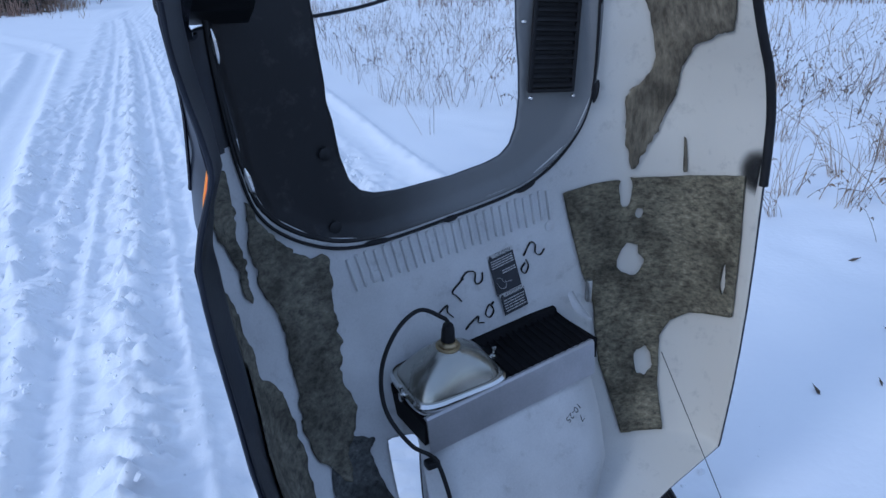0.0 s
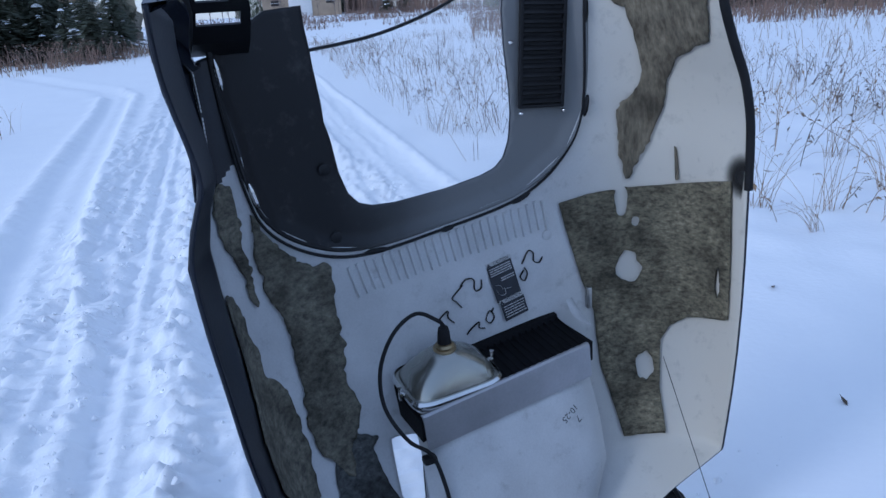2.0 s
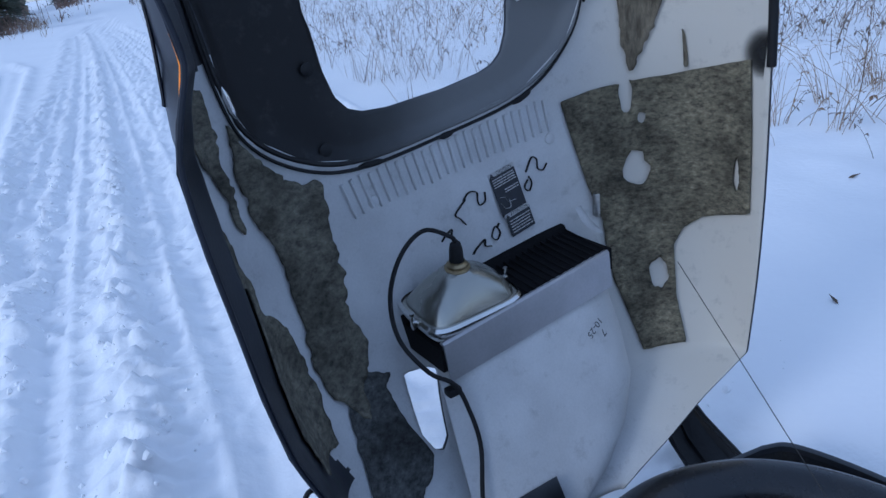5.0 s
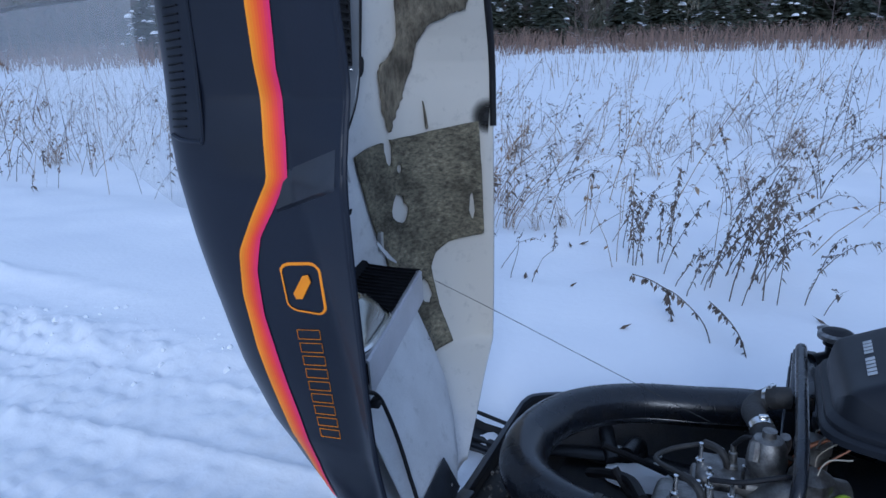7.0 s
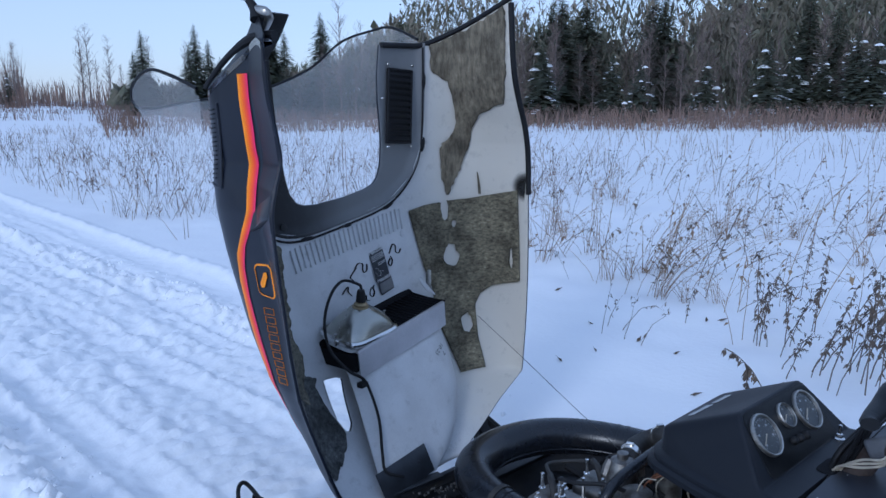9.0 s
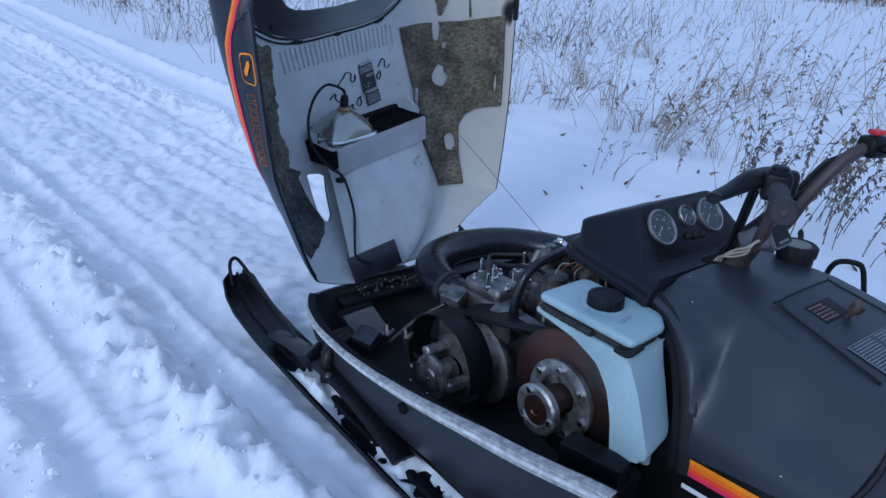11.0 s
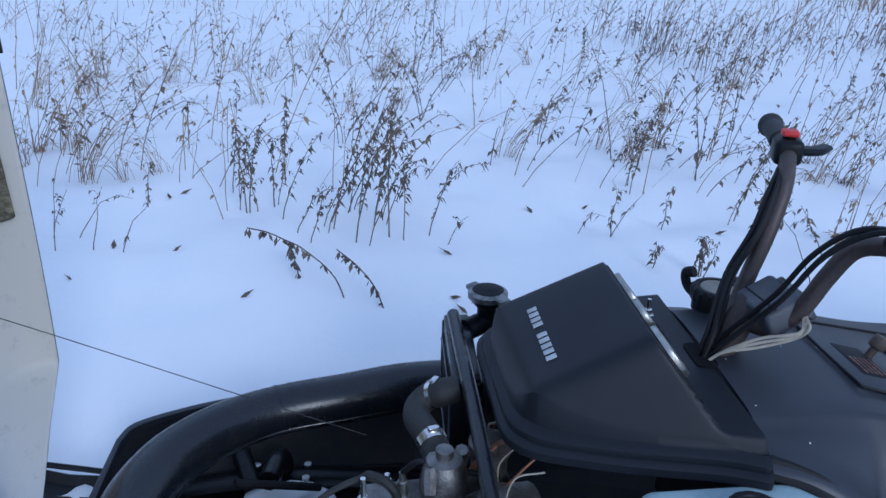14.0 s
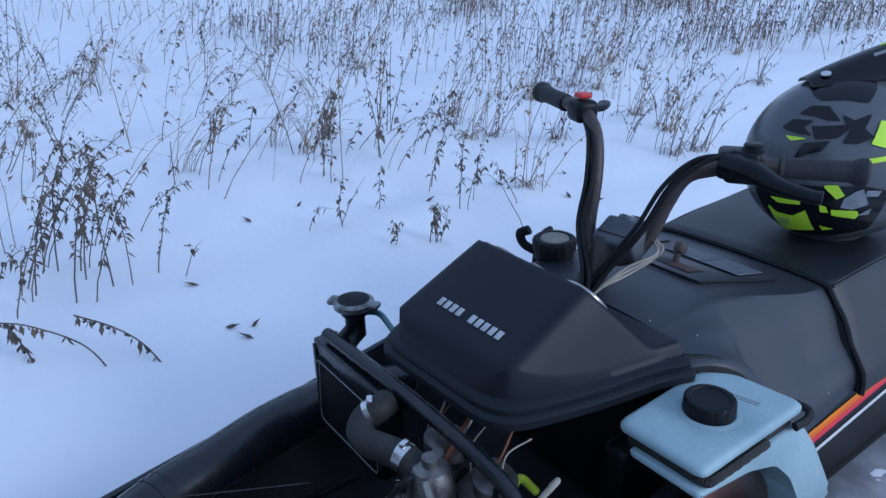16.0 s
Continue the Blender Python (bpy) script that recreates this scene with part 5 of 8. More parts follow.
for pts, r, m_, lb in (([(-0.112, 0.508, 0.3), (-0.113, 0.512, 0.325), (-0.104, 0.525, 0.337), (-0.085, 0.545, 0.335)], 0.0075, M_hose, "rubber plug boot"), ([(0.012, 0.48, 0.3), (0.01, 0.485, 0.325), (0.018, 0.5, 0.338), (0.035, 0.525, 0.335)], 0.0075, M_hose, "rubber plug boot"), ([(-0.085, 0.545, 0.335), (-0.03, 0.6, 0.32), (0.015, 0.58, 0.32), (0.035, 0.525, 0.335)], 0.0045, M_hose, "plug lead"), ([(-0.32, 0.62, 0.14), (-0.27, 0.58, 0.21), (-0.22, 0.54, 0.255)], 0.006, M_pipe, "black rod"), ([(-0.17, 0.62, 0.1), (-0.24, 0.66, 0.13), (-0.28, 0.6, 0.12), (-0.25, 0.5, 0.1)], 0.006, M_rubber, "black cable"), ([(-0.11, 0.5, 0.355), (-0.12, 0.45, 0.37), (-0.09, 0.38, 0.38), (-0.02, 0.33, 0.33)], 0.0045, M_rubber, "plug lead"), ([(0.015, 0.475, 0.355), (0.0, 0.45, 0.385), (0.01, 0.4, 0.36), (0.03, 0.34, 0.33)], 0.0045, M_rubber, "plug lead"), ([(-0.08, 0.27, 0.33), (-0.11, 0.29, 0.37), (-0.1, 0.32, 0.33), (-0.1, 0.33, 0.25)], 0.0045, M_pale, "white wire"), ([(-0.05, 0.27, 0.3), (-0.045, 0.3, 0.335), (-0.06, 0.33, 0.3), (-0.075, 0.33, 0.22)], 0.0065, M_lime, "yellow-green fuel line"), ([(-0.02, 0.28, 0.3), (0.0, 0.31, 0.33), (0.02, 0.31, 0.27), (0.0, 0.32, 0.2)], 0.0065, M_lime, "yellow-green fuel line"), ([(0.05, 0.3, 0.4), (0.03, 0.36, 0.37), (0.04, 0.4, 0.3)], 0.004, M_copper, "copper-coloured cable")):
    part("hose", tube(pts, r, 8, 7), m_, engine, lb)
bm = lathe(pose(0, 0, 0), [(0.05, 0), (0.046, 0.02), (0.03, 0.036), (0, 0.042)], 14)
for p in bm.verts:
    p.co = Vector((0.345 + p.co.x * 0.85 + 0.006 * noise.noise(p.co * 40), 0.69 + p.co.y * 1.9, 0.008 + p.co.z * (1 + 0.3 * noise.noise(p.co * 30))))
for k in range(7):
    x = -0.07 + 0.035 * k
    part("wire", tube([(x, 0.3, 0.42), (x + 0.012 * (-1) ** k, 0.335, 0.4 - 0.01 * (k % 3)), (x + 0.006, 0.345, 0.35), (x + 0.02, 0.325, 0.25 - 0.01 * (k % 2))], 0.0012 + 0.0006 * (k % 2), 6, 5), (M_pale, M_copper, M_pale, M_steel, M_copper, M_pale, M_hose)[k], engine, ("pale wire", "copper-coloured wire", "pale wire", "bare shiny wire", "copper-coloured wire", "pale wire", "black wire")[k])
part("snow_patch", bm, M_snow, pan, "clump of snow")
for pts, r in (([(0.33, 0.63, 0.06), (0.27, 0.7, 0.12), (0.23, 0.76, 0.16)], 0.008), ([(-0.02, 0.62, 0.22), (0.06, 0.66, 0.2), (0.14, 0.72, 0.15), (0.2, 0.78, 0.1)], 0.011), ([(0.05, 0.6, 0.1), (0.07, 0.66, 0.16), (0.09, 0.7, 0.2)], 0.009)):
    part("bay_rod", tube(pts, r, 8, 4), M_rubber, pan, "black rod in the engine bay")

# drive clutch with its guard
clutch = part("drive_clutch", lathe(cross(-0.2, 0.43, 0.16), [(0.03, -0.06), (0.095, -0.03), (0.108, -0.006), (0.108, 0.0), (0.07, 0.02), (0.066, 0.05), (0.085, 0.054), (0.085, 0.062), (0.03, 0.066), (0.03, 0.07)], 40), M_cast, sled, "grey cast drive clutch")
bm = lathe(cross(-0.27, 0.44, 0.155), [(0.03, 0), (0.03, 0.05), (0.05, 0.052), (0.054, 0.056), (0.054, 0.064), (0.045, 0.068), (0.02, 0.064), (0.018, 0.068), (0, 0.068)], 28)
part("clutch_cover", bm, M_castpale, clutch, "pale cast end cover")
for k in range(3):
    a = 2 * math.pi * k / 3 + 0.5
    y, z = 0.45 + 0.058 * math.sin(a), 0.15 + 0.058 * math.cos(a)
    part("clutch_arm", box(pose(-0.29, y, z) @ pose(0, 0, 0, math.degrees(-a)), (0.07, 0.028, 0.024), 0.007, 3), M_castpale, clutch)
for k in range(6):
    a = 2 * math.pi * k / 6
    part("bolt", lathe(cross(-0.356, 0.45 + 0.04 * math.sin(a), 0.15 + 0.04 * math.cos(a)), [(0.0055, 0), (0.0055, 0.006), (0, 0.007)], 6), M_bright, clutch)
rings = []
for k in range(25):
    a = math.radians(-115 + 215 * k / 24)
    c = Vector((0, 0.44 - 0.118 * math.sin(a), 0.165 + 0.118 * math.cos(a)))
    n = Vector((0, -math.sin(a), math.cos(a)))
    rings.append([c + Vector((-0.292, 0, 0)), c + Vector((-0.226, 0, 0)), c + Vector((-0.226, 0, 0)) + n * 0.003, c + Vector((-0.292, 0, 0)) + n * 0.003])
guard = part("belt_guard", loft(rings), M_black, sled, "black curved sheet belt guard")
rings = []
for y, z in ((0.47, 0.272), (0.44, 0.284), (0.4, 0.294), (0.34, 0.302), (0.26, 0.304), (0.18, 0.298), (0.1, 0.285), (0.02, 0.25)):
    rings.append([Vector((x, y, z + dz)) for x, dz in ((-0.24 + 0.25 * (0.44 - y) * (y > 0.2) + 0.06 * (y <= 0.2), -0.004), (-0.165, 0), (-0.135, 0), (-0.135, 0.003), (-0.165, 0.003), (-0.24 + 0.25 * (0.44 - y) * (y > 0.2) + 0.06 * (y <= 0.2), -0.001))])
part("guard_strap", loft(rings), M_black, guard)
rl2 = random.Random(8)
bars("guard_print", frame_at((-0.152, 0.27, 0.3055), (0, -1, 0), (0, 0, 1)), -0.05, 0.03, [-0.012, -0.005, 0.002, 0.009], 0.003, M_labelgrey, guard, rl2, 0.004, 0.002)

clutch.location, guard.location = (0.02, 0.02, -0.03), (0.0, 0.022, -0.014)

# driven clutch
driven = part("driven_clutch", lathe(cross(-0.232, 0.138, 0.24), [(0.0, -0.04), (0.11, -0.03), (0.132, -0.004), (0.134, 0.0), (0.132, 0.002), (0.08, 0.01), (0.05, 0.012)], 64), M_rust, sled, "rust-brown driven clutch sheave")
bm = lathe(cross(-0.242, 0.126, 0.245), [(0.078, 0), (0.08, 0.006), (0.08, 0.013), (0.062, 0.016), (0.05, 0.014), (0.046, 0.004), (0.03, 0.004)], 36)
part("clutch_plate", bm, M_castpale, driven, "pale cast ring")
for k in range(7):
    a = 2 * math.pi * k / 7
    part("bolt", lathe(cross(-0.256, 0.126 + 0.066 * math.sin(a), 0.245 + 0.066 * math.cos(a)), [(0.0075, 0), (0.0075, 0.008), (0.004, 0.009), (0, 0.009)], 6), M_bright, driven)
part("clutch_shaft", lathe(cross(-0.23, 0.135, 0.24), [(0.03, 0), (0.028, 0.065)], 20), M_rustdark, driven)
bm = lathe(cross(-0.29, 0.135, 0.235), [(0.028, 0), (0.05, 0.002), (0.052, 0.006), (0.052, 0.016), (0.047, 0.02), (0.034, 0.02), (0.032, 0.016), (0.0, 0.016)], 30)
part("shaft_flange", bm, M_castpale, driven, "bolted grey flange")
part("flange_face", lathe(cross(-0.3055, 0.135, 0.235), [(0.03, 0), (0.03, 0.003), (0.012, 0.0035), (0.01, 0.0015), (0, 0.0015)], 24), M_rust, driven)
for k in range(3):
    a = 2 * math.pi * k / 3 + 0.4
    part("bolt", lathe(cross(-0.309, 0.135 + 0.041 * math.sin(a), 0.235 + 0.041 * math.cos(a)), [(0.0065, 0), (0.0065, 0.006), (0, 0.007)], 6), M_bright, driven)
part("drive_belt", tube([(-0.19, 0.45, 0.255), (-0.185, 0.3, 0.3), (-0.185, 0.15, 0.345), (-0.185, 0.05, 0.31), (-0.19, 0.01, 0.24)], 0.014, 8, 6, 0.6), M_rubber, driven, "black drive belt")
part("mounting_block", box(pose(-0.315, -0.03, 0.215, 0, 0, 12), (0.05, 0.12, 0.05), 0.004), M_black, sled, "black square block")

driven.location = (-0.012, -0.016, 0.004)

# translucent bottle with its lid
TX0, TX1 = -0.262, -0.13
side = [(0.203, 0.409), (-0.025, 0.409), (-0.062, 0.36), (-0.112, 0.265), (-0.105, 0.248), (-0.045, 0.222), (-0.036, 0.24), (-0.022, 0.29), (0.0, 0.335), (0.035, 0.37), (0.1, 0.391), (0.203, 0.397)]
bm = bmesh.new()
outl = [(y, z) for y, z in round_poly(side, 0.012, 3)]
a = [[bm.verts.new((x - 0.15 * (0.407 - z) * w, y + (0.22 * (x - TX0) * min(1, max(0, 0.425 - z) / 0.06) if y < -0.018 else 0), z)) for y, z in outl] for x, w in ((TX0, 1), (TX0 + 0.04, 1), (TX1 - 0.05, 1.2), (TX1 - 0.022, 1.8))]
for p, q in zip(a, a[1:]):
    n = len(p)
    for k in range(n):
        bm.faces.new((p[k], p[(k + 1) % n], q[(k + 1) % n], q[k]))
f1, f2 = bm.faces.new(a[0][::-1]), bm.faces.new(a[-1])
bmesh.ops.bevel(bm, geom=list(f1.edges) + list(f2.edges), offset=0.006, segments=3, affect="EDGES", profile=0.5)
tank = part("oil_bottle", bm, M_tank, sled, "milky blue plastic oil bottle")
part("bottle_spout", lathe(pose(-0.245, -0.085, 0.222), [(0.009, 0), (0.009, 0.03)], 10), M_labelgrey, tank)
LID = [(TX0, 0.2), (TX1, 0.203), (TX1 + 0.008, 0.016), (TX1 - 0.03, -0.02), (TX0 + 0.001, -0.03)]


def lid_ring(inset, z, r=0.016):
    c = Vector((-0.194, 0.09))
    return [Vector((x, y, z)) for x, y in round_poly([c + (Vector(p) - c) * (1 - inset / 0.085) for p in LID], r, 6)]


part("bottle_lid", loft([lid_ring(i, z) for i, z in ((0.009, 0.4255), (0.002, 0.426), (0.0, 0.4285), (-0.0005, 0.432), (0.0, 0.4355), (0.0022, 0.4392), (0.0055, 0.4412), (0.01, 0.442), (0.03, 0.442))]), M_tank, tank, "milky blue moulded top")
part("bottle_gap", loft([lid_ring(0.007, z) for z in (0.406, 0.4258)]), M_gapbrown, tank, "dark brown gasket")
cord = [Vector((TX0 + 0.03, 0.188, 0.418)), Vector((TX0 + 0.006, 0.186, 0.417)), Vector((TX0 + 0.001, 0.168, 0.416)), Vector((TX0 + 0.001, 0.06, 0.4155))]
cl = spline(cord, 12)
part("coiled_cord", tube(cl, [0.0068 + 0.0011 * (k % 2) for k in range(len(cl))], 8, 1), M_gapbrown, tank, "brown coiled cord under the lid")
bars("lid_print", pose(-0.205, 0.032, 0.4412, 0, 0, 15), -0.022, 0.022, [0.004, -0.002], 0.0026, M_labelgrey, tank, random.Random(5), 0.003, 0.0013)
part("cap_collar", lathe(pose(-0.193, 0.093, 0.4405), [(0.043, 0), (0.043, 0.002), (0.036, 0.0035), (0.034, 0.002), (0, 0.002)], 40), M_tank, tank, "moulded collar round the cap")
cap = lathe(pose(-0.193, 0.093, 0.443), [(0.034, 0), (0.0345, 0.002), (0.0345, 0.017), (0.0335, 0.02), (0.031, 0.0215), (0.026, 0.0212), (0.0245, 0.0195), (0.012, 0.019), (0, 0.019)], 112)
for p in cap.verts:
    dx, dy = p.co.x + 0.193, p.co.y - 0.093
    if math.hypot(dx, dy) > 0.0325 and 0.4455 < p.co.z < 0.4635:
        w = 1 - 0.05 * max(0.0, math.sin(14 * math.atan2(dy, dx))) ** 6
        p.co.x, p.co.y = -0.193 + dx * w, 0.093 + dy * w
part("bottle_cap", cap, M_black, tank, "black ribbed screw cap")
part("rubber_strap", tube([(TX0 + 0.02, -0.034, 0.428), (TX0 - 0.002, -0.036, 0.426), (TX0 - 0.006, -0.026, 0.418), (TX0 - 0.004, 0.0, 0.416)], 0.0065, 8, 4, 0.8), M_rubber, tank, "black strap")

# radiator
radiator = part("radiator_tank", box(pose(0.275, 0.372, 0.385), (0.225, 0.046, 0.032), 0.005, 3), M_pipe, sled, "black radiator with a pressure cap")
part("radiator_core", box(pose(0.275, 0.375, 0.3), (0.2, 0.03, 0.15), 0.002), M_rubber, radiator)
for x in (0.382, 0.172):
    part("radiator_side", box(pose(x, 0.375, 0.32), (0.01, 0.046, 0.14), 0.002), M_pipe, radiator)
part("radiator_face", box(pose(0.277, 0.394, 0.3), (0.19, 0.006, 0.145), 0.002), M_trough, radiator, "dull black finned face")
part("face_edge", tube(round3([(0.375, 0.399, 0.365), (0.18, 0.399, 0.365), (0.18, 0.399, 0.24), (0.375, 0.399, 0.24)], (0.012,) * 4, 4) + [Vector((0.363, 0.399, 0.365))], 0.0011, 5, 1), M_labelgrey, radiator, "thin pale line round the face")
part("radiator_bar", tube([(0.36, 0.38, 0.414), (0.25, 0.378, 0.417), (0.1, 0.374, 0.417), (-0.04, 0.37, 0.407), (-0.115, 0.37, 0.388), (-0.145, 0.374, 0.33), (-0.15, 0.38, 0.22)], 0.0115, 12, 6), M_pipe, radiator, "black tubular brace")
bm = lathe(pose(0.371, 0.318, 0.385), [(0.018, 0), (0.018, 0.04), (0.024, 0.044), (0.024, 0.054), (0.02, 0.056)], 20)
add_tube(bm, [(0.371, 0.318, 0.395), (0.36, 0.34, 0.39), (0.345, 0.36, 0.39)], 0.02, 12, 4)
part("filler_neck", bm, M_black, radiator)
bm = lathe(pose(0.371, 0.318, 0.441), [(0.03, 0), (0.036, 0.003), (0.036, 0.012), (0.03, 0.016), (0.02, 0.019), (0, 0.02)], 28)
for sx in (-1, 1):
    add_box(bm, pose(0.371, 0.318, 0.449, 0, 0, 35) @ pose(sx * 0.036, 0, 0), (0.024, 0.026, 0.01), 0.004)
part("radiator_cap", bm, M_capmetal, radiator, "pressed metal pressure cap")
part("cap_print", lathe(pose(0.371, 0.318, 0.4608), [(0.029, -0.0035), (0.019, 0.0), (0.018, 0.0), (0.017, 0.0006), (0, 0.0012)], 24), M_rubber, radiator, "dark worn warning print")
part("overflow_pipe", tube([(0.36, 0.3, 0.43), (0.33, 0.29, 0.435), (0.27, 0.3, 0.43)], 0.0055, 8, 4), M_teal, radiator, "green-blue overflow pipe")

# instrument pod, which slopes down forwards to a lip
CXP = 0.088


def pod_level(z, inset):
    """The pod's outline near its lip, which climbs towards the seat."""
    half = ((-0.142 + inset, 0.044), (-0.122 + inset, 0.095), (-0.098 + inset, 0.213), (-0.056 + inset * 0.9, 0.348 - inset * 0.8))
    pts = [(x, y) for x, y in half] + [(2 * CXP - x + 0.004, y + 0.012 * (y > 0.1)) for x, y in half[::-1]]
    pts = [(x, y, z + 0.015 + 0.008 * (0.34 - y) / 0.28) for x, y in pts]
    return round3(pts, (0.012, 0.02, 0.05, 0.055, 0.055, 0.05, 0.02, 0.012))


def plane_z(a, b, c):
    """Height over (x, y) of the plane through three places."""
    n = (Vector(b) - Vector(a)).cross(Vector(c) - Vector(a))
    return lambda x, y: a[2] - (n.x * (x - a[0]) + n.y * (y - a[1])) / n.z


POD_PLATE = plane_z((-0.036, 0.17, 0.585), (0.212, 0.17, 0.585), (0.088, 0.285, 0.5275))
POD_FRONT = plane_z((-0.03, 0.333, 0.468), (0.2, 0.345, 0.468), (0.085, 0.315, 0.53))
POD_NEAR = plane_z((-0.103, 0.1, 0.468), (-0.056, 0.32, 0.468), (-0.033, 0.168, 0.584))
POD_FAR = plane_z((0.28, 0.1, 0.468), (0.236, 0.32, 0.468), (0.209, 0.168, 0.584))
POD_PANEL = plane_z((-0.036, 0.168, 0.584), (0.212, 0.168, 0.584), (0.088, 0.095, 0.4915))


def soft_min(vals, k):
    m = min(vals)
    return m - k * math.log(sum(math.exp(-(v - m) / k) for v in vals)) + k * 0.2


def pod_height(x, y):
    hip = soft_min([POD_PLATE(x, y), POD_NEAR(x, y), POD_FAR(x, y), POD_FRONT(x, y)], 0.009)
    return soft_min([hip, max(POD_PANEL(x, y), 0.4915)], 0.002)


def pod_shell():
    """Lip and skirt in rings; above them a soft-edged hip of planes, cut off by the gauge panel and the deck."""
    bm = bmesh.new()
    levels = [[Vector(p) for p in pod_level(z, i)] for z, i in ((0.43, 0.03), (0.42, 0.008), (0.418, 0.003), (0.42, 0.0), (0.431, 0.0), (0.4345, 0.004), (0.4365, 0.009), (0.441, 0.0085), (0.445, 0.009), (0.448, 0.0125), (0.45, 0.018), (0.4525, 0.0215))]
    base = levels[0]
    cuts = [max(1, round((b - a).length / 0.006)) for a, b in zip(base, base[1:] + base[:1])]
    rings = [[a.lerp(b, q / n) for a, b, n in zip(lv, lv[1:] + lv[:1], cuts) for q in range(n)] for lv in levels]
    mid, steps = Vector((0.088, 0.19, 0)), 64
    edge = rings[-1]
    for k in range(1, steps):
        f = 1 - k / steps
        ring = []
        for p in edge:
            x, y = mid.x + (p.x - mid.x) * f, mid.y + (p.y - mid.y) * f
            ring.append(Vector((x, y, pod_height(x, y))))
        rings.append(ring)
    rs = [[bm.verts.new(p) for p in r] for r in rings]
    n = len(edge)
    for a, b in zip(rs, rs[1:]):
        for k in range(n):
            bm.faces.new((a[k], a[(k + 1) % n], b[(k + 1) % n], b[k]))
    bm.faces.new(rs[-1])
    return bm


pod = part("instrument_pod", pod_shell(), M_blackmatt, sled, "matt black instrument pod")
JM = frame_at((0.0845, 0.2835, pod_height(0.0845, 0.2835) + 0.0008), (-1, -0.02, -0.015), (0, 0.5, 1))
for k in range(10):
    if k != 4:
        part("name_bar", box(JM @ pose(-0.066 + 0.0147 * k, 0.0, 0.0006), (0.0098, 0.0145, 0.0012), 0.0003), M_namegrey, pod, "white letter-sized bar")
GN = Vector((0, -0.785, 0.62)).normalized()
panelM = frame_at((0.088, 0.132, 0.5385), (1, 0, 0), GN)
part("gauge_panel", prism(panelM @ pose(0, 0, -0.004), round_poly([(-0.135, -0.058), (0.135, -0.058), (0.118, 0.056), (-0.118, 0.056)], 0.015, 4), 0.006, 0.002), M_black, pod)
for x, r, y in ((-0.085, 0.0365, 0.008), (0.003, 0.0225, 0.0185), (0.078, 0.0365, 0.008)):
    g = lathe(panelM @ pose(x, y, 0), [(r * 1.06, -0.002), (r * 1.06, 0.004), (r * 1.03, 0.008), (r * 0.99, 0.009), (r * 0.94, 0.008), (r * 0.92, 0.003)], 40)
    gg = part("gauge_bezel", g, M_steel, pod, "round gauge with a pale bezel")
    part("gauge_face", lathe(panelM @ pose(x, y, 0.003), [(r * 0.96, 0), (0, 0.0003)], 32), M_gaugeface, gg)
    bm = bmesh.new()
    for k in range(19 if r > 0.03 else 9):
        t = math.radians(225 - 270 * k / (18 if r > 0.03 else 8))
        l = 0.13 if k % 2 == 0 else 0.08
        add_box(bm, panelM @ pose(x + r * 0.76 * math.cos(t), y + r * 0.76 * math.sin(t), 0.0036, 0, 0, math.degrees(t)), (r * l, r * 0.035, 0.0004), 0)
        if k % 4 == 0:
            add_box(bm, panelM @ pose(x + r * 0.55 * math.cos(t), y + r * 0.55 * math.sin(t), 0.0036), (r * 0.13, r * 0.12, 0.0004), 0)
    part("gauge_marks", bm, M_labelgrey, gg, "", False)
    part("gauge_needle", box(panelM @ pose(x, y, 0.0045, 0, 0, 215) @ pose(r * 0.3, 0, 0), (r * 0.75, r * 0.06, 0.0006), 0), M_pale, gg)
    part("gauge_glass", lathe(panelM @ pose(x, y, 0.0055), [(r * 0.95, 0), (0, 0.0008)], 28), M_lens, gg)
for x, y in ((-0.018, -0.024), (0.004, -0.026), (0.028, -0.028)):
    part("indicator", lathe(panelM @ pose(x, y, 0.001), [(0.008, 0), (0.008, 0.006), (0.005, 0.01), (0, 0.011)], 14), M_rubber, pod)

# deck and tank cover, one long moulding
def body_ring(y, top, ht, sl, zb, wide):
    d = top - 0.008 - zb
    h = [(0, top + 0.006), (ht * 0.6, top + 0.004), (ht * 0.92, top), (ht, top - 0.008), (ht + sl * 0.35, top - 0.008 - min(0.042, d * 0.25)), (ht + sl * 0.62, top - 0.008 - min(0.092, d * 0.52)), (wide - 0.008, zb + min(0.05, d * 0.22)), (wide, zb)]
    pts = [(-x, z) for x, z in h[::-1]] + h[1:]
    return [Vector((CXP + x, y, z)) for x, z in pts]


sections = [(0.04, 0.487, 0.152, 0.05, 0.455, 0.212), (0.0, 0.489, 0.152, 0.06, 0.447, 0.222), (-0.035, 0.49, 0.152, 0.075, 0.432, 0.237), (-0.07, 0.49, 0.15, 0.09, 0.4, 0.252), (-0.1, 0.489, 0.15, 0.1, 0.35, 0.266), (-0.13, 0.486, 0.151, 0.1, 0.25, 0.277), (-0.2, 0.472, 0.158, 0.1, 0.255, 0.278), (-0.27, 0.455, 0.168, 0.09, 0.265, 0.278), (-0.34, 0.442, 0.18, 0.08, 0.275, 0.277), (-0.43, 0.434, 0.188, 0.07, 0.28, 0.276)]
cover = part("tank_cover", loft([spline(body_ring(*(tuple(u) + tuple(w))), 2) for u, w in zip(spline([s[:3] for s in sections], 4), spline([s[3:] for s in sections], 4))]), M_cover, sled, "matt black moulded tank cover")
part("cover_seam", tube([(CXP - 0.152 * f, 0.042, 0.4945 if abs(f) < 0.9 else 0.47) for f in (-1.15, -0.9, 0, 0.9, 1.15)], 0.0022, 6, 4), M_rubber, cover)

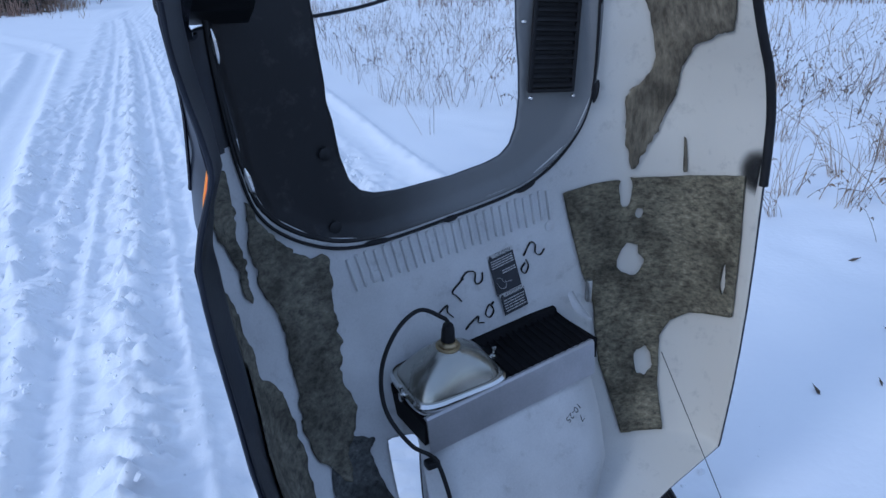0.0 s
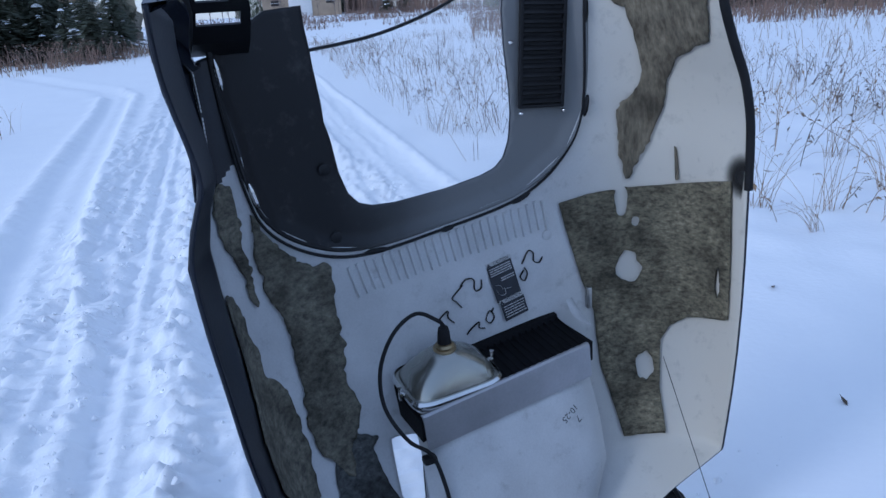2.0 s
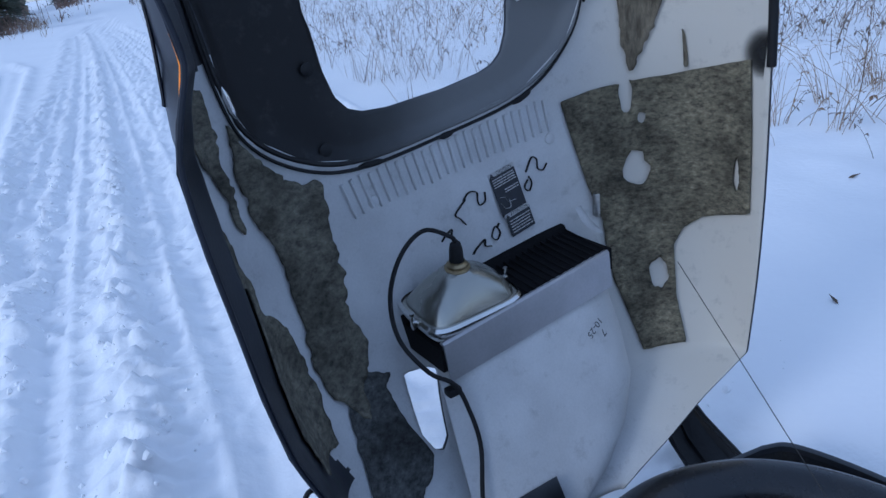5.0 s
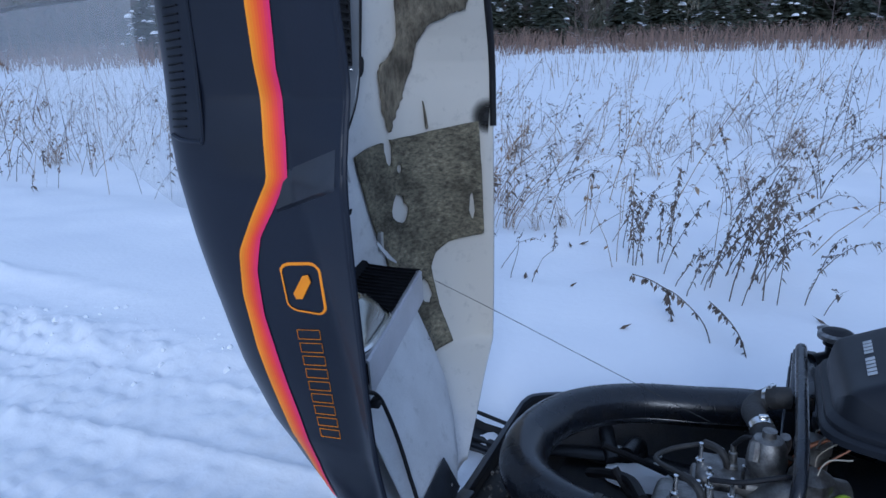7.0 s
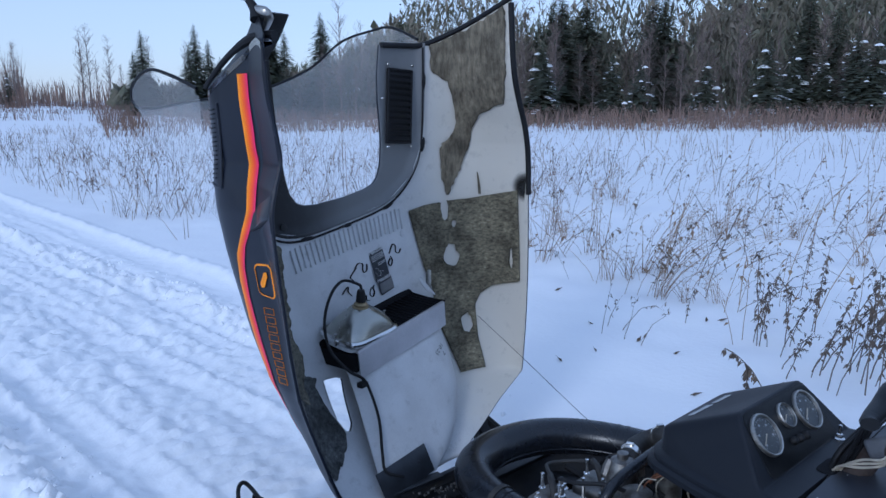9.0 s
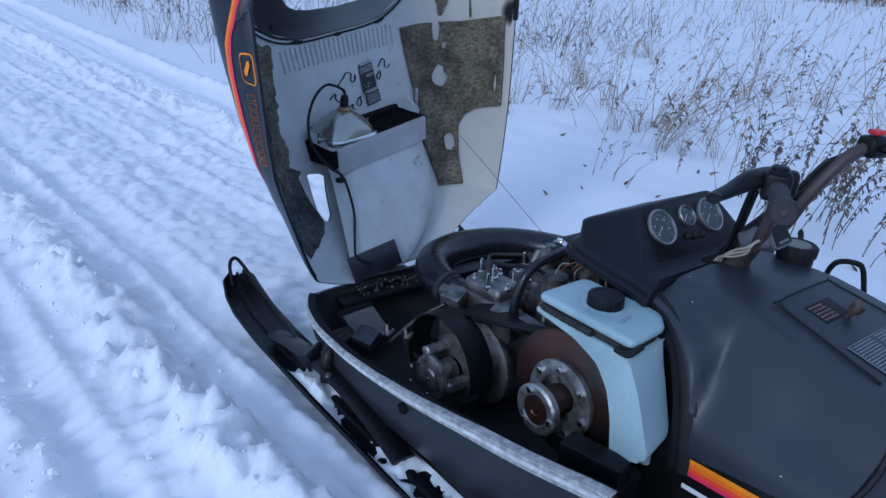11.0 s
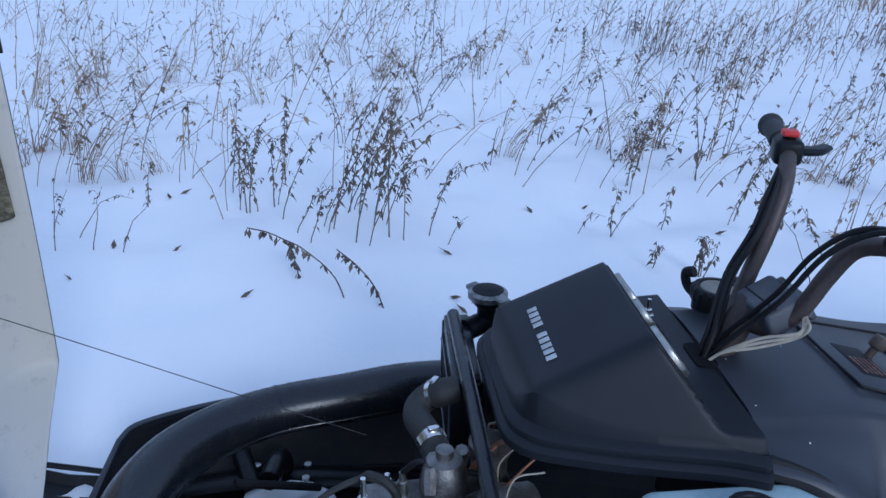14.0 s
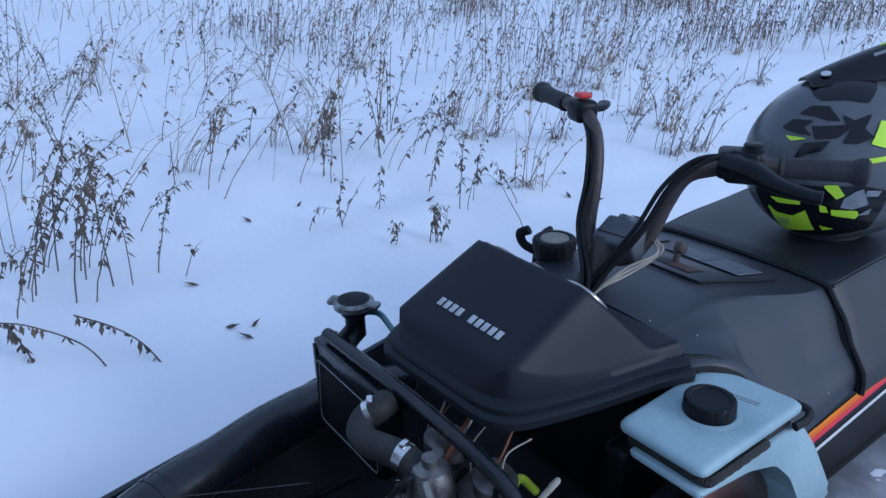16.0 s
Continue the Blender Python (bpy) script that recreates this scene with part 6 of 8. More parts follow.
# dark grooved flange under the cover's front edge
FL = [Vector(p) for p in ((-0.112, 0.05, 0.457), (-0.127, 0.005, 0.449), (-0.143, -0.03, 0.436), (-0.158, -0.066, 0.405), (-0.171, -0.095, 0.358), (-0.185, -0.118, 0.3), (-0.19, -0.128, 0.24), (-0.19, -0.13, 0.2))]
path, rows = spline(FL, 4), []
for k, p in enumerate(path):
    t = path[min(k + 1, len(path) - 1)] - path[max(k - 1, 0)]
    n = Vector((0, -t.z, t.y)).normalized()
    rows.append([p + n * a + Vector((b, 0, 0)) for a, b in ((-0.01, 0.05), (-0.01, 0.006), (0.002, -0.003), (0.012, -0.005), (0.016, 0.004), (0.022, 0.004), (0.026, -0.003), (0.034, -0.001), (0.038, 0.008), (0.038, 0.05))])
part("cover_front", loft(rows), M_rubber, cover, "dark grooved flange at the cover's front edge")
# added black block that fills the dark recess behind the bottle
bm = box(pose(-0.1, 0.06, 0.22), (0.04, 0.22, 0.28), 0.012, 3)
part("recess_block", bm, M_black, sled, "black block filling the recess behind the bottle")

# recessed dash with choke knob, slot and data label
DM = frame_at((0.085, -0.235, 0.4695), (1, 0, 0), (0, -0.235, 1))
dash = part("dash_panel", prism(DM @ pose(0, 0, -0.005), round_poly([(-0.088, 0.105), (0.088, 0.105), (0.118, -0.14), (-0.118, -0.14)], 0.016, 4), 0.006, 0.002), M_cover, sled, "black dash panel")
part("dash_groove", tube([DM @ Vector((x, y, 0.002)) for x, y in ((0.118, -0.1), (0.095, 0.09), (0.082, 0.108), (-0.082, 0.108), (-0.095, 0.09), (-0.118, -0.1))], 0.0022, 6, 5), M_rubber, dash)
part("choke_slot", box(DM @ pose(-0.01, 0.052, 0.0), (0.085, 0.048, 0.004), 0.001), M_rubber, dash)
bars("choke_print", DM @ pose(-0.022, 0.052, 0.0015), -0.026, 0.02, [0.016, 0.008, 0, -0.008, -0.016], 0.004, M_fadedred, dash, rl2, 0.004)
bm = lathe(DM @ pose(0.012, 0.026, 0.0, 15), [(0.006, 0), (0.006, 0.016), (0.011, 0.018), (0.012, 0.021), (0.012, 0.034), (0.01, 0.037), (0, 0.037)], 16)
part("choke_knob", bm, M_brownknob, dash, "worn brown choke knob")
part("data_label", box(DM @ pose(-0.005, -0.066, 0.0035), (0.165, 0.085, 0.0008), 0.0003), M_datalabel, dash, "slate grey printed data label")
part("label_edge", tube([DM @ Vector((x, y, 0.0042)) for x, y in ((-0.086, -0.026), (0.076, -0.026), (0.076, -0.107), (-0.086, -0.107), (-0.086, -0.026))], 0.0008, 5, 1), M_labelgrey, dash)
bars("data_print", DM, -0.082, -0.012, [-0.031 - 0.0058 * k for k in range(13)], 0.0022, M_labelgrey, dash, rl2, 0.003, 0.0042)
bars("data_print", DM, 0.0, 0.072, [-0.031 - 0.0058 * k for k in range(13)], 0.0022, M_labelgrey, dash, rl2, 0.003, 0.0042)

# fuel cap, toggle and grab rail
bm = lathe(pose(0.234, -0.033, 0.486), [(0.036, 0), (0.036, 0.016), (0.04, 0.018), (0.04, 0.036), (0.036, 0.04), (0.03, 0.04), (0.028, 0.037), (0, 0.037)], 96)
for p in bm.verts:
    dx, dy = p.co.x - 0.234, p.co.y + 0.033
    if math.hypot(dx, dy) > 0.037 and p.co.z > 0.505:
        w = 1 + 0.04 * math.sin(16 * math.atan2(dy, dx))
        p.co.x, p.co.y = 0.234 + dx * w, -0.033 + dy * w
part("fuel_cap", bm, M_rubber, sled, "black ribbed fuel cap")
part("cap_strap", tube([(0.272, -0.02, 0.49), (0.292, -0.01, 0.5), (0.298, -0.006, 0.52), (0.28, -0.012, 0.532)], 0.006, 8, 5, 1.6), M_rubber, sled)
part("cap_top", lathe(pose(0.234, -0.033, 0.5235), [(0.027, 0), (0.026, 0.002), (0, 0.0025)], 28), M_postbeige, sled, "worn pale top of the fuel cap")
bm = lathe(pose(0.207, 0.087, 0.489), [(0.01, 0), (0.01, 0.004), (0.006, 0.006), (0.006, 0.012), (0.0025, 0.013), (0.0032, 0.03), (0, 0.031)], 12)
part("toggle_switch", bm, M_bright, sled, "small chrome toggle switch")
part("grab_rail", tube([(0.318, -0.062, 0.42), (0.321, -0.072, 0.468), (0.325, -0.086, 0.486), (0.332, -0.114, 0.491), (0.341, -0.127, 0.478), (0.356, -0.137, 0.42)], 0.0058, 8, 5), M_rubber, sled, "thin black side rail")

# handlebars
bars_thing = part("steering_post", tube([(0.1, 0.03, 0.47), (0.1, 0.0, 0.53), (0.1, -0.02, 0.57)], [0.026, 0.022, 0.02], 14, 4), M_barbrown, sled, "worn steering post")
RB = [(0.1, -0.005, 0.54), (0.132, -0.014, 0.542), (0.154, -0.034, 0.58), (0.167, -0.058, 0.645), (0.188, -0.08, 0.698), (0.217, -0.096, 0.731), (0.27, -0.117, 0.745), (0.426, -0.171, 0.746)]
LB = [(0.1, -0.005, 0.54), (0.062, -0.03, 0.545), (0.04, -0.052, 0.585), (0.026, -0.068, 0.64), (0.008, -0.083, 0.685), (-0.026, -0.1, 0.703), (-0.083, -0.12, 0.717), (-0.204, -0.2, 0.719)]
for line in (RB, LB):
    part("handlebar", tube(line, 0.012, 14, 6), M_barbrown, bars_thing, "worn brown-black handlebar tube")
    d = (Vector(line[-1]) - Vector(line[-2])).normalized()
    e = Vector(line[-1])
    gm = frame_at(e - d * 0.115, (0, 0, 1), d)
    prof = [(0.016, 0.0), (0.019, 0.002), (0.019, 0.006)] + [(0.0175 + 0.0012 * (k % 2), 0.008 + 0.006 * k) for k in range(15)] + [(0.021, 0.1), (0.024, 0.104), (0.024, 0.113), (0.02, 0.117), (0.006, 0.117), (0.005, 0.113), (0, 0.113)]
    part("grip", lathe(gm, [(r * 0.86, z) for r, z in prof], 20), M_grip, bars_thing, "black rubber grip")
dL = (Vector(LB[-1]) - Vector(LB[-2])).normalized()
sw = frame_at(Vector(LB[-2]) - dL * 0.018, dL, (0, 0, 1))
bm = box(sw, (0.05, 0.045, 0.05), 0.01, 3)
add_box(bm, sw @ pose(-0.02, 0.01, 0.0), (0.03, 0.05, 0.042), 0.008, 3)
add_lathe(bm, sw @ pose(0.012, 0.0, 0.022), [(0.017, 0), (0.017, 0.004), (0.014, 0.006), (0.014, 0.01), (0.011, 0.012), (0, 0.012)], 20)
part("brake_housing", bm, M_black, bars_thing, "black lever housing with a round cap")
part("clamp_screw", lathe(sw @ pose(0.012, -0.024, 0.004, 90), [(0.006, 0), (0.006, 0.004), (0, 0.005)], 10), M_steel, bars_thing)
part("brake_lever", tube([sw @ Vector(p) for p in ((-0.02, -0.012, 0.006), (0.012, -0.04, 0.004), (0.045, -0.066, -0.006), (0.085, -0.09, -0.01), (0.1, -0.094, -0.01))], [0.022, 0.021, 0.015, 0.012, 0.012], 12, 5, 0.75), M_black, bars_thing, "black brake lever")
dR = (Vector(RB[-1]) - Vector(RB[-2])).normalized()
sr = frame_at(Vector(RB[-2]) - dR * 0.014, dR, (0, 0, 1))
part("throttle_housing", box(sr, (0.05, 0.042, 0.04), 0.01, 3), M_black, bars_thing, "black throttle block")
part("stop_switch", box(sr @ pose(0.0, 0.0, 0.027), (0.026, 0.024, 0.009), 0.003, 3), M_red, bars_thing, "red stop switch")
part("throttle_lever", tube([sr @ Vector(p) for p in ((0.005, -0.02, 0.0), (0.012, -0.045, 0.0), (0.03, -0.06, 0.002))], [0.016, 0.014, 0.012], 8, 4, 0.5), M_black, bars_thing)
pm = frame_at((0.08, -0.036, 0.572), (1, 0.08, 0), (0, 0.55, 1))
part("bar_pad", box(pm, (0.085, 0.06, 0.04), 0.008, 3), M_padgrey, bars_thing, "slate grey moulded bar pad")
part("pad_line", box(pm @ pose(0, 0.012, 0.0205), (0.08, 0.002, 0.001), 0), M_rubber, bars_thing)
pb = frame_at((0.077, -0.066, 0.584), (1, 0.1, 0), (0.05, -0.85, 0.6))
part("pad_badge", prism(pb @ pose(0, 0, -0.004), round_poly([(-0.033, -0.022), (0.033, -0.022), (0.03, 0.024), (-0.03, 0.024)], 0.007, 4), 0.008, 0.002), M_capmetal, bars_thing, "dull silver badge plate")
part("badge_face", prism(pb @ pose(0, 0, 0.003), round_poly([(-0.029, -0.018), (0.029, -0.018), (0.026, 0.02), (-0.026, 0.02)], 0.005, 3), 0.002), M_rubber, bars_thing, "black badge face")
bars("badge_print", pb, -0.018, 0.018, [-0.012], 0.005, M_labelgrey, bars_thing, random.Random(3), 0.003, 0.0056)
for k, (dx, dy) in enumerate(((0.0, 0.0), (0.008, 0.006), (-0.006, 0.008), (0.012, -0.004), (0.003, 0.012))):
    part("control_cable", tube([(0.08 + dx, 0.045 + dy, 0.485), (0.09 + dx, 0.03 + dy, 0.53), (0.14 + dx * 0.5, -0.005 + dy, 0.59), (0.163 + dx, -0.045 + dy, 0.65), (0.19 + dx, -0.075 + dy, 0.71), (0.24, -0.1, 0.735)], 0.0038, 6, 6), M_rubber, bars_thing)
for k, (dx, dy) in enumerate(((0.0, 0.0), (-0.008, 0.008), (0.006, 0.01))):
    part("control_cable", tube([(0.085 + dx, 0.04 + dy, 0.487), (0.07 + dx, 0.015 + dy, 0.53), (0.03 + dx, -0.02 + dy, 0.61), (0.005 + dx, -0.045 + dy, 0.68), (-0.03 + dx, -0.075 + dy, 0.725), (-0.08, -0.1, 0.735)], 0.0038, 6, 6), M_rubber, bars_thing)
for k in range(3):
    part("loose_wire", tube([(0.068 + 0.005 * k, 0.045 - 0.004 * k, 0.493), (0.06, 0.03 - 0.004 * k, 0.51 + 0.003 * k), (0.042, -0.008, 0.528 + 0.007 * k), (0.022 - 0.003 * k, -0.042, 0.552 + 0.006 * k), (0.012 + 0.008 * k, -0.052, 0.572 + 0.003 * k), (0.03, -0.056, 0.58)], 0.0022, 6, 6), M_pale, bars_thing, "pale loose wire")
part("cable_hole", prism(pose(0.082, 0.052, 0.488), round_poly([(-0.034, -0.016), (0.034, -0.016), (0.034, 0.016), (-0.034, 0.016)], 0.014, 5), 0.0055), M_trough, sled, "dark slot for the cables")

def snow_sheet(x0, x1, y0, y1, z, amp, step):
    """Uneven snow that lies on a thing, sinking under its surface where it is bare."""
    bm = bmesh.new()
    nx_, ny_ = round((x1 - x0) / step), round((y1 - y0) / step)
    g = []
    for j in range(ny_ + 1):
        row = []
        for i in range(nx_ + 1):
            x, y = x0 + (x1 - x0) * i / nx_, y0 + (y1 - y0) * j / ny_
            h = noise.noise((x * 9, y * 6, z)) + 0.35 * noise.noise((x * 28, y * 24, 1)) + 0.2 * noise.noise((x * 70, y * 70, 2))
            e = 4 * (i / nx_) * (1 - i / nx_)
            row.append(bm.verts.new((x, y, z + amp * (h * 0.8 - 0.12) * min(1, e * 1.5) + 0.003)))
        g.append(row)
    for j in range(ny_):
        for i in range(nx_):
            bm.faces.new((g[j][i], g[j][i + 1], g[j + 1][i + 1], g[j + 1][i]))
    return bm


# tunnel, side stripes and running board
bm = bmesh.new()
add_box(bm, pose(CXP, -0.72, 0.14), (0.545, 1.36, 0.26), 0.01)
tunnel = part("tunnel", bm, M_tunnel, sled, "grey metal tunnel")
for z0, z1, mt, lb in ((0.0, 0.008, M_pink, "red"), (0.008, 0.017, M_redorange, "red-orange"), (0.017, 0.026, M_orange, "orange"), (0.026, 0.035, M_yellow, "yellow"), (-0.03, -0.02, M_white, "white")):
    a = [Vector((-0.1865, -0.13 - 1.13 * k / 8, 0.2015 + 0.0113 * k + z0)) for k in range(9)]
    b = [p + Vector((0, 0, z1 - z0)) for p in a]
    n = len(a)
    mesh("side_stripe", a + b, [(k, k + 1, n + k + 1, n + k) for k in range(n - 1)], mt, tunnel, lb + " side stripe")
board = part("running_board", box(pose(-0.315, -0.72, 0.085), (0.25, 1.2, 0.012), 0.004), M_boardmetal, sled, "snowy metal running board")
bm = snow_sheet(-0.43, -0.2, -1.25, -0.13, 0.082, 0.022, 0.013)
part("board_snow", bm, M_snow, board, "crumbs of snow")

# seat
def seat_ring(y, top, ht, sl, slant):
    """A ring flush with the cover, whose lower side runs forward by slant."""
    ring = spline(body_ring(y, top + 0.004, ht + 0.003, sl, 0.272, 0.28), 2)
    return [p + Vector((math.copysign(0.009, p.x - CXP) * min(1.0, max(0.0, (0.415 - p.z) / 0.04)), slant * max(0.0, 0.362 - p.z), 0)) for p in ring]


SEAT = ((-0.402, 0.4365, 0.186, 0.073, 0.3), (-0.407, 0.44, 0.188, 0.073, 0.3), (-0.44, 0.4415, 0.19, 0.07, 0.28), (-0.52, 0.446, 0.193, 0.068, 0.2), (-0.7, 0.45, 0.195, 0.066, 0.1), (-1.0, 0.47, 0.195, 0.064, 0.0), (-1.3, 0.5, 0.19, 0.06, 0.0), (-1.36, 0.46, 0.18, 0.06, 0.0))
seat = part("seat", loft([seat_ring(*q) for q in SEAT]), M_seat, sled, "black vinyl seat")
for sx in (-1, 1):
    part("seat_piping", tube([(CXP + sx * (q[2] + 0.002), q[0], q[1] - 0.0015) for q in SEAT[1:7]], 0.0032, 6, 4), M_seat, seat)
part("seat_seam", tube([p + Vector((0, 0.002, 0.0)) for p in seat_ring(*SEAT[0])], 0.0055, 6, 1), M_rubber, seat, "dark joint before the seat")

# skis
def ski(cx, dy=0.0):
    rows = []
    for y, z, w in ((1.272, 0.085, 0.022), (1.262, 0.062, 0.05), (1.22, 0.028, 0.06), (1.15, 0.003, 0.064), (1.0, -0.012, 0.066), (0.7, -0.018, 0.066), (0.3, -0.015, 0.066), (0.05, -0.005, 0.06)):
        rows.append([Vector((cx + x, y + dy, z + dz)) for x, dz in ((-w, 0.026), (-w * 0.9, 0.03), (-w * 0.72, 0.012), (-w * 0.2, 0.01), (-w * 0.14, 0.018), (w * 0.14, 0.018), (w * 0.2, 0.01), (w * 0.72, 0.012), (w * 0.9, 0.03), (w, 0.026), (w * 0.7, 0), (-w * 0.7, 0))])
    s = part("ski", loft(rows), M_skiblack, sled, "black steel ski half sunk in snow")
    part("ski_loop", tube([(cx - 0.022, 1.255 + dy, 0.07), (cx - 0.018, 1.28 + dy, 0.125), (cx, 1.29 + dy, 0.142), (cx + 0.018, 1.28 + dy, 0.125), (cx + 0.028, 1.2 + dy, 0.09), (cx + 0.028, 1.08 + dy, 0.066), (cx + 0.018, 0.9 + dy, 0.04), (cx + 0.01, 0.84 + dy, 0.02)], 0.0058, 8, 6), M_skiblack, s, "bent rod ski loop")
    part("leaf_spring", tube([(cx, 1.0, 0.02), (cx, 0.85, 0.05), (cx, 0.68, 0.065), (cx, 0.5, 0.05), (cx, 0.36, 0.015)], 0.03, 8, 6, 0.3), M_skiblack, s, "black leaf spring")
    part("wear_rod", tube([(cx + 0.045, 0.78 + dy, 0.03), (cx + 0.05, 0.55, 0.035), (cx + 0.055, 0.3, 0.03)], 0.009, 8, 4), M_skiblack, s, "black rod along the ski")
    bm = tube([(cx, 0.7, 0.03), (cx + 0.01, 0.71, 0.1), (cx + (0.08 if cx < 0 else -0.08), 0.72, 0.12)], 0.02, 12, 4)
    add_tube(bm, [(cx - 0.03, 0.76, 0.06), (cx + 0.06, 0.8, 0.075), (cx + 0.13, 0.82, 0.07)], 0.02, 12, 4)
    part("spindle", bm, M_skiblack, s)
    for k in range(4):
        part("bolt", lathe(pose(cx - 0.02 + 0.04 * (k % 2), 0.66 + 0.1 * (k // 2), 0.07), [(0.008, 0), (0.008, 0.007), (0, 0.008)], 6), M_steel, s)
    part("ski_snow", snow_sheet(cx - 0.045, cx + 0.045, 0.2, 0.72, 0.0, 0.05, 0.008), M_snow, s, "snow lying on the ski")
    part("ski_snow", snow_sheet(cx - 0.04, cx + 0.03, 0.72, 1.02, -0.006, 0.034, 0.007), M_snow, s, "snow caught round the spindle")
    return s


ski(-0.45)
ski(0.39).location = (0, 0, -0.025)

# tether from hood to engine
part("tether_wire", tube([(0.37, 1.252, 0.447), (0.3, 1.03, 0.41), (0.22, 0.77, 0.362), (0.147, 0.53, 0.318)], 0.0008, 5, 4), M_hose, sled, "thin dark tether wire")

# clear windscreen wrapped round the front of the hood
TOPC = [(-0.43, 0.325, 1.158), (-0.43, 0.42, 1.19), (-0.425, 0.52, 1.205), (-0.41, 0.62, 1.165), (-0.36, 0.665, 1.115), (-0.18, 0.69, 1.135), (0.05, 0.7, 1.165), (0.25, 0.685, 1.235), (0.35, 0.63, 1.325), (0.375, 0.52, 1.355), (0.375, 0.43, 1.36), (0.37, 0.32, 1.317)]
BASEC = [(-0.44, 0.302, 1.14), (-0.435, 0.305, 1.05), (-0.43, 0.305, 0.96), (-0.42, 0.304, 0.885), (-0.38, 0.305, 0.835), (-0.2, 0.306, 0.8), (0.02, 0.306, 0.8), (0.22, 0.306, 0.86), (0.33, 0.3, 0.94), (0.375, 0.295, 1.05), (0.375, 0.292, 1.15), (0.37, 0.29, 1.29)]
ta, ba = spline(TOPC, 6), spline(BASEC, 6)
rows = [[HOOD @ q.lerp(p, g / 8) + HV * 0.012 * math.sin(math.pi * g / 8) for g in range(9)] for p, q in zip(ta, ba)]
verts = [p for r in rows for p in r]
faces = [(i * 9 + j, i * 9 + j + 1, (i + 1) * 9 + j + 1, (i + 1) * 9 + j) for i in range(len(rows) - 1) for j in range(8)]
shield = mesh("windscreen", verts, faces, M_shield, sled, "clear scratched plastic windscreen")
part("windscreen_edge", tube([r[-1] for r in rows], 0.0042, 6, 1), M_rubber, shield, "black edge strip")
shield.visible_shadow = False

for x, y, z in ((-0.3, 0.58, 0.165), (-0.315, 0.64, 0.15)):
    for sg in (-1, 1):
        part("wing_nut", tube([(x, y, z), (x + 0.004, y + sg * 0.008, z + 0.008), (x + 0.006, y + sg * 0.014, z + 0.02)], [0.006, 0.005, 0.004], 8, 3), M_cast, pan)
part("mounting_block", box(pose(-0.365, 0.66, 0.145, 10, -20, 25), (0.05, 0.055, 0.034), 0.003), M_bracket, pan, "worn blue-grey square block")


# ---- helmet on the seat ----
HC = Vector((0.023, -0.607, 0.616))
helmet = thing("helmet", "black and grey motocross helmet with neon yellow graphics on the seat", "helmet", at=(HC.x, HC.y, 0.45))
HELMW = Matrix.Translation((0, 0, HC.z - 0.45)) @ pose(0, 0, 0, 0, 0, 144.4)


def helm_pt(a, e, off=0.0):
    """A place on the helmet: a round it (0 = face), e height angle."""
    rx, ry, rz = 0.148 + off, 0.184 + off, 0.166 + off
    ca, sa, ce, se = math.cos(a), math.sin(a), math.cos(e), math.sin(e)
    chin = 1 + 0.2 * max(0, ca) ** 3 * max(0, -se + 0.15)
    return Vector((rx * sa * ce, ry * ca * ce * chin, rz * max(se, -0.96)))


def helm_patch(poly, mat, label):
    """A painted shape that follows the shell inside an outline of angles (degrees)."""
    a0, a1 = min(p[0] for p in poly), max(p[0] for p in poly)
    e0, e1 = min(p[1] for p in poly), max(p[1] for p in poly)
    na, ne = max(2, round((a1 - a0) / 1.2)), max(2, round((e1 - e0) / 1.2))
    cells = {(i, k) for i in range(na) for k in range(ne) if inside(a0 + (a1 - a0) * (i + 0.5) / na, e0 + (e1 - e0) * (k + 0.5) / ne, poly)}
    pts = sorted({p for i, k in cells for p in ((i, k), (i + 1, k), (i + 1, k + 1), (i, k + 1))})
    v = []
    for i, k in pts:
        a, e = a0 + (a1 - a0) * i / na, e0 + (e1 - e0) * k / ne
        if not {(i, k), (i - 1, k), (i, k - 1), (i - 1, k - 1)} <= cells:
            d, pa, pe = nearest(a, e, poly)
            if d < 1.6:
                a, e = pa, pe
        v.append(HELMW @ helm_pt(radians(a), radians(e), 0.0018))
    ids = {p: n for n, p in enumerate(pts)}
    return mesh("graphic", v, [[ids[p] for p in ((i, k), (i + 1, k), (i + 1, k + 1), (i, k + 1))] for i, k in sorted(cells)], mat, helmet, label)


bm = loft([[HELMW @ helm_pt(2 * math.pi * k / 56, radians(-74 + 163 * n / 28)) for k in range(56)] for n in range(29)])
part("shell", bm, M_helmgrey, helmet, "glossy dark grey shell")
BLACK = (((150, 38), (144, 45), (130, 46), (118, 36), (127, 36), (137, 38)), ((157, 27), (151, 34), (136, 35), (141, 30), (133, 25), (142, 25), (150, 26)), ((136, 31), (114, 34), (113, 30), (118, 25), (131, 23)), ((119, 41), (110, 37), (98, 42), (103, 32), (97, 26), (106, 22), (115, 22), (112, 30)), ((137, 20), (122, 23), (125, 16), (134, 13), (141, 7)), ((170, 60), (140, 50), (120, 52), (100, 50), (80, 70), (120, 80)), ((168, -8), (120, -6), (100, -4), (84, -8), (84, -42), (120, -56), (165, -58)))
NEON = (((151, 23), (145, 23), (134, 23), (145, 20)), ((118, 7), (100, 13), (89, 15), (88, 12), (99, 10)), ((121, -5), (113, -4), (108, -11), (112, -14), (116, -10)), ((154, -19), (132, -18), (132, -21), (148, -23)), ((157, -27), (157, -42), (159, -56), (123, -45), (129, -25), (138, -32), (151, -32)), ((121, -19), (117, -20), (115, -25), (120, -25)), ((114, -22), (99, -22), (97, -25), (98, -29), (113, -27)), ((120, -38), (109, -41), (117, -44)), ((99, 22), (93, 37), (87, 36), (89, 19)))
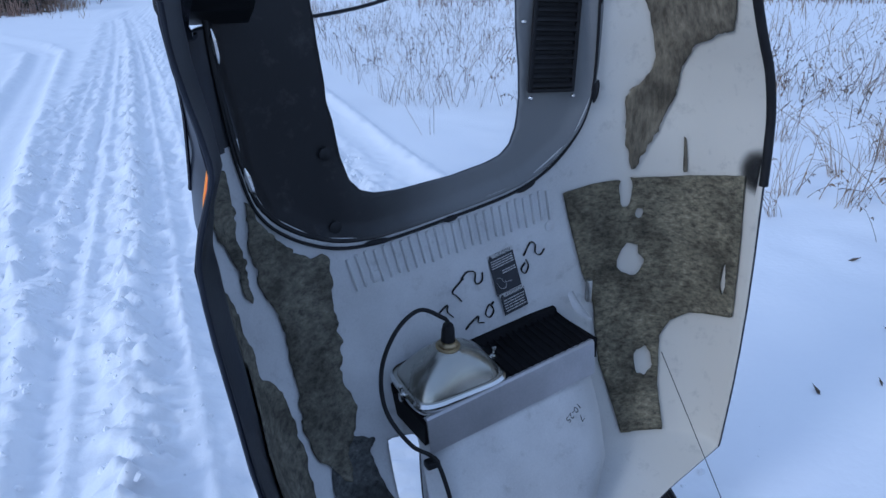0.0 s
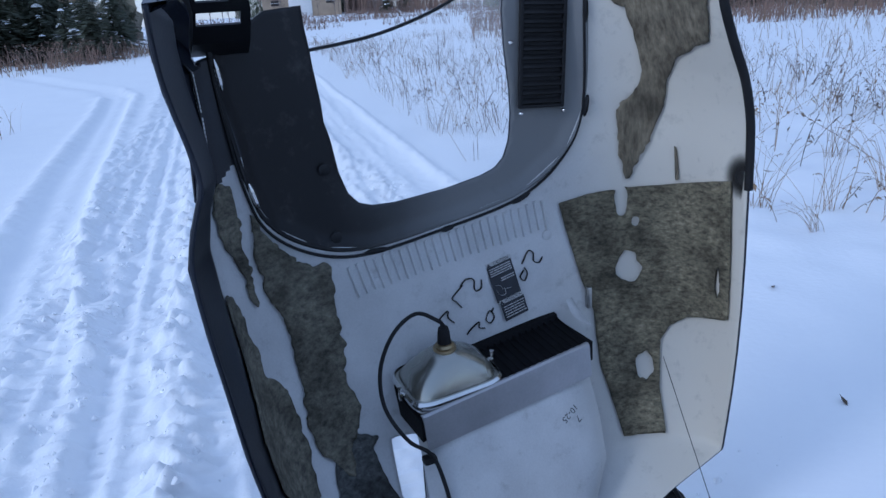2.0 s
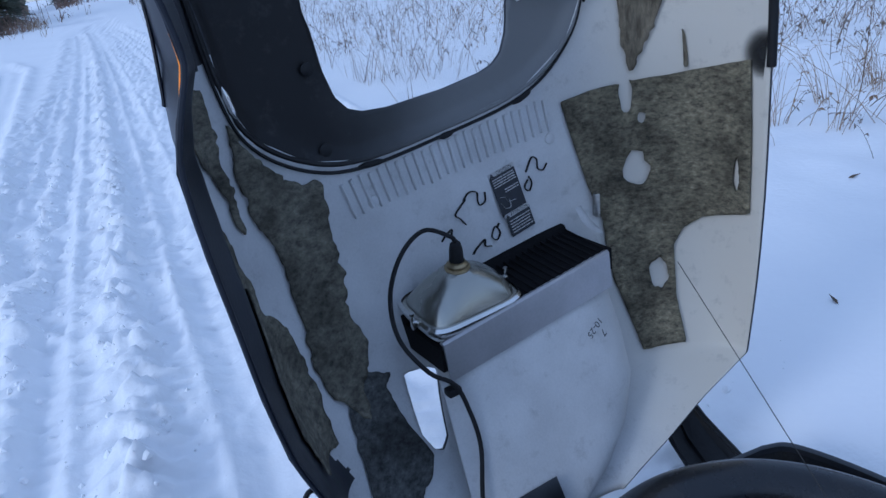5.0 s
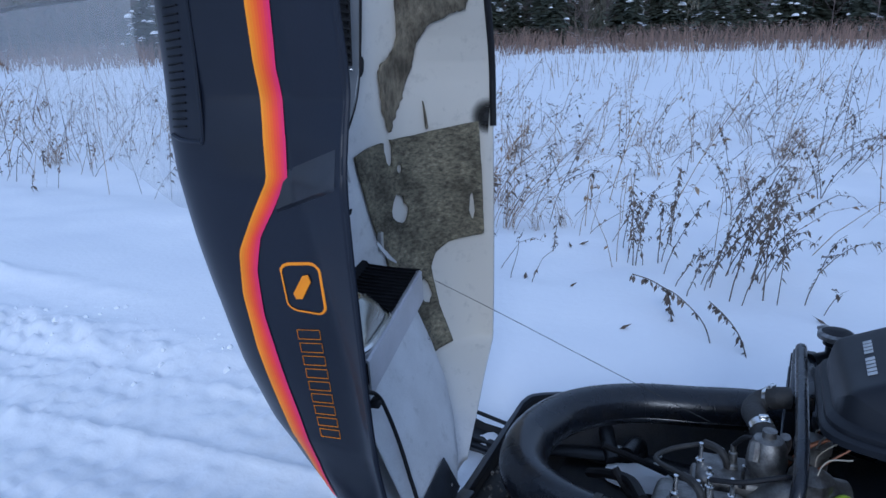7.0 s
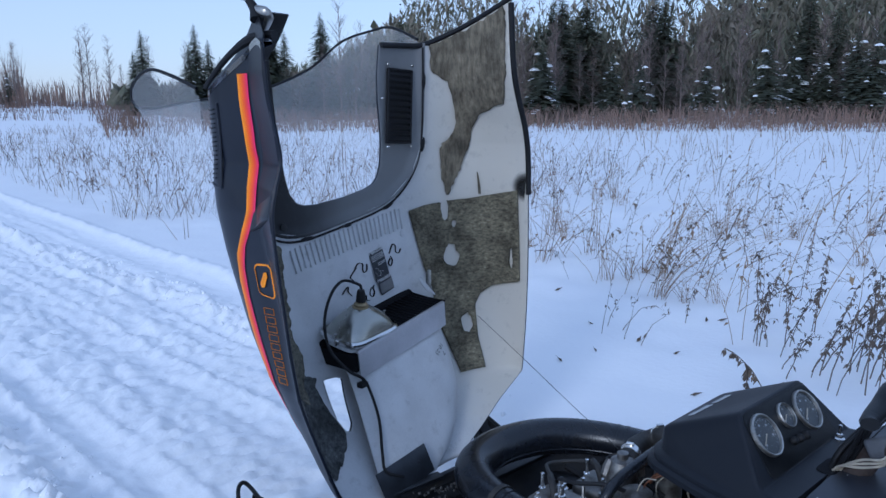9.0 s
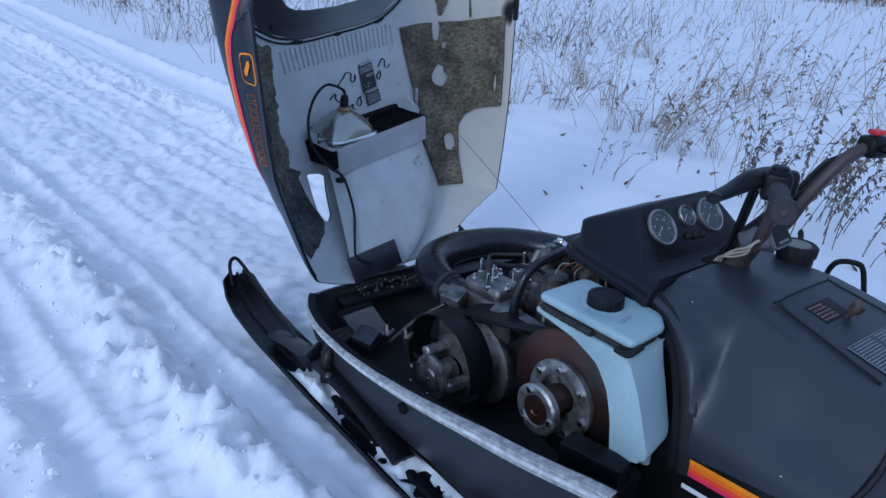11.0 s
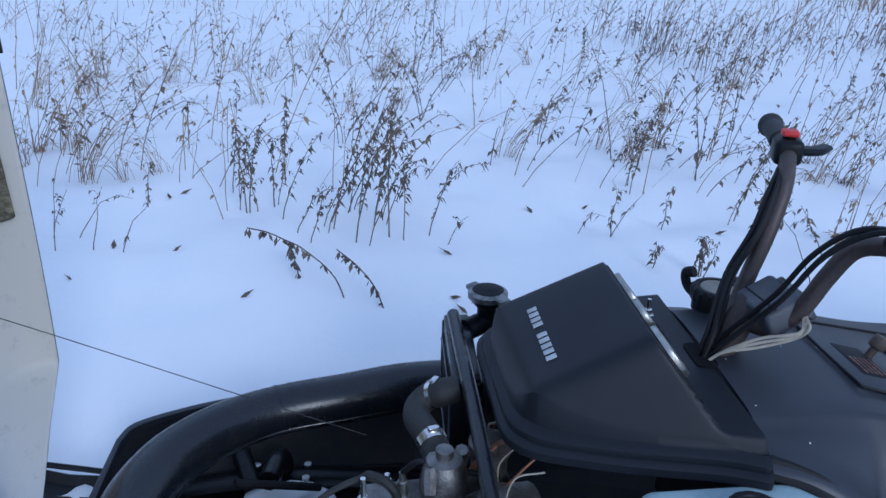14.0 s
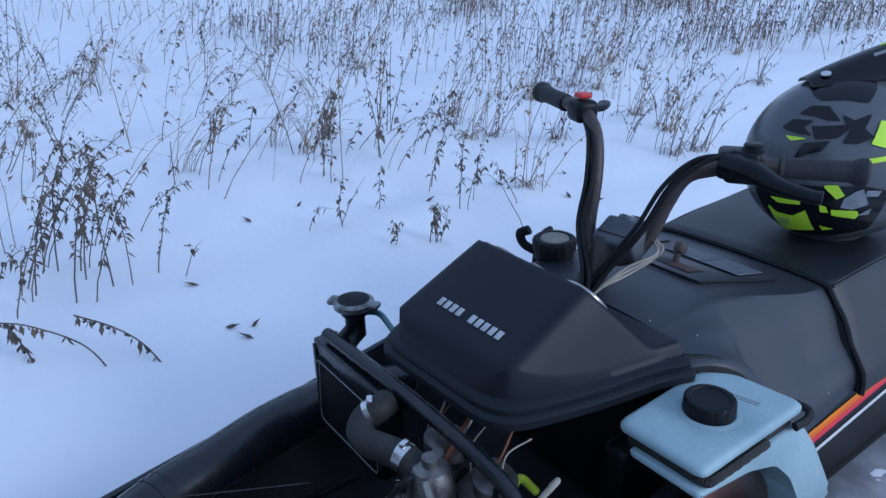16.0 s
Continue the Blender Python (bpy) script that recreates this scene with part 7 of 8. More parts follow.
PALE = (((109, -20), (108, -13), (102, -7), (99, -6), (94, -17), (102, -21)), ((97, -7), (89, -7), (90, -11), (97, -11)), ((98, -26), (91, -19), (91, -25)), ((153, -38), (142, -35), (143, -45), (156, -47)))
for polys, mt, up, lb in ((BLACK, M_helmblack, 0, "black angular graphic"), (NEON, M_neon, 1, "neon yellow graphic"), (PALE, M_labelgrey, 1, "pale grey graphic")):
    for poly in polys:
        g = helm_patch(list(poly), mt, lb)
        if up:
            for q in g.data.vertices:
                q.co += (q.co - Vector((0, 0, HC.z - 0.45))).normalized() * 0.0015
def peak_pt(u, v, off=0.0):
    """A place on the peak: u from its root to its tip, v across it."""
    y = -0.095 + 0.36 * u
    zc = 0.158 + 0.062 * min(1.0, u * 1.9) ** 0.8 + 0.03 * u
    zs = 0.15 + 0.03 * u + 0.05 * u * u
    return Vector((0.058 * v * (0.5 + 0.5 * min(1.0, u * 2.0) ** 0.7), y, zc - (zc - zs) * abs(v) ** 2.4 + off))


top = [[peak_pt(k / 14, j / 6 - 1) for j in range(13)] for k in range(15)]
peak = part("peak", loft([[HELMW @ p for p in r] + [HELMW @ (p - Vector((0, 0, 0.005))) for p in r[::-1]] for r in top]), M_helmblack, helmet, "black peak")
for (u0, u1), (v0, v1), mt, lb in (((0.36, 0.9), (-0.1, 0.3), M_neon, "neon yellow graphic"), ((0.5, 0.94), (0.4, 0.55), M_neon, "neon yellow graphic"), ((0.3, 0.42), (0.4, 0.5), M_labelgrey, "pale grey line"), ((0.4, 0.43), (0.5, 0.75), M_labelgrey, "pale grey line")):
    rows = [[HELMW @ peak_pt(u0 + (u1 - u0) * k / 6, v0 + (v1 - v0) * j / 3 * (0.3 + 0.7 * k / 6 if mt == M_neon else 1), 0.0015) for j in range(4)] + [HELMW @ peak_pt(u0 + (u1 - u0) * k / 6, v0 + (v1 - v0) * j / 3 * (0.3 + 0.7 * k / 6 if mt == M_neon else 1), 0.0002) for j in range(3, -1, -1)] for k in range(7)]
    part("peak_graphic", loft(rows), mt, peak, lb)
part("peak_screw", lathe(frame_at(HELMW @ peak_pt(0.07, 0.62, 0.001), (0, 0, 1), HELMW.to_3x3() @ Vector((0.3, -0.3, 1))), [(0.009, 0), (0.009, 0.003), (0.006, 0.005), (0, 0.005)], 14), M_bright, peak)
part("rim", tube([HELMW @ helm_pt(2 * math.pi * k / 28, radians(-71), 0.002) for k in range(29)], 0.008, 8, 2), M_rubber, helmet, "black rubber rim")


# ---- snow ----
def along_trail(x, y):
    """How far a place lies from the line that the trail follows, metres to its right."""
    return x + 0.085 * y + 0.0006 * y * abs(y)


def fork_x(y):
    """The middle of the narrow branch that leaves to the left."""
    return float(np.interp(y, (2.2, 4, 6.6, 11.5, 15.6, 17.6, 35.9, 60), (-1.42, -1.86, -2.3, -2.98, -3.6, -4.3, -13, -26)))


CLODS = ((-0.67, 0.1, 0.072), (-1.3, 0.13, 0.055), (0.68, 0.1, 0.05), (-1.03, 0.05, 0.036), (-0.16, 0.16, 0.02), (0.34, 0.05, 0.018))
RIDGES = ((-0.48, 0.02, 0.024), (-0.86, 0.024, 0.024), (-0.3, 0.018, 0.014), (0.2, 0.02, 0.016), (-1.16, 0.022, 0.017), (0.5, 0.02, 0.014), (-0.58, 0.03, -0.016), (-0.95, 0.03, -0.018), (-0.39, 0.035, -0.012), (0.08, 0.04, -0.012), (-1.22, 0.03, -0.012))


def clod(x, y, f):
    d = noise.voronoi((x * f + 0.8 * noise.noise((x * 5, y * 5, 1)), y * f + 0.8 * noise.noise((x * 5, y * 5, 2)), 0.3))[0]
    return max(0.0, 0.75 - d[0]) * 1.4


def ground_z(x, y):
    z = 0.03 * noise.noise((x * 0.35, y * 0.35, 0)) + 0.014 * noise.noise((x * 1.1, y * 1.1, 3))
    w = along_trail(x, y)
    if 0.7 < x < 14 and abs(y) < 14:
        z += min(1.0, (x - 0.7) / 0.8) * (0.03 * noise.noise((x * 1.9, y * 1.3, 7)) + 0.014 * noise.noise((x * 4.2, y * 3.4, 8)))
    z += 0.04 / (1 + math.exp(-max(-50, min(50, (w - 0.8) * 8))))
    d = math.hypot(x, y)
    if d > 30:
        b = math.degrees(math.atan2(x, y))
        on = min(1.0, max(0.0, (b + 12) / 6)) * min(1.0, max(0.0, (25 - b) / 7))
        z += 0.006 * (d - 30) + 0.022 * (min(d, 110) - 30) * on
    if -12 < y < 60 and -25 < x < 6:
        m = 1 / (1 + math.exp(max(-50, min(50, (abs(w + 0.33) - 1.02) * 22))))
        if m > 0.004 or abs(w + 0.33) < 1.3:
            rough = 0.15 + 0.85 * min(1.0, max(0.0, (y - 1.2) / 1.8))
            g = -0.03 * m + 0.007 * m * math.sin(y * 95 + 5 * noise.noise((x * 3, y * 2, 0))) * (0.5 + noise.noise((w * 5, y * 0.8, 2)))
            g += m * 0.008 * noise.noise((w * 9, y * 0.7, 4)) + m * (0.006 + 0.008 * rough) * noise.noise((x * 17, y * 15, 5)) + m * (0.004 + 0.005 * rough) * noise.noise((x * 37, y * 35, 6))
            g += m * rough * (0.04 * abs(noise.noise((x * 6.5, y * 5.5, 11))) + 0.024 * abs(noise.noise((x * 15, y * 13, 12))) - 0.014)
            wob = 0.03 * noise.noise((0, y * 0.8, 9))
            for c, sg, amp in RIDGES:
                g += 1.4 * amp * math.exp(-((w - c - wob) / sg) ** 2) * (0.7 + 0.5 * noise.noise((c * 9, y * 1.5, 0)))
            for c, sg, amp in CLODS:
                q = math.exp(-((w - c - 1.6 * wob + 0.04 * noise.noise((0, y * 3, c))) / sg) ** 2)
                if c > 0.3:
                    q *= min(1.0, max(0.0, (y - 1.8) / 1.2))
                if q > 0.02:
                    g += (1.25 if y < 1.2 else 0.9) * amp * q * (0.35 + 0.85 * clod(x, y, 10) + 0.6 * clod(x + 3, y, 20) + 0.5 * noise.noise((x * 4, y * 4, c)) + 0.45 * noise.noise((x * 21, y * 19, c)) + 0.15 * noise.noise((x * 44, y * 40, c)))
            z += g
        q = x - 0.55 + 0.031 * y
        if y > 2.6 and abs(q) < 0.6:
            on = min(1.0, (y - 2.6) / 1.5)
            m = on / (1 + math.exp(max(-50, min(50, (abs(q) - 0.24) * 40))))
            z += m * (-0.03 + 0.012 * noise.noise((q * 9, y * 0.9, 4)) + 0.012 * noise.noise((x * 15, y * 13, 5)))
            for c, a in ((-0.3, 0.022), (0.3, 0.03), (0.0, 0.02), (-0.12, 0.012)):
                z += a * on * math.exp(-((q - c) / 0.055) ** 2) * (0.5 + clod(x, y, 9))
        q = x - fork_x(y)
        if y > 2.2 and abs(q) < 1.6:
            wide = 0.2 + 0.012 * max(0.0, y - 12)
            on = min(1.0, (y - 2.2) / 1.5)
            z -= on * 0.05 / (1 + math.exp(max(-50, min(50, (abs(q) - wide) * 30))))
            for c, a in ((-1.35, 0.045), (1.35, 0.06), (0.1, 0.02)):
                z += a * on * math.exp(-((q - c * wide) / (0.05 + 0.003 * y)) ** 2) * (0.5 + clod(x, y, 8))
    if -0.34 < x < 0.46 and -1.35 < y < 0.95:
        z = min(z, -0.035)
    return z


def axis(parts):
    out = []
    for a, b, step in parts:
        n = max(1, round((b - a) / step))
        out += [a + (b - a) * k / n for k in range(n)]
    return out + [parts[-1][1]]


gx = axis(((-600, -150, 75), (-150, -40, 11), (-40, -12, 1.5), (-12, -4, 0.2), (-4, -2.2, 0.05), (-2.2, 1.0, 0.018), (1.0, 2.6, 0.05), (2.6, 5, 0.09), (5, 12, 0.35), (12, 40, 2), (40, 150, 11), (150, 600, 75)))
gy = axis(((-600, -150, 75), (-150, -30, 12), (-30, -8, 1.5), (-8, -5, 0.2), (-5, -2, 0.1), (-2, 0, 0.05), (0, 3.6, 0.018), (3.6, 6, 0.035), (6, 10, 0.07), (10, 16, 0.12), (16, 30, 0.3), (30, 60, 1.2), (60, 150, 9), (150, 600, 75)))
verts = [(x, y, ground_z(x, y)) for y in gy for x in gx]
nx = len(gx)
faces = [(j * nx + i, j * nx + i + 1, (j + 1) * nx + i + 1, (j + 1) * nx + i) for j in range(len(gy) - 1) for i in range(nx - 1)]
ground = tagged(mesh("ground", verts, faces, M_snow), "rutted and untouched snow", "snow", kind="structure")

# loose lumps thrown up beside the tracks
cr = random.Random(14)
v, f = [], []
for n in range(2600):
    c, sg, amp = cr.choice(CLODS[:4])
    y = 0.2 + 6 * cr.random() ** 1.4
    x = c + cr.gauss(0, sg * 1.1) - 0.085 * y - 0.0006 * y * y
    if -0.62 < x and y < 1.3:
        continue
    r = 0.003 + 0.013 * cr.random() ** 3.5
    z = ground_z(x, y)
    k = len(v)
    top = [(math.cos(a), math.sin(a)) for a in (0.3, 1.4, 2.4, 3.5, 4.5, 5.6)]
    v += [(x + r * p * cr.uniform(0.5, 1.5), y + r * q * cr.uniform(0.5, 1.5), z - r * 0.4) for p, q in top]
    v += [(x + r * 0.75 * p * cr.uniform(0.6, 1.1), y + r * 0.75 * q * cr.uniform(0.6, 1.1), z + r * cr.uniform(0.1, 0.6)) for p, q in top]
    v.append((x, y, z + r * cr.uniform(0.6, 1.0)))
    f += [(k + i, k + (i + 1) % 6, k + 6 + (i + 1) % 6, k + 6 + i) for i in range(6)] + [(k + 6 + i, k + 6 + (i + 1) % 6, k + 12) for i in range(6)]
tagged(mesh("snow_lumps", v, f, M_snow, None, "", False), "loose lumps of snow along the ruts", "snow", kind="stuff")


# ---- weeds ----
def weed_stem(bm, base, h, lean, az, rnd, r=0.0026, leaves=10, curl=0.0, branch=3):
    """A dry stem with drooping withered leaves and a ragged head, added to bm."""
    d = Vector((math.cos(az), math.sin(az), 0))
    pts = []
    for k in range(6):
        f = k / 5
        pts.append(base + d * (lean * f ** 1.4 * h) + Vector((0, 0, h * f - curl * h * max(0, f - 0.55) ** 2 * 4)) + Vector((rnd.uniform(-1, 1), rnd.uniform(-1, 1), 0)) * 0.012 * f)
    add_tube(bm, pts, [r, r * 0.95, r * 0.85, r * 0.7, r * 0.5, r * 0.35], 4, 1)

    def leaf(p, l):
        a = rnd.uniform(0, 6.28)
        o = Vector((math.cos(a), math.sin(a), rnd.uniform(-1.1, 0.3))).normalized()
        w = o.cross(Vector((0, 0, 1))).normalized() * l * rnd.uniform(0.12, 0.28)
        q = p + o * l * 0.55 + Vector((0, 0, -0.1 * l))
        e = p + o * l * 0.8 + Vector((rnd.uniform(-0.3, 0.3), rnd.uniform(-0.3, 0.3), -0.55)) * l
        v = [bm.verts.new(x) for x in (p, q - w, e, q + w, q + Vector((0, 0, 0.25 * l)))]
        bm.faces.new((v[0], v[1], v[4]))
        bm.faces.new((v[1], v[2], v[4]))
        bm.faces.new((v[2], v[3], v[4]))
        bm.faces.new((v[3], v[0], v[4]))

    for k in range(leaves):
        f = rnd.uniform(0.3, 1.0)
        i = min(4, int(f * 5))
        leaf(pts[i].lerp(pts[i + 1], f * 5 - i), rnd.uniform(0.012, 0.034))
    for k in range(branch):
        f = rnd.uniform(0.45, 0.95)
        i = min(4, int(f * 5))
        p = pts[i].lerp(pts[i + 1], f * 5 - i)
        a = rnd.uniform(0, 6.28)
        e = p + Vector((math.cos(a), math.sin(a), rnd.uniform(0.3, 1.4))) * rnd.uniform(0.03, 0.12) * h * 1.5
        add_tube(bm, [p, p.lerp(e, 0.5) + Vector((0, 0, 0.008)), e], r * 0.4, 3, 1)
        for q in range(2):
            leaf(p.lerp(e, rnd.uniform(0.5, 1)), rnd.uniform(0.01, 0.025))


wr = random.Random(21)
protos = []
for k in range(9):
    bm = bmesh.new()
    h = (0.5, 0.62, 0.42, 0.7, 0.55, 0.35, 0.48, 0.6, 0.3)[k]
    lean = (0.15, 0.3, 0.6, 0.1, 0.45, 0.8, 0.25, 0.2, 0.9)[k]
    for s in range((2, 1, 2, 1, 3, 1, 1, 2, 1)[k]):
        weed_stem(bm, Vector((wr.uniform(-0.02, 0.02), wr.uniform(-0.02, 0.02), -0.03)), h * wr.uniform(0.75, 1.1), lean * wr.uniform(0.5, 1.4), wr.uniform(0, 6.28), wr, 0.0028, (20, 10, 16, 4, 22, 9, 24, 6, 12)[k], (0, 0.1, 0.5, 0, 0.2, 0.9, 0.1, 0, 0.8)[k], (4, 2, 4, 3, 6, 2, 5, 3, 2)[k])
    t = thing("weed", ("leafy brown withered weed in the snow", "thin dry stalk in the snow", "bent withered weed in the snow", "tall bare dry stalk in the snow", "clump of withered weeds in the snow", "arched dry stalk in the snow", "dense leafy withered weed", "pair of thin dry stalks", "fallen dry stem on the snow")[k], "weed", "dry weeds in the field")
    part("stem", bm, M_weed if k not in (3, 7) else M_straw, t, "", False)
    protos.append(t)
# the nearest weeds: place, height, lean as a share of it, and which way it leans
LEAFY = ((1.94, 1.06, 0.38, 0.03, 102), (1.94, 1.05, 0.42, 0.15, -78), (2.0, 0.96, 0.34, 0.01, -80), (2.31, 0.96, 0.47, 0.06, -81), (1.59, 0.62, 0.52, 0.27, -87), (1.63, 0.5, 0.55, 0.01, -90), (1.89, 0.67, 0.44, 0.56, -86), (1.8, 0.73, 0.49, 0.74, -85), (1.75, 0.56, 0.45, 0.22, -88), (2.24, -0.56, 0.36, 0.03, -109), (2.5, -0.68, 0.41, 0.21, -110), (1.84, -0.87, 0.43, 0.29, -117), (2.24, -1.11, 0.38, 0.42, -118), (1.28, -0.5, 0.15, 0.02, -116), (1.29, -0.48, 0.17, 0.12, -124), (1.5, -0.77, 0.32, 0.06, -127), (1.88, 0.62, 0.49, 0.2, -95), (1.74, 0.71, 0.49, 0.31, -93), (1.84, 0.56, 0.4, 0.35, -97))
SPARSE = ((1.83, 0.91, 0.35, 0.43, -81), (1.69, 0.84, 0.23, 0.56, -82), (1.6, 0.78, 0.22, 0.33, -83), (1.65, 0.36, 0.33, 0.31, -93), (2.04, 0.32, 0.21, 0.91, -93), (2.0, 1.46, 0.23, 0.18, -71), (2.65, -0.11, 0.44, 0.57, -100), (2.48, -0.14, 0.27, 0.6, -101), (1.6, -0.3, 0.2, 0.0, -108), (1.33, -0.36, 0.1, 0.16, -112), (1.72, -0.53, 0.19, 0.13, -112), (2.24, -0.43, 0.23, 0.43, -107), (2.51, -0.98, 0.31, 0.4, -114), (1.57, -0.89, 0.2, 0.14, -120), (1.41, -1.0, 0.21, 0.5, 56), (2.01, 0.48, 0.24, 0.57, -90))
SPARSE_FAR = ((2.14, -0.54, 0.38, 0.09, -117), (2.11, -0.86, 0.29, 0.83, -122), (2.17, 1.16, 0.3, 0.1, -62), (2.35, 1.11, 0.22, 0.11, 116), (2.95, 1.3, 0.37, 0.1, -65), (4.6, 1.52, 0.51, 0.22, -69))
BARE = ((2.16, 0.74, 0.43, 0.05, -85), (1.96, 1.14, 0.52, 0.03, -77), (1.87, 1.13, 0.36, 0.37, 104), (2.31, 1.42, 0.46, 0.23, -73), (2.62, 1.95, 0.53, 1.24, -67), (2.65, 1.82, 0.41, 0.96, -69), (2.97, 1.98, 0.58, 0.73, -68), (2.48, 1.98, 0.46, 0.76, -65), (1.65, 1.6, 0.22, 0.84, -65), (1.65, 1.68, 0.18, 0.36, -64), (2.23, 1.99, 0.59, 0.49, -63), (2.14, -0.83, 0.36, 0.64, -114), (2.4, 1.41, 0.28, 1.76, -74), (2.48, 1.88, 0.36, 0.86, -67))
BARE_FAR = ((1.19, -0.84, 0.3, 0.56, 47), (1.67, -0.19, 0.14, 0.54, -114), (1.62, -0.3, 0.2, 0.49, -117), (1.37, -0.38, 0.07, 0.13, -121), (1.57, 0.3, 0.13, 0.49, -104), (1.54, -1.16, 0.5, 0.02, -133), (2.37, -1.62, 0.52, 0.06, -129), (1.53, 1.62, 0.25, 0.18, -50), (1.54, 1.5, 0.22, 0.26, -52), (1.52, 1.4, 0.19, 0.57, -53), (2.51, 3.14, 0.16, 1.17, -44), (2.31, 2.45, 0.26, 0.5, 132), (3.4, 2.64, 0.43, 0.44, -54), (2.32, 2.26, 0.31, 0.35, -50))


def near_weed(x, y, h, lean, az, leaves, branch, mat, label, r=0.0026):
    o = Vector((x, y, ground_z(x, y)))
    t = thing("weed", label, "weed", "dry weeds in the field", at=o)
    bm = bmesh.new()
    weed_stem(bm, Vector((0, 0, -0.03)), h + 0.03, lean, radians(az), wr, r, leaves, wr.uniform(0, 0.25) if lean < 0.5 else wr.uniform(0.1, 0.5), branch)
    part("stem", bm, mat, t, "", False)


for x, y, h, lean, az in LEAFY:
    near_weed(x, y, h, lean, az, round(h * 78), 4, M_weed, "upright withered weed hung with curled brown leaves")
    near_weed(x + wr.uniform(-0.05, 0.05), y + wr.uniform(-0.05, 0.05), h * wr.uniform(0.6, 0.9), lean + wr.uniform(0, 0.25), az + wr.uniform(-40, 40), round(h * 36), 2, M_weed, "slim withered weed hung with curled leaves", 0.002)
for x, y, h, lean, az in SPARSE + SPARSE_FAR:
    near_weed(x, y, h, lean, az, round(h * 60), 3, M_weed, "thin leaning weed with a few withered leaves", 0.0022)
for x, y, h, lean, az in BARE + BARE_FAR:
    near_weed(x, y, h, lean, az, 2, 2, M_straw if h > 0.3 else M_weed, "thin bare dry stalk leaning over the snow", 0.0018)
    if h > 0.4:
        near_weed(x + 0.06, y - 0.04, h * 0.85, lean * 1.2, az + 8, 1, 2, M_straw, "thin bare dry stalk leaning over the snow", 0.0016)
for line in (((1.1, 0.609, 0.0), (1.19, 0.66, 0.1), (1.29, 0.76, 0.15), (1.36, 0.83, 0.155), (1.4, 0.89, 0.165), (1.45, 0.96, 0.16)), ((1.248, 0.762, 0.0), (1.3, 0.79, 0.1), (1.33, 0.81, 0.145)), ((1.025, 0.491, 0.0), (1.12, 0.535, 0.09), (1.2, 0.59, 0.13), (1.3, 0.66, 0.145))):
    o = Vector((line[0][0], line[0][1], ground_z(line[0][0], line[0][1])))
    t = thing("weed", "arched dry stem with hanging seed heads", "weed", "dry weeds in the field", at=o)
    pts = [Vector(p) - o for p in line]
    bm = tube(pts, 0.0022, 5, 6)
    path = spline(pts, 10)
    for k in range(30):
        p = path[wr.randint(len(path) // 4, len(path) - 1)]
        l = wr.uniform(0.012, 0.032)
        a = wr.uniform(0, 6.28)
        d = Vector((math.cos(a) * 0.6, math.sin(a) * 0.6, -1)) * l
        q = Vector((-d.y, d.x, 0)) * 0.5 + Vector((0.002, 0.002, 0))
        vs = [bm.verts.new(z) for z in (p, p + d * 0.5 + q, p + d, p + d * 0.5 - q)]
        bm.faces.new(vs)
    part("stem", bm, M_weed, t, "", False)
for n in range(84):
    for tries in range(20):
        x, y = 1.45 + 4.5 * wr.random() ** 1.3, wr.uniform(-3.0, 5.5)
        if noise.noise((x * 0.9, y * 0.9, 4)) > 0.1 and x > (2.5 if -1.2 < y < 2.2 else 1.7 if y < 2.2 else 2.1) + 0.25 * noise.noise((0, y, 0)):
            break
    k = wr.choice((0, 1, 2, 2, 3, 4, 5, 5, 6, 7, 8, 8) if y < 1.8 else (1, 3, 5, 5, 7, 8, 8))
    copy_thing(protos[k], Matrix.Translation((x, y, ground_z(x, y))) @ Matrix.Rotation(radians(wr.uniform(0, 38)), 4, (0.96, -0.28, 0)) @ pose(0, 0, 0, 0, 0, wr.uniform(0, 360)) @ Matrix.Scale(wr.uniform(0.6, 1.15), 4))
tufts = []
for k in range(3):
    bm = bmesh.new()
    az = wr.uniform(0, 6.28)
    for s in range(15):
        h = wr.uniform(0.16, 0.46)
        a = az + wr.gauss(0, 0.7)
        d = Vector((math.cos(a), math.sin(a), 0))
        lean, droop = wr.uniform(0.2, 1.1), wr.uniform(0.0, 0.7)
        o = Vector((wr.gauss(0, 0.035), wr.gauss(0, 0.035), -0.02))
        pts = [o + d * (lean * f ** 1.5 * h) + Vector((0, 0, h * f - droop * h * max(0, f - 0.45) ** 2 * 2.2)) for f in (0, 0.25, 0.5, 0.75, 1)]
        add_tube(bm, pts, [0.0016, 0.0015, 0.0013, 0.001, 0.0006], 3, 1)
        if s % 3 == 0:
            for q in range(5):
                p = pts[4].lerp(pts[3], q / 5)
                e = p + Vector((wr.uniform(-1, 1), wr.uniform(-1, 1), wr.uniform(-0.6, 0.6))) * 0.022
                add_tube(bm, [p, e], 0.0016, 3, 1)
    t = thing("grass_tuft", ("leaning tuft of pale dry grass", "bent tuft of straw-coloured grass", "thin tuft of dry grass with seed heads")[k], "grass", "dry grass tufts in the field")
    part("tuft", bm, M_straw, t, "", False)
    tufts.append(t)
for n in range(46):
    for tries in range(20):
        x, y = 2.1 + 4.0 * wr.random() ** 1.2, wr.uniform(-1.5, 6.5)
        if noise.noise((x * 0.8, y * 0.8, 14)) > 0.08:
            break
    copy_thing(tufts[n % 3], Matrix.Translation((x, y, ground_z(x, y))) @ pose(0, 0, 0, 0, 0, wr.uniform(0, 360)) @ Matrix.Scale(wr.uniform(0.7, 1.2), 4))
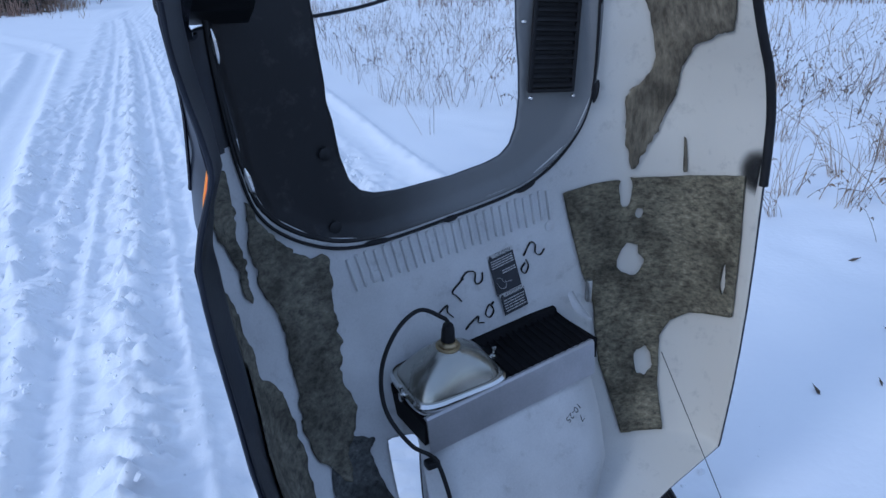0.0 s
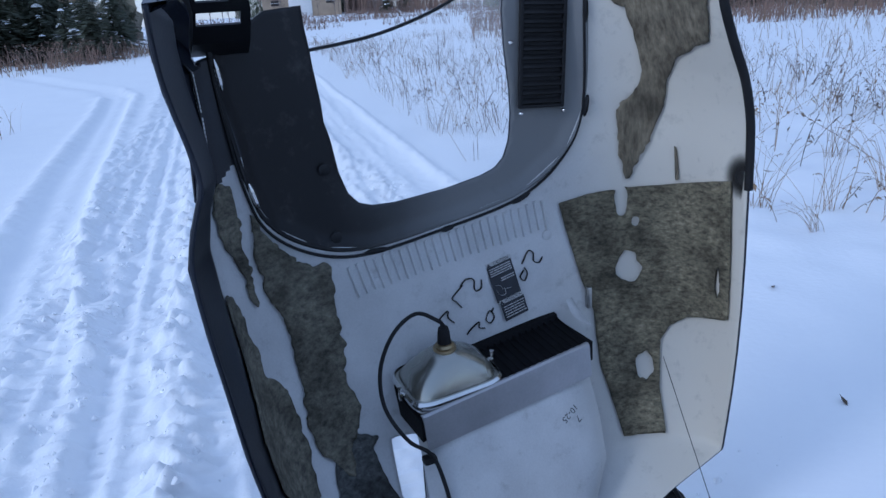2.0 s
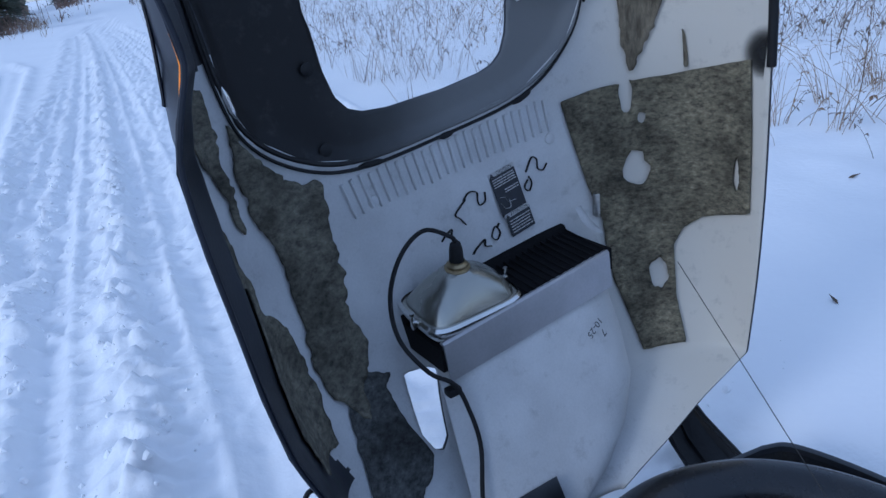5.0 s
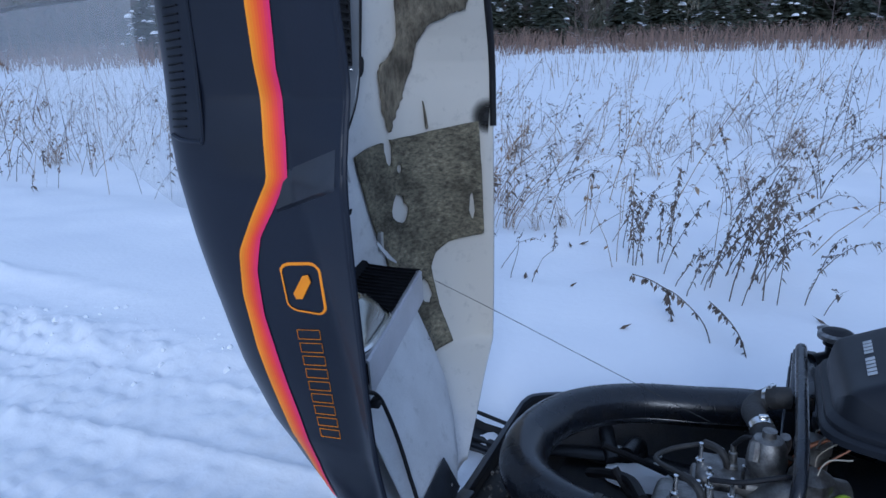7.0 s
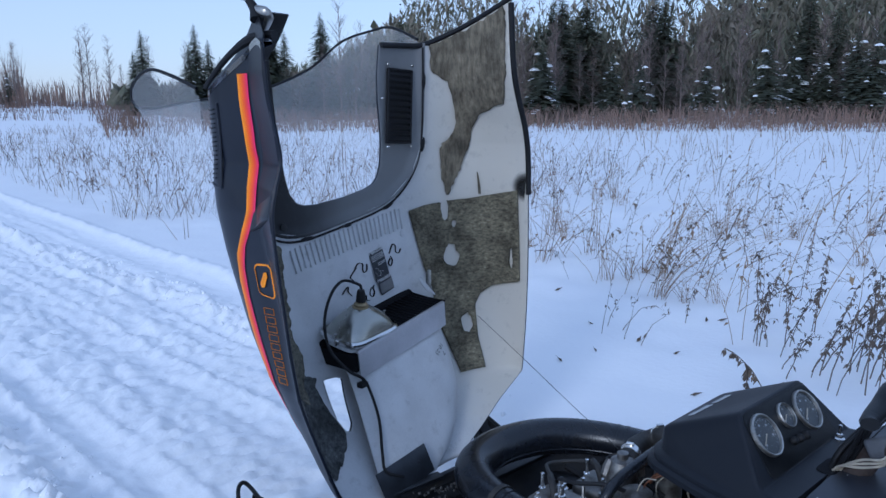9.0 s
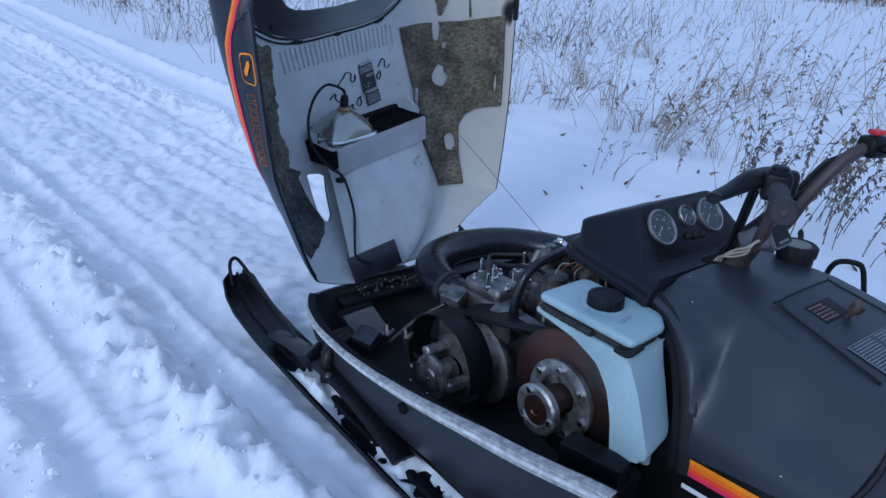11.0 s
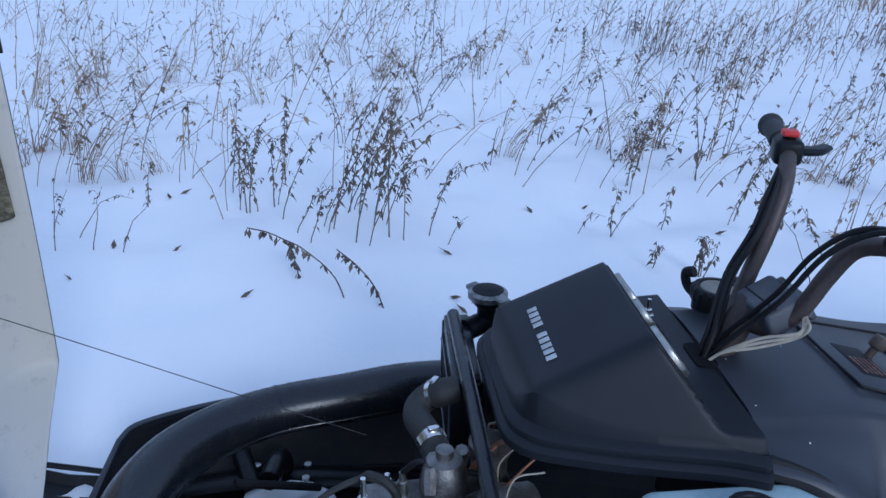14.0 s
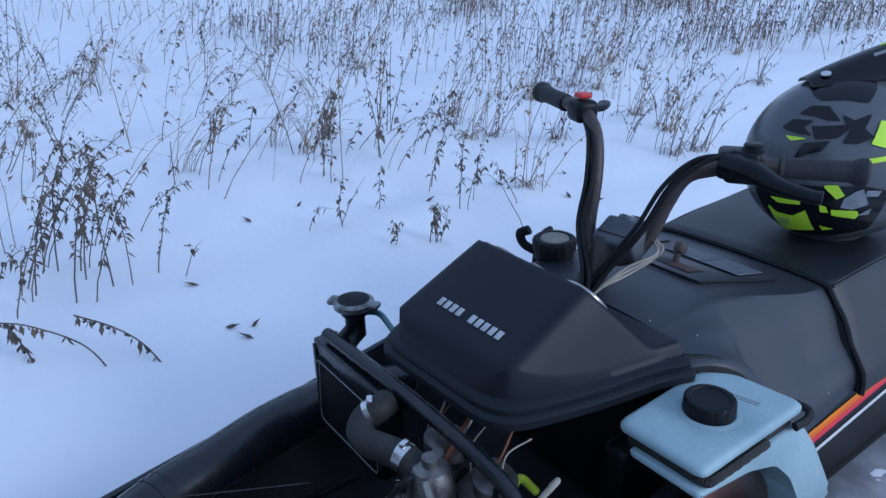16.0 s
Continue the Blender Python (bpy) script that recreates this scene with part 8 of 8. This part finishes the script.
CLUMPS = ((2.7, -1.64), (2.38, -1.51), (2.35, -1.64), (1.54, -1.16), (1.99, -1.78), (3.51, -3.89), (1.47, -2.05), (1.44, -2.2), (2.15, -3.87), (2.15, -2.57), (3.07, -4.99), (4.76, -2.22), (3.03, -2.94), (2.9, -1.77), (2.85, -2.37), (3.26, -3.43), (1.74, -2.37), (2.97, -0.98), (4.96, 0.58), (2.8, -2.95), (4.99, 2.7), (5.43, 0.6), (2.77, 2.2))
for x, y in CLUMPS:
    o = Vector((x, y, ground_z(x, y)))
    t = thing("grass_tuft", "upright clump of tall tan straw standing in the snow", "grass", "tall straw clumps in the field", at=o)
    bm = bmesh.new()
    for q in range(9):
        weed_stem(bm, Vector((wr.gauss(0, 0.035), wr.gauss(0, 0.035), -0.03)), wr.uniform(0.2, 0.5), wr.uniform(0.1, 0.75), wr.gauss(-1.9, 0.6), wr, 0.0021, 3, wr.uniform(0, 0.25), 1)
    for q in range(16):
        a, l = wr.uniform(0, 6.28), wr.uniform(0.04, 0.11)
        d = Vector((math.cos(a), math.sin(a), 0))
        add_tube(bm, [Vector((wr.gauss(0, 0.03), wr.gauss(0, 0.03), -0.02)), d * l * 0.5 + Vector((0, 0, l * 0.5)), d * l + Vector((0, 0, l * wr.uniform(-0.1, 0.6)))], 0.0014, 3, 1)
    part("tuft", bm, M_straw if wr.random() < 0.7 else M_reed, t, "", False)
for k, t in enumerate(tufts):
    x, y = 2.6 + 0.5 * k, 2.2 + 0.7 * k
    t.matrix_world = Matrix.Translation((x, y, ground_z(x, y)))
for k, t in enumerate(protos):
    x, y = 2.3 + 0.35 * k, -0.9 + 0.3 * k
    t.matrix_world = Matrix.Translation((x, y, ground_z(x, y)))


def field(name, count, region, mat, hmin, hmax, seed, label, width=0.004, lean=0.3, clump=0.35, dense=-0.5, heads=0.5):
    """Thin dry blades and stalks, one joined object."""
    r = random.Random(seed)
    v, f = [], []
    for n in range(count):
        for tries in range(30):
            x, y = region(r)
            if noise.noise((x * clump, y * clump, seed)) > r.uniform(dense, 0.35):
                break
        z = ground_z(x, y)
        d = math.hypot(x, y)
        w = width * (1 + d / 14)
        h = r.uniform(hmin, hmax)
        a = r.uniform(0, 6.28)
        lx, ly = math.cos(a) * lean * h * r.uniform(0, 1.6), math.sin(a) * lean * h * r.uniform(0, 1.6)
        b = r.uniform(0, 3.14)
        wx, wy = math.cos(b) * w, math.sin(b) * w
        k = len(v)
        v += [(x - wx, y - wy, z - 0.02), (x + wx, y + wy, z - 0.02), (x + lx * 0.4 + wx * 0.7, y + ly * 0.4 + wy * 0.7, z + h * 0.6), (x + lx * 0.4 - wx * 0.7, y + ly * 0.4 - wy * 0.7, z + h * 0.6), (x + lx, y + ly, z + h * r.uniform(0.8, 1))]
        f += [(k, k + 1, k + 2, k + 3), (k + 3, k + 2, k + 4)]
        if r.random() < heads:
            k = len(v)
            q = (x + lx * 0.8, y + ly * 0.8, z + h * 0.85)
            s = w * 2.2
            v += [q, (q[0] + s * r.uniform(0.5, 2), q[1] + s * r.uniform(-1, 1), q[2] - s), (q[0] + s * r.uniform(-1, 1), q[1] + s, q[2] + s * 1.5), (q[0] - s * r.uniform(0.5, 2), q[1] - s * r.uniform(-1, 1), q[2] + s)]
            f += [(k, k + 1, k + 2), (k, k + 2, k + 3)]
    return tagged(mesh(name, v, f, mat, None, "", False), label, "dry grass", kind="stuff")


def right_field(r):
    x = 3.5 + 22 * r.random() ** 1.1
    return x, r.uniform(-16, 26)


def ahead_field(r):
    y = 5.5 + 30 * r.random() ** 1.3
    return 1.0 + 0.25 * noise.noise((0, y * 0.5, 7)) + 9 * r.random() ** 1.4, y


field("dry_stalks", 1300, right_field, M_weed, 0.1, 0.45, 2, "scattered dry brown stalks standing in snow", 0.0016, 0.75, 0.8, 0.0)
field("dry_stalks", 1500, ahead_field, M_reed, 0.15, 0.5, 3, "dry stalks beside the trail", 0.002, 0.8, 0.9, 0.0)
field("dry_stalks", 1300, ahead_field, M_straw, 0.12, 0.45, 13, "pale straw stalks beside the trail", 0.0018, 0.9, 0.9, 0.0)
field("straw_grass", 1500, lambda r: (r.uniform(9, 30), r.uniform(-20, 36)), M_straw, 0.3, 0.75, 5, "pale straw grass far out in the field", 0.003, 0.5)


def arc(r, b0, b1, d0, d1):
    b, d = radians(r.uniform(b0, b1)), r.uniform(d0, d1)
    return d * math.sin(b), d * math.cos(b)


field("brush_band", 10000, lambda r: arc(r, 14, 128, 30, 46), M_brush, 0.4, 1.3, 6, "reddish brown brush before the woods", 0.005, 0.5)
field("brush_band", 3600, lambda r: arc(r, -48, -8, 34, 50), M_brush, 0.2, 1.2, 7, "reddish brown brush beyond the trail", 0.004, 0.5, 0.16, 0.0)
field("brush_band", 600, lambda r: (6.0 + 9 * r.random(), -9.2 - 5 * r.random()), M_brush, 0.35, 1.0, 16, "reddish brown brush at the field's end", 0.004, 0.4)
field("straw_grass", 1200, lambda r: (6.0 + 9 * r.random(), -8.6 - 5 * r.random()), M_straw, 0.3, 0.9, 17, "tawny grass at the field's end", 0.004, 0.5)
field("straw_grass", 700, lambda r: (r.uniform(-9, -4.0), r.uniform(6.5, 11)), M_straw, 0.2, 0.6, 8, "dry stalks beside the branch trail", 0.0022, 0.5)
field("brush_band", 2500, lambda r: arc(r, -8, 16, 45, 85), M_brush, 0.2, 0.7, 18, "brown stalks on the rising field", 0.004, 0.5, 0.15, 0.0)
field("sapling_thicket", 750, lambda r: arc(r, 5.0, 10.5, 84, 100), M_brush, 2.0, 6.5, 19, "thicket of tall reddish leafless saplings", 0.0045, 0.15, 0.3, -0.3, 0.0)
field("sapling_thicket", 900, lambda r: arc(r, 9, 24, 74, 96), M_brush, 1.0, 3.2, 20, "low leafless thicket behind the field", 0.006, 0.25, 0.2, -0.3, 0.0)
field("straw_grass", 500, lambda r: arc(r, -30, -9, 30, 44), M_straw, 0.2, 0.6, 9, "tawny grass round the young spruces", 0.003, 0.5, 0.25, 0.0)


# ---- trees, house ----
def spruce(seed, h, snowy, wide=0.27, puffs=0):
    r = random.Random(seed)
    t = thing("spruce", "dark green spruce dusted with snow", "tree", "spruces at the field's edge")
    part("trunk", tube([(0, 0, -0.2), (0.02, 0, h * 0.5), (0, 0, h * 0.97)], [0.028 * h * 0.6, 0.016 * h * 0.6, 0.004], 7, 3), M_trunk, t)
    v, f, idx = [], [], []
    n = int(38 * h)
    for k in range(n):
        g = (k / n) ** 0.9
        z = h * (0.06 + 0.93 * g)
        ln = h * wide * (1 - g) ** 0.85 * r.uniform(0.6, 1.15) + 0.06
        a = k * 2.399 + r.uniform(-0.4, 0.4)
        d = Vector((math.cos(a), math.sin(a), 0))
        s = Vector((-d.y, d.x, 0))
        laden = r.random() < snowy
        for q in range(5):
            u0 = q / 5
            p = Vector((0, 0, z)) + d * ln * (0.15 + 0.85 * u0) + Vector((0, 0, -0.35 * ln * u0 * u0 + r.uniform(-0.03, 0.03)))
            w = ln * 0.3 * (1 - 0.6 * u0) * r.uniform(0.7, 1.3)
            for sg in (-1, 1):
                i = len(v)
                e = p + d * ln * 0.22 + s * sg * w + Vector((0, 0, -0.25 * w + r.uniform(-0.04, 0.02)))
                v += [p, p + d * ln * 0.25 + Vector((0, 0, -0.05 * ln)), e, p + s * sg * w * 0.5 + Vector((0, 0, -0.12 * w))]
                f.append((i, i + 1, i + 2, i + 3))
                idx.append(1 if laden and q > 1 else 0)
    for k in range(puffs):
        g = r.random() ** 0.8 * 0.95
        ln = h * wide * (1 - g) ** 0.85 * r.uniform(0.55, 0.95)
        a = r.uniform(0, 6.28)
        c = Vector((math.cos(a) * ln, math.sin(a) * ln, h * (0.06 + 0.93 * g) - 0.12 * ln))
        s = r.uniform(0.05, 0.12) + 0.22 * r.random() ** 3
        i = len(v)
        ring = [(math.cos(q * 1.047), math.sin(q * 1.047)) for q in range(6)]
        v += [c + Vector((p * s * r.uniform(0.8, 1.5), q * s * r.uniform(0.8, 1.5), -0.25 * s)) for p, q in ring]
        v += [c + Vector((p * s * 0.7, q * s * 0.7, 0.25 * s * r.uniform(0.7, 1.3))) for p, q in ring]
        v.append(c + Vector((0, 0, 0.45 * s)))
        for q in range(6):
            f += [(i + q, i + (q + 1) % 6, i + 6 + (q + 1) % 6, i + 6 + q), (i + 6 + q, i + 6 + (q + 1) % 6, i + 12)]
            idx += [1, 1]
    mesh("crown", v, f, [M_spruce, M_snow], t, "", False, idx)
    return t


sp = [spruce(1, 5.0, 0.05, 0.34, 13), spruce(2, 6.5, 0.02), spruce(3, 4.0, 0.06, 0.4, 15), spruce(4, 8.5, 0.0)]
tr = random.Random(5)


def place(t, x, y, s, a):
    return copy_thing(t, Matrix.Translation((x, y, ground_z(x, y) - 0.1)) @ pose(0, 0, 0, 0, 0, a) @ Matrix.Scale(s, 4))


# woods to the right, with snowy spruces at their edge
for n in range(64):
    b = 17 + 111 * tr.random() ** 1.7
    x, y = arc(tr, b, b, 50, 62)
    tall = min(1.0, 0.55 + (b - 17) / 70)
    place(tr.choice((sp[1], sp[3], sp[3])), x, y, tall * tr.uniform(0.8, 1.3), tr.uniform(0, 360))
for n in range(46):
    x, y = arc(tr, 36, 126, 43, 49)
    place(tr.choice((sp[0], sp[2])), x, y, tr.uniform(0.75, 1.1), tr.uniform(0, 360))
# young spruces beyond the fork
for n in range(60):
    x, y = arc(tr, -34, -10.5, 44, 58)
    place(tr.choice(sp[:2]), x, y, tr.uniform(0.62, 0.98), tr.uniform(0, 360))
for n in range(14):
    x, y = arc(tr, 0, 6.5, 104, 112)
    place(sp[3], x, y, tr.uniform(0.75, 1.0), tr.uniform(0, 360))
for n in range(12):
    x, y = arc(tr, -18, -6, 62, 80)
    place(tr.choice(sp[:2]), x, y, tr.uniform(0.5, 0.9), tr.uniform(0, 360))
for b, d, s, k in ((-13.2, 38, 0.85, 0), (-14.6, 40, 0.7, 2), (-16.2, 42, 0.85, 0), (-18.5, 42, 0.95, 1), (-20.5, 41, 0.8, 0), (-23, 38, 0.8, 1), (-11.6, 44, 0.8, 0), (8.0, 80, 0.72, 2), (9.5, 81, 0.66, 0)):
    place(sp[k], d * math.sin(radians(b)), d * math.cos(radians(b)), s, b * 40)
for k, t in enumerate(sp):
    t.matrix_world = Matrix.Translation((52 + 2 * k, -48 - 3 * k, 0.3))


def woods(name, b0, b1, d0, d1, h0, h1, count, seed, label, s0=0.12, s1=0.5, mat=None):
    """The mass of boughs and trunks behind the first trees, joined."""
    r = random.Random(seed)
    v, f = [], []
    for n in range(count):
        x, y = arc(r, b0, b1, d0, d1)
        b = math.degrees(math.atan2(x, y))
        top = (np.interp(b, (17, 30, 37, 60, 128), (h0 * 0.35, h0 * 0.45, h0 * 1.1, h0 * 1.35, h1 * 1.2)) if b1 > 1 else h0 * 0.35 if b0 > -5 else h0) * (0.75 + 0.5 * noise.noise((x * 0.12, y * 0.12, seed)) + 0.2 * noise.noise((x * 0.5, y * 0.5, seed)))
        z = 0.3 + float(top) * r.random() ** 0.8
        s = r.uniform(s0, s1)
        k = len(v)
        d = Vector((r.uniform(-0.7, 0.7), r.uniform(-0.7, 0.7), r.uniform(-1.4, 1.4))) * s
        e = Vector((r.uniform(-1, 1), r.uniform(-1, 1), r.uniform(-0.3, 0.5))) * s * (0.35 if s < 0.6 else 1)
        c = Vector((x, y, z))
        v += [c - d, c + e * 0.5, c + d, c - e]
        f.append((k, k + 1, k + 2, k + 3))
    return tagged(mesh(name, v, f, mat or M_woods, None, "", False), label, "woods", kind="stuff")


woods("far_woods", 17, 128, 53, 66, 9.5, 14, 80000, 3, "dense dark mixed woods behind the field")
woods("far_woods", 16, 130, 66, 70, 8.0, 11.5, 16000, 8, "shaded depth of the woods", 0.5, 1.0)
woods("pine_stand", 1.6, 7.0, 97, 106, 35, 35, 14000, 12, "dark pines behind the house", 0.15, 0.5, M_spruce)
woods("pine_stand", -3.0, 1.0, 98, 106, 24, 24, 4000, 15, "dark pines behind the house", 0.15, 0.5, M_spruce)
woods("far_woods", -40, -10, 64, 68, 4.0, 4.0, 1200, 9, "shaded depth of the young spruces", 0.6, 1.2)
woods("far_woods", -48, -11, 58, 66, 3.0, 2.4, 5000, 4, "dark woods beyond the fork")


def bare_tree(seed, h):
    r = random.Random(seed)
    t = thing("bare_tree", "leafless grey-brown tree behind the field", "tree", "bare trees behind the field")
    bm = bmesh.new()
    add_tube(bm, [(0, 0, -0.2), (0.05, 0, h * 0.4), (0, 0.05, h)], [0.05, 0.035, 0.008], 6, 3)
    for k in range(46):
        g = r.uniform(0.2, 0.97)
        a = r.uniform(0, 6.28)
        p = Vector((0.04, 0.02, h * g))
        e = p + Vector((math.cos(a), math.sin(a), r.uniform(0.8, 1.8))) * h * 0.16 * (1.1 - g)
        add_tube(bm, [p, p.lerp(e, 0.5), e], [0.018, 0.012, 0.005], 4, 1)
        for q in range(3):
            b = r.uniform(0, 6.28)
            s = p.lerp(e, r.uniform(0.4, 1))
            add_tube(bm, [s, s + Vector((math.cos(b), math.sin(b), 1.2)) * h * 0.05], 0.006, 3, 1)
    part("trunk", bm, M_twig, t, "", False)
    return t


bt = [bare_tree(1, 6.0), bare_tree(2, 7.5)]
for n in range(55):
    x, y = arc(tr, -14, 30, 62, 90)
    place(tr.choice(bt), x, y, tr.uniform(0.5, 0.95), tr.uniform(0, 360))
for n in range(120):
    x, y = arc(tr, 30, 126, 46, 54)
    place(tr.choice(bt), x, y, tr.uniform(0.6, 1.1), tr.uniform(0, 360))
for k, t in enumerate(bt):
    t.matrix_world = Matrix.Translation((14 + 6 * k, 80, ground_z(14, 80)))

house = thing("house", "tan single-storey house with a low gabled roof", "house", at=(2.8, 92.0, 1.6))
gable = [(-4.4, -4, 0), (4.4, -4, 0), (4.4, -4, 2.4), (0, -4, 3.9), (-4.4, -4, 2.4)]
mesh("wall", gable + [(x, 5, z) for x, y, z in gable], [(0, 1, 2, 3, 4), (9, 8, 7, 6, 5), (0, 5, 6, 1), (1, 6, 7, 2), (2, 7, 8, 3), (3, 8, 9, 4), (4, 9, 5, 0)], M_wall, house, "", False)
for sg in (-1, 1):
    a, b = (sg * 4.9, 2.25), (0, 3.93)
    v = [(x, y, z + h) for h in (0, 0.14) for x, z in (a, b) for y in (-4.5, 5.5)]
    mesh("roof", v, [(0, 1, 3, 2), (4, 6, 7, 5), (0, 4, 5, 1), (2, 3, 7, 6), (0, 2, 6, 4), (1, 5, 7, 3)], M_roof, house, "", False)
for x in (-3.0, 3.2):
    w = part("window", box(pose(x, -4.02, 1.7), (0.9, 0.08, 0.6), 0.02), M_rubber, house)
    part("window_frame", box(pose(x, -4.07, 1.7), (1.0, 0.03, 0.06), 0.01), M_white, w)
barn = thing("barn", "tan barn roof showing over the spruces", "barn", at=(-20.4, 72.2, 0.4))
mesh("wall", [(x, y, z) for z in (0, 4.6) for x, y in ((-4, -3), (4, -3), (4, 3), (-4, 3))] + [(-4, 0, 6.4), (4, 0, 6.4)], [(0, 1, 5, 4), (1, 2, 6, 9, 5), (2, 3, 7, 6), (3, 0, 4, 8, 7), (0, 3, 2, 1)], M_wall, barn, "", False)
for sg in (-1, 1):
    v = [(x, sg * y, z + h) for h in (0, 0.12) for y, z in ((3.4, 4.4), (0, 6.42)) for x in (-4.4, 4.4)]
    mesh("roof", v, [(0, 1, 3, 2), (4, 6, 7, 5), (0, 4, 5, 1), (2, 3, 7, 6), (0, 2, 6, 4), (1, 5, 7, 3)], M_wall, barn, "", False)
part("door", box(pose(-0.2, -4.03, 1.05), (2.6, 0.08, 2.1), 0.02), M_white, house, "white garage door")


# ---- many more weeds farther out, joined ----
def weed_field(name, count, seed, region, mat, label, leaves, slant=1.5):
    r = random.Random(seed)
    v, f = [], []

    def quad(a, b, c, d):
        k = len(v)
        v.extend((a, b, c, d))
        f.append((k, k + 1, k + 2, k + 3))

    for n in range(count):
        for tries in range(30):
            x, y = region(r)
            if noise.noise((x * 0.75, y * 0.75, seed)) > r.uniform(-0.15, 0.4):
                break
        z = ground_z(x, y) - 0.02
        h = r.uniform(0.18, 0.62) * (1 + 0.4 * (r.random() < 0.12))
        a = r.gauss(-1.85, 0.75)
        lean = r.uniform(0, slant) * h
        bend = r.uniform(0, 1.3) * h * (r.random() < 0.6)
        w = 0.002 * (1 + math.hypot(x, y) / 12)
        pts = []
        for k in range(5):
            g = k / 4
            pts.append(Vector((x + math.cos(a) * lean * g ** 1.3, y + math.sin(a) * lean * g ** 1.3, z + h * g - bend * max(0, g - 0.5) ** 2 * 2)))
        b = r.uniform(0, 3.14)
        o = Vector((math.cos(b) * w, math.sin(b) * w, 0))
        for p, q in zip(pts, pts[1:]):
            quad(p - o, p + o, q + o * 0.8, q - o * 0.8)
        for k in range(r.randint(*leaves)):
            g = r.uniform(0.3, 1)
            i = min(3, int(g * 4))
            p = pts[i].lerp(pts[i + 1], g * 4 - i)
            l = r.uniform(0.012, 0.042)
            c = r.uniform(0, 6.28)
            d = Vector((math.cos(c), math.sin(c), r.uniform(-1.0, 0.8))) * l
            s = Vector((-d.y, d.x, 0.3 * l)) * 0.3
            quad(p, p + d * 0.5 + s, p + d + Vector((0, 0, -0.4 * l)), p + d * 0.5 - s)
    return tagged(mesh(name, v, f, mat, None, "", False), label, "weeds", kind="stuff")


weed_field("far_weeds", 470, 31, lambda r: (2.2 + 7 * r.random() ** 1.2, r.uniform(-6, 9)), M_weed, "withered brown weeds scattered over the snow", (1, 11))
weed_field("far_weeds", 470, 32, lambda r: (2.0 + 10 * r.random(), r.uniform(-7, 14)), M_straw, "pale bent grass stalks scattered over the snow", (1, 6))
weed_field("far_weeds", 260, 33, lambda r: (1.3 + 5 * r.random() ** 1.2, 5.2 + 12 * r.random()), M_reed, "withered weeds beside the trail", (2, 12))
weed_field("far_weeds", 1100, 34, lambda r: (3.0 + 5.5 * r.random(), -9 + 7 * r.random()), M_reed, "tall brown weeds standing in the field", (1, 7), 0.5)

lb_r = random.Random(77)
for n in range(26):
    x, y = lb_r.uniform(1.0, 2.2), lb_r.uniform(-1.6, 2.4)
    o = Vector((x, y, ground_z(x, y)))
    t = thing("fallen_leaf", "small curled brown leaf lying on the snow", "leaf", "fallen leaves on the snow", at=o)
    l = lb_r.uniform(0.012, 0.026)
    v = [(-l, 0, 0.002), (0, -l * 0.4, 0.006), (l, 0, 0.012), (0, l * 0.4, 0.01), (0, 0, 0.0), (l * 1.5, 0.003, 0.016)]
    ob = mesh("blade", v, [(0, 1, 4), (1, 2, 4), (2, 3, 4), (3, 0, 4), (2, 5, 3)], M_weed, t, "", False)
    ob.rotation_euler = (0, 0, lb_r.uniform(0, 6.28))
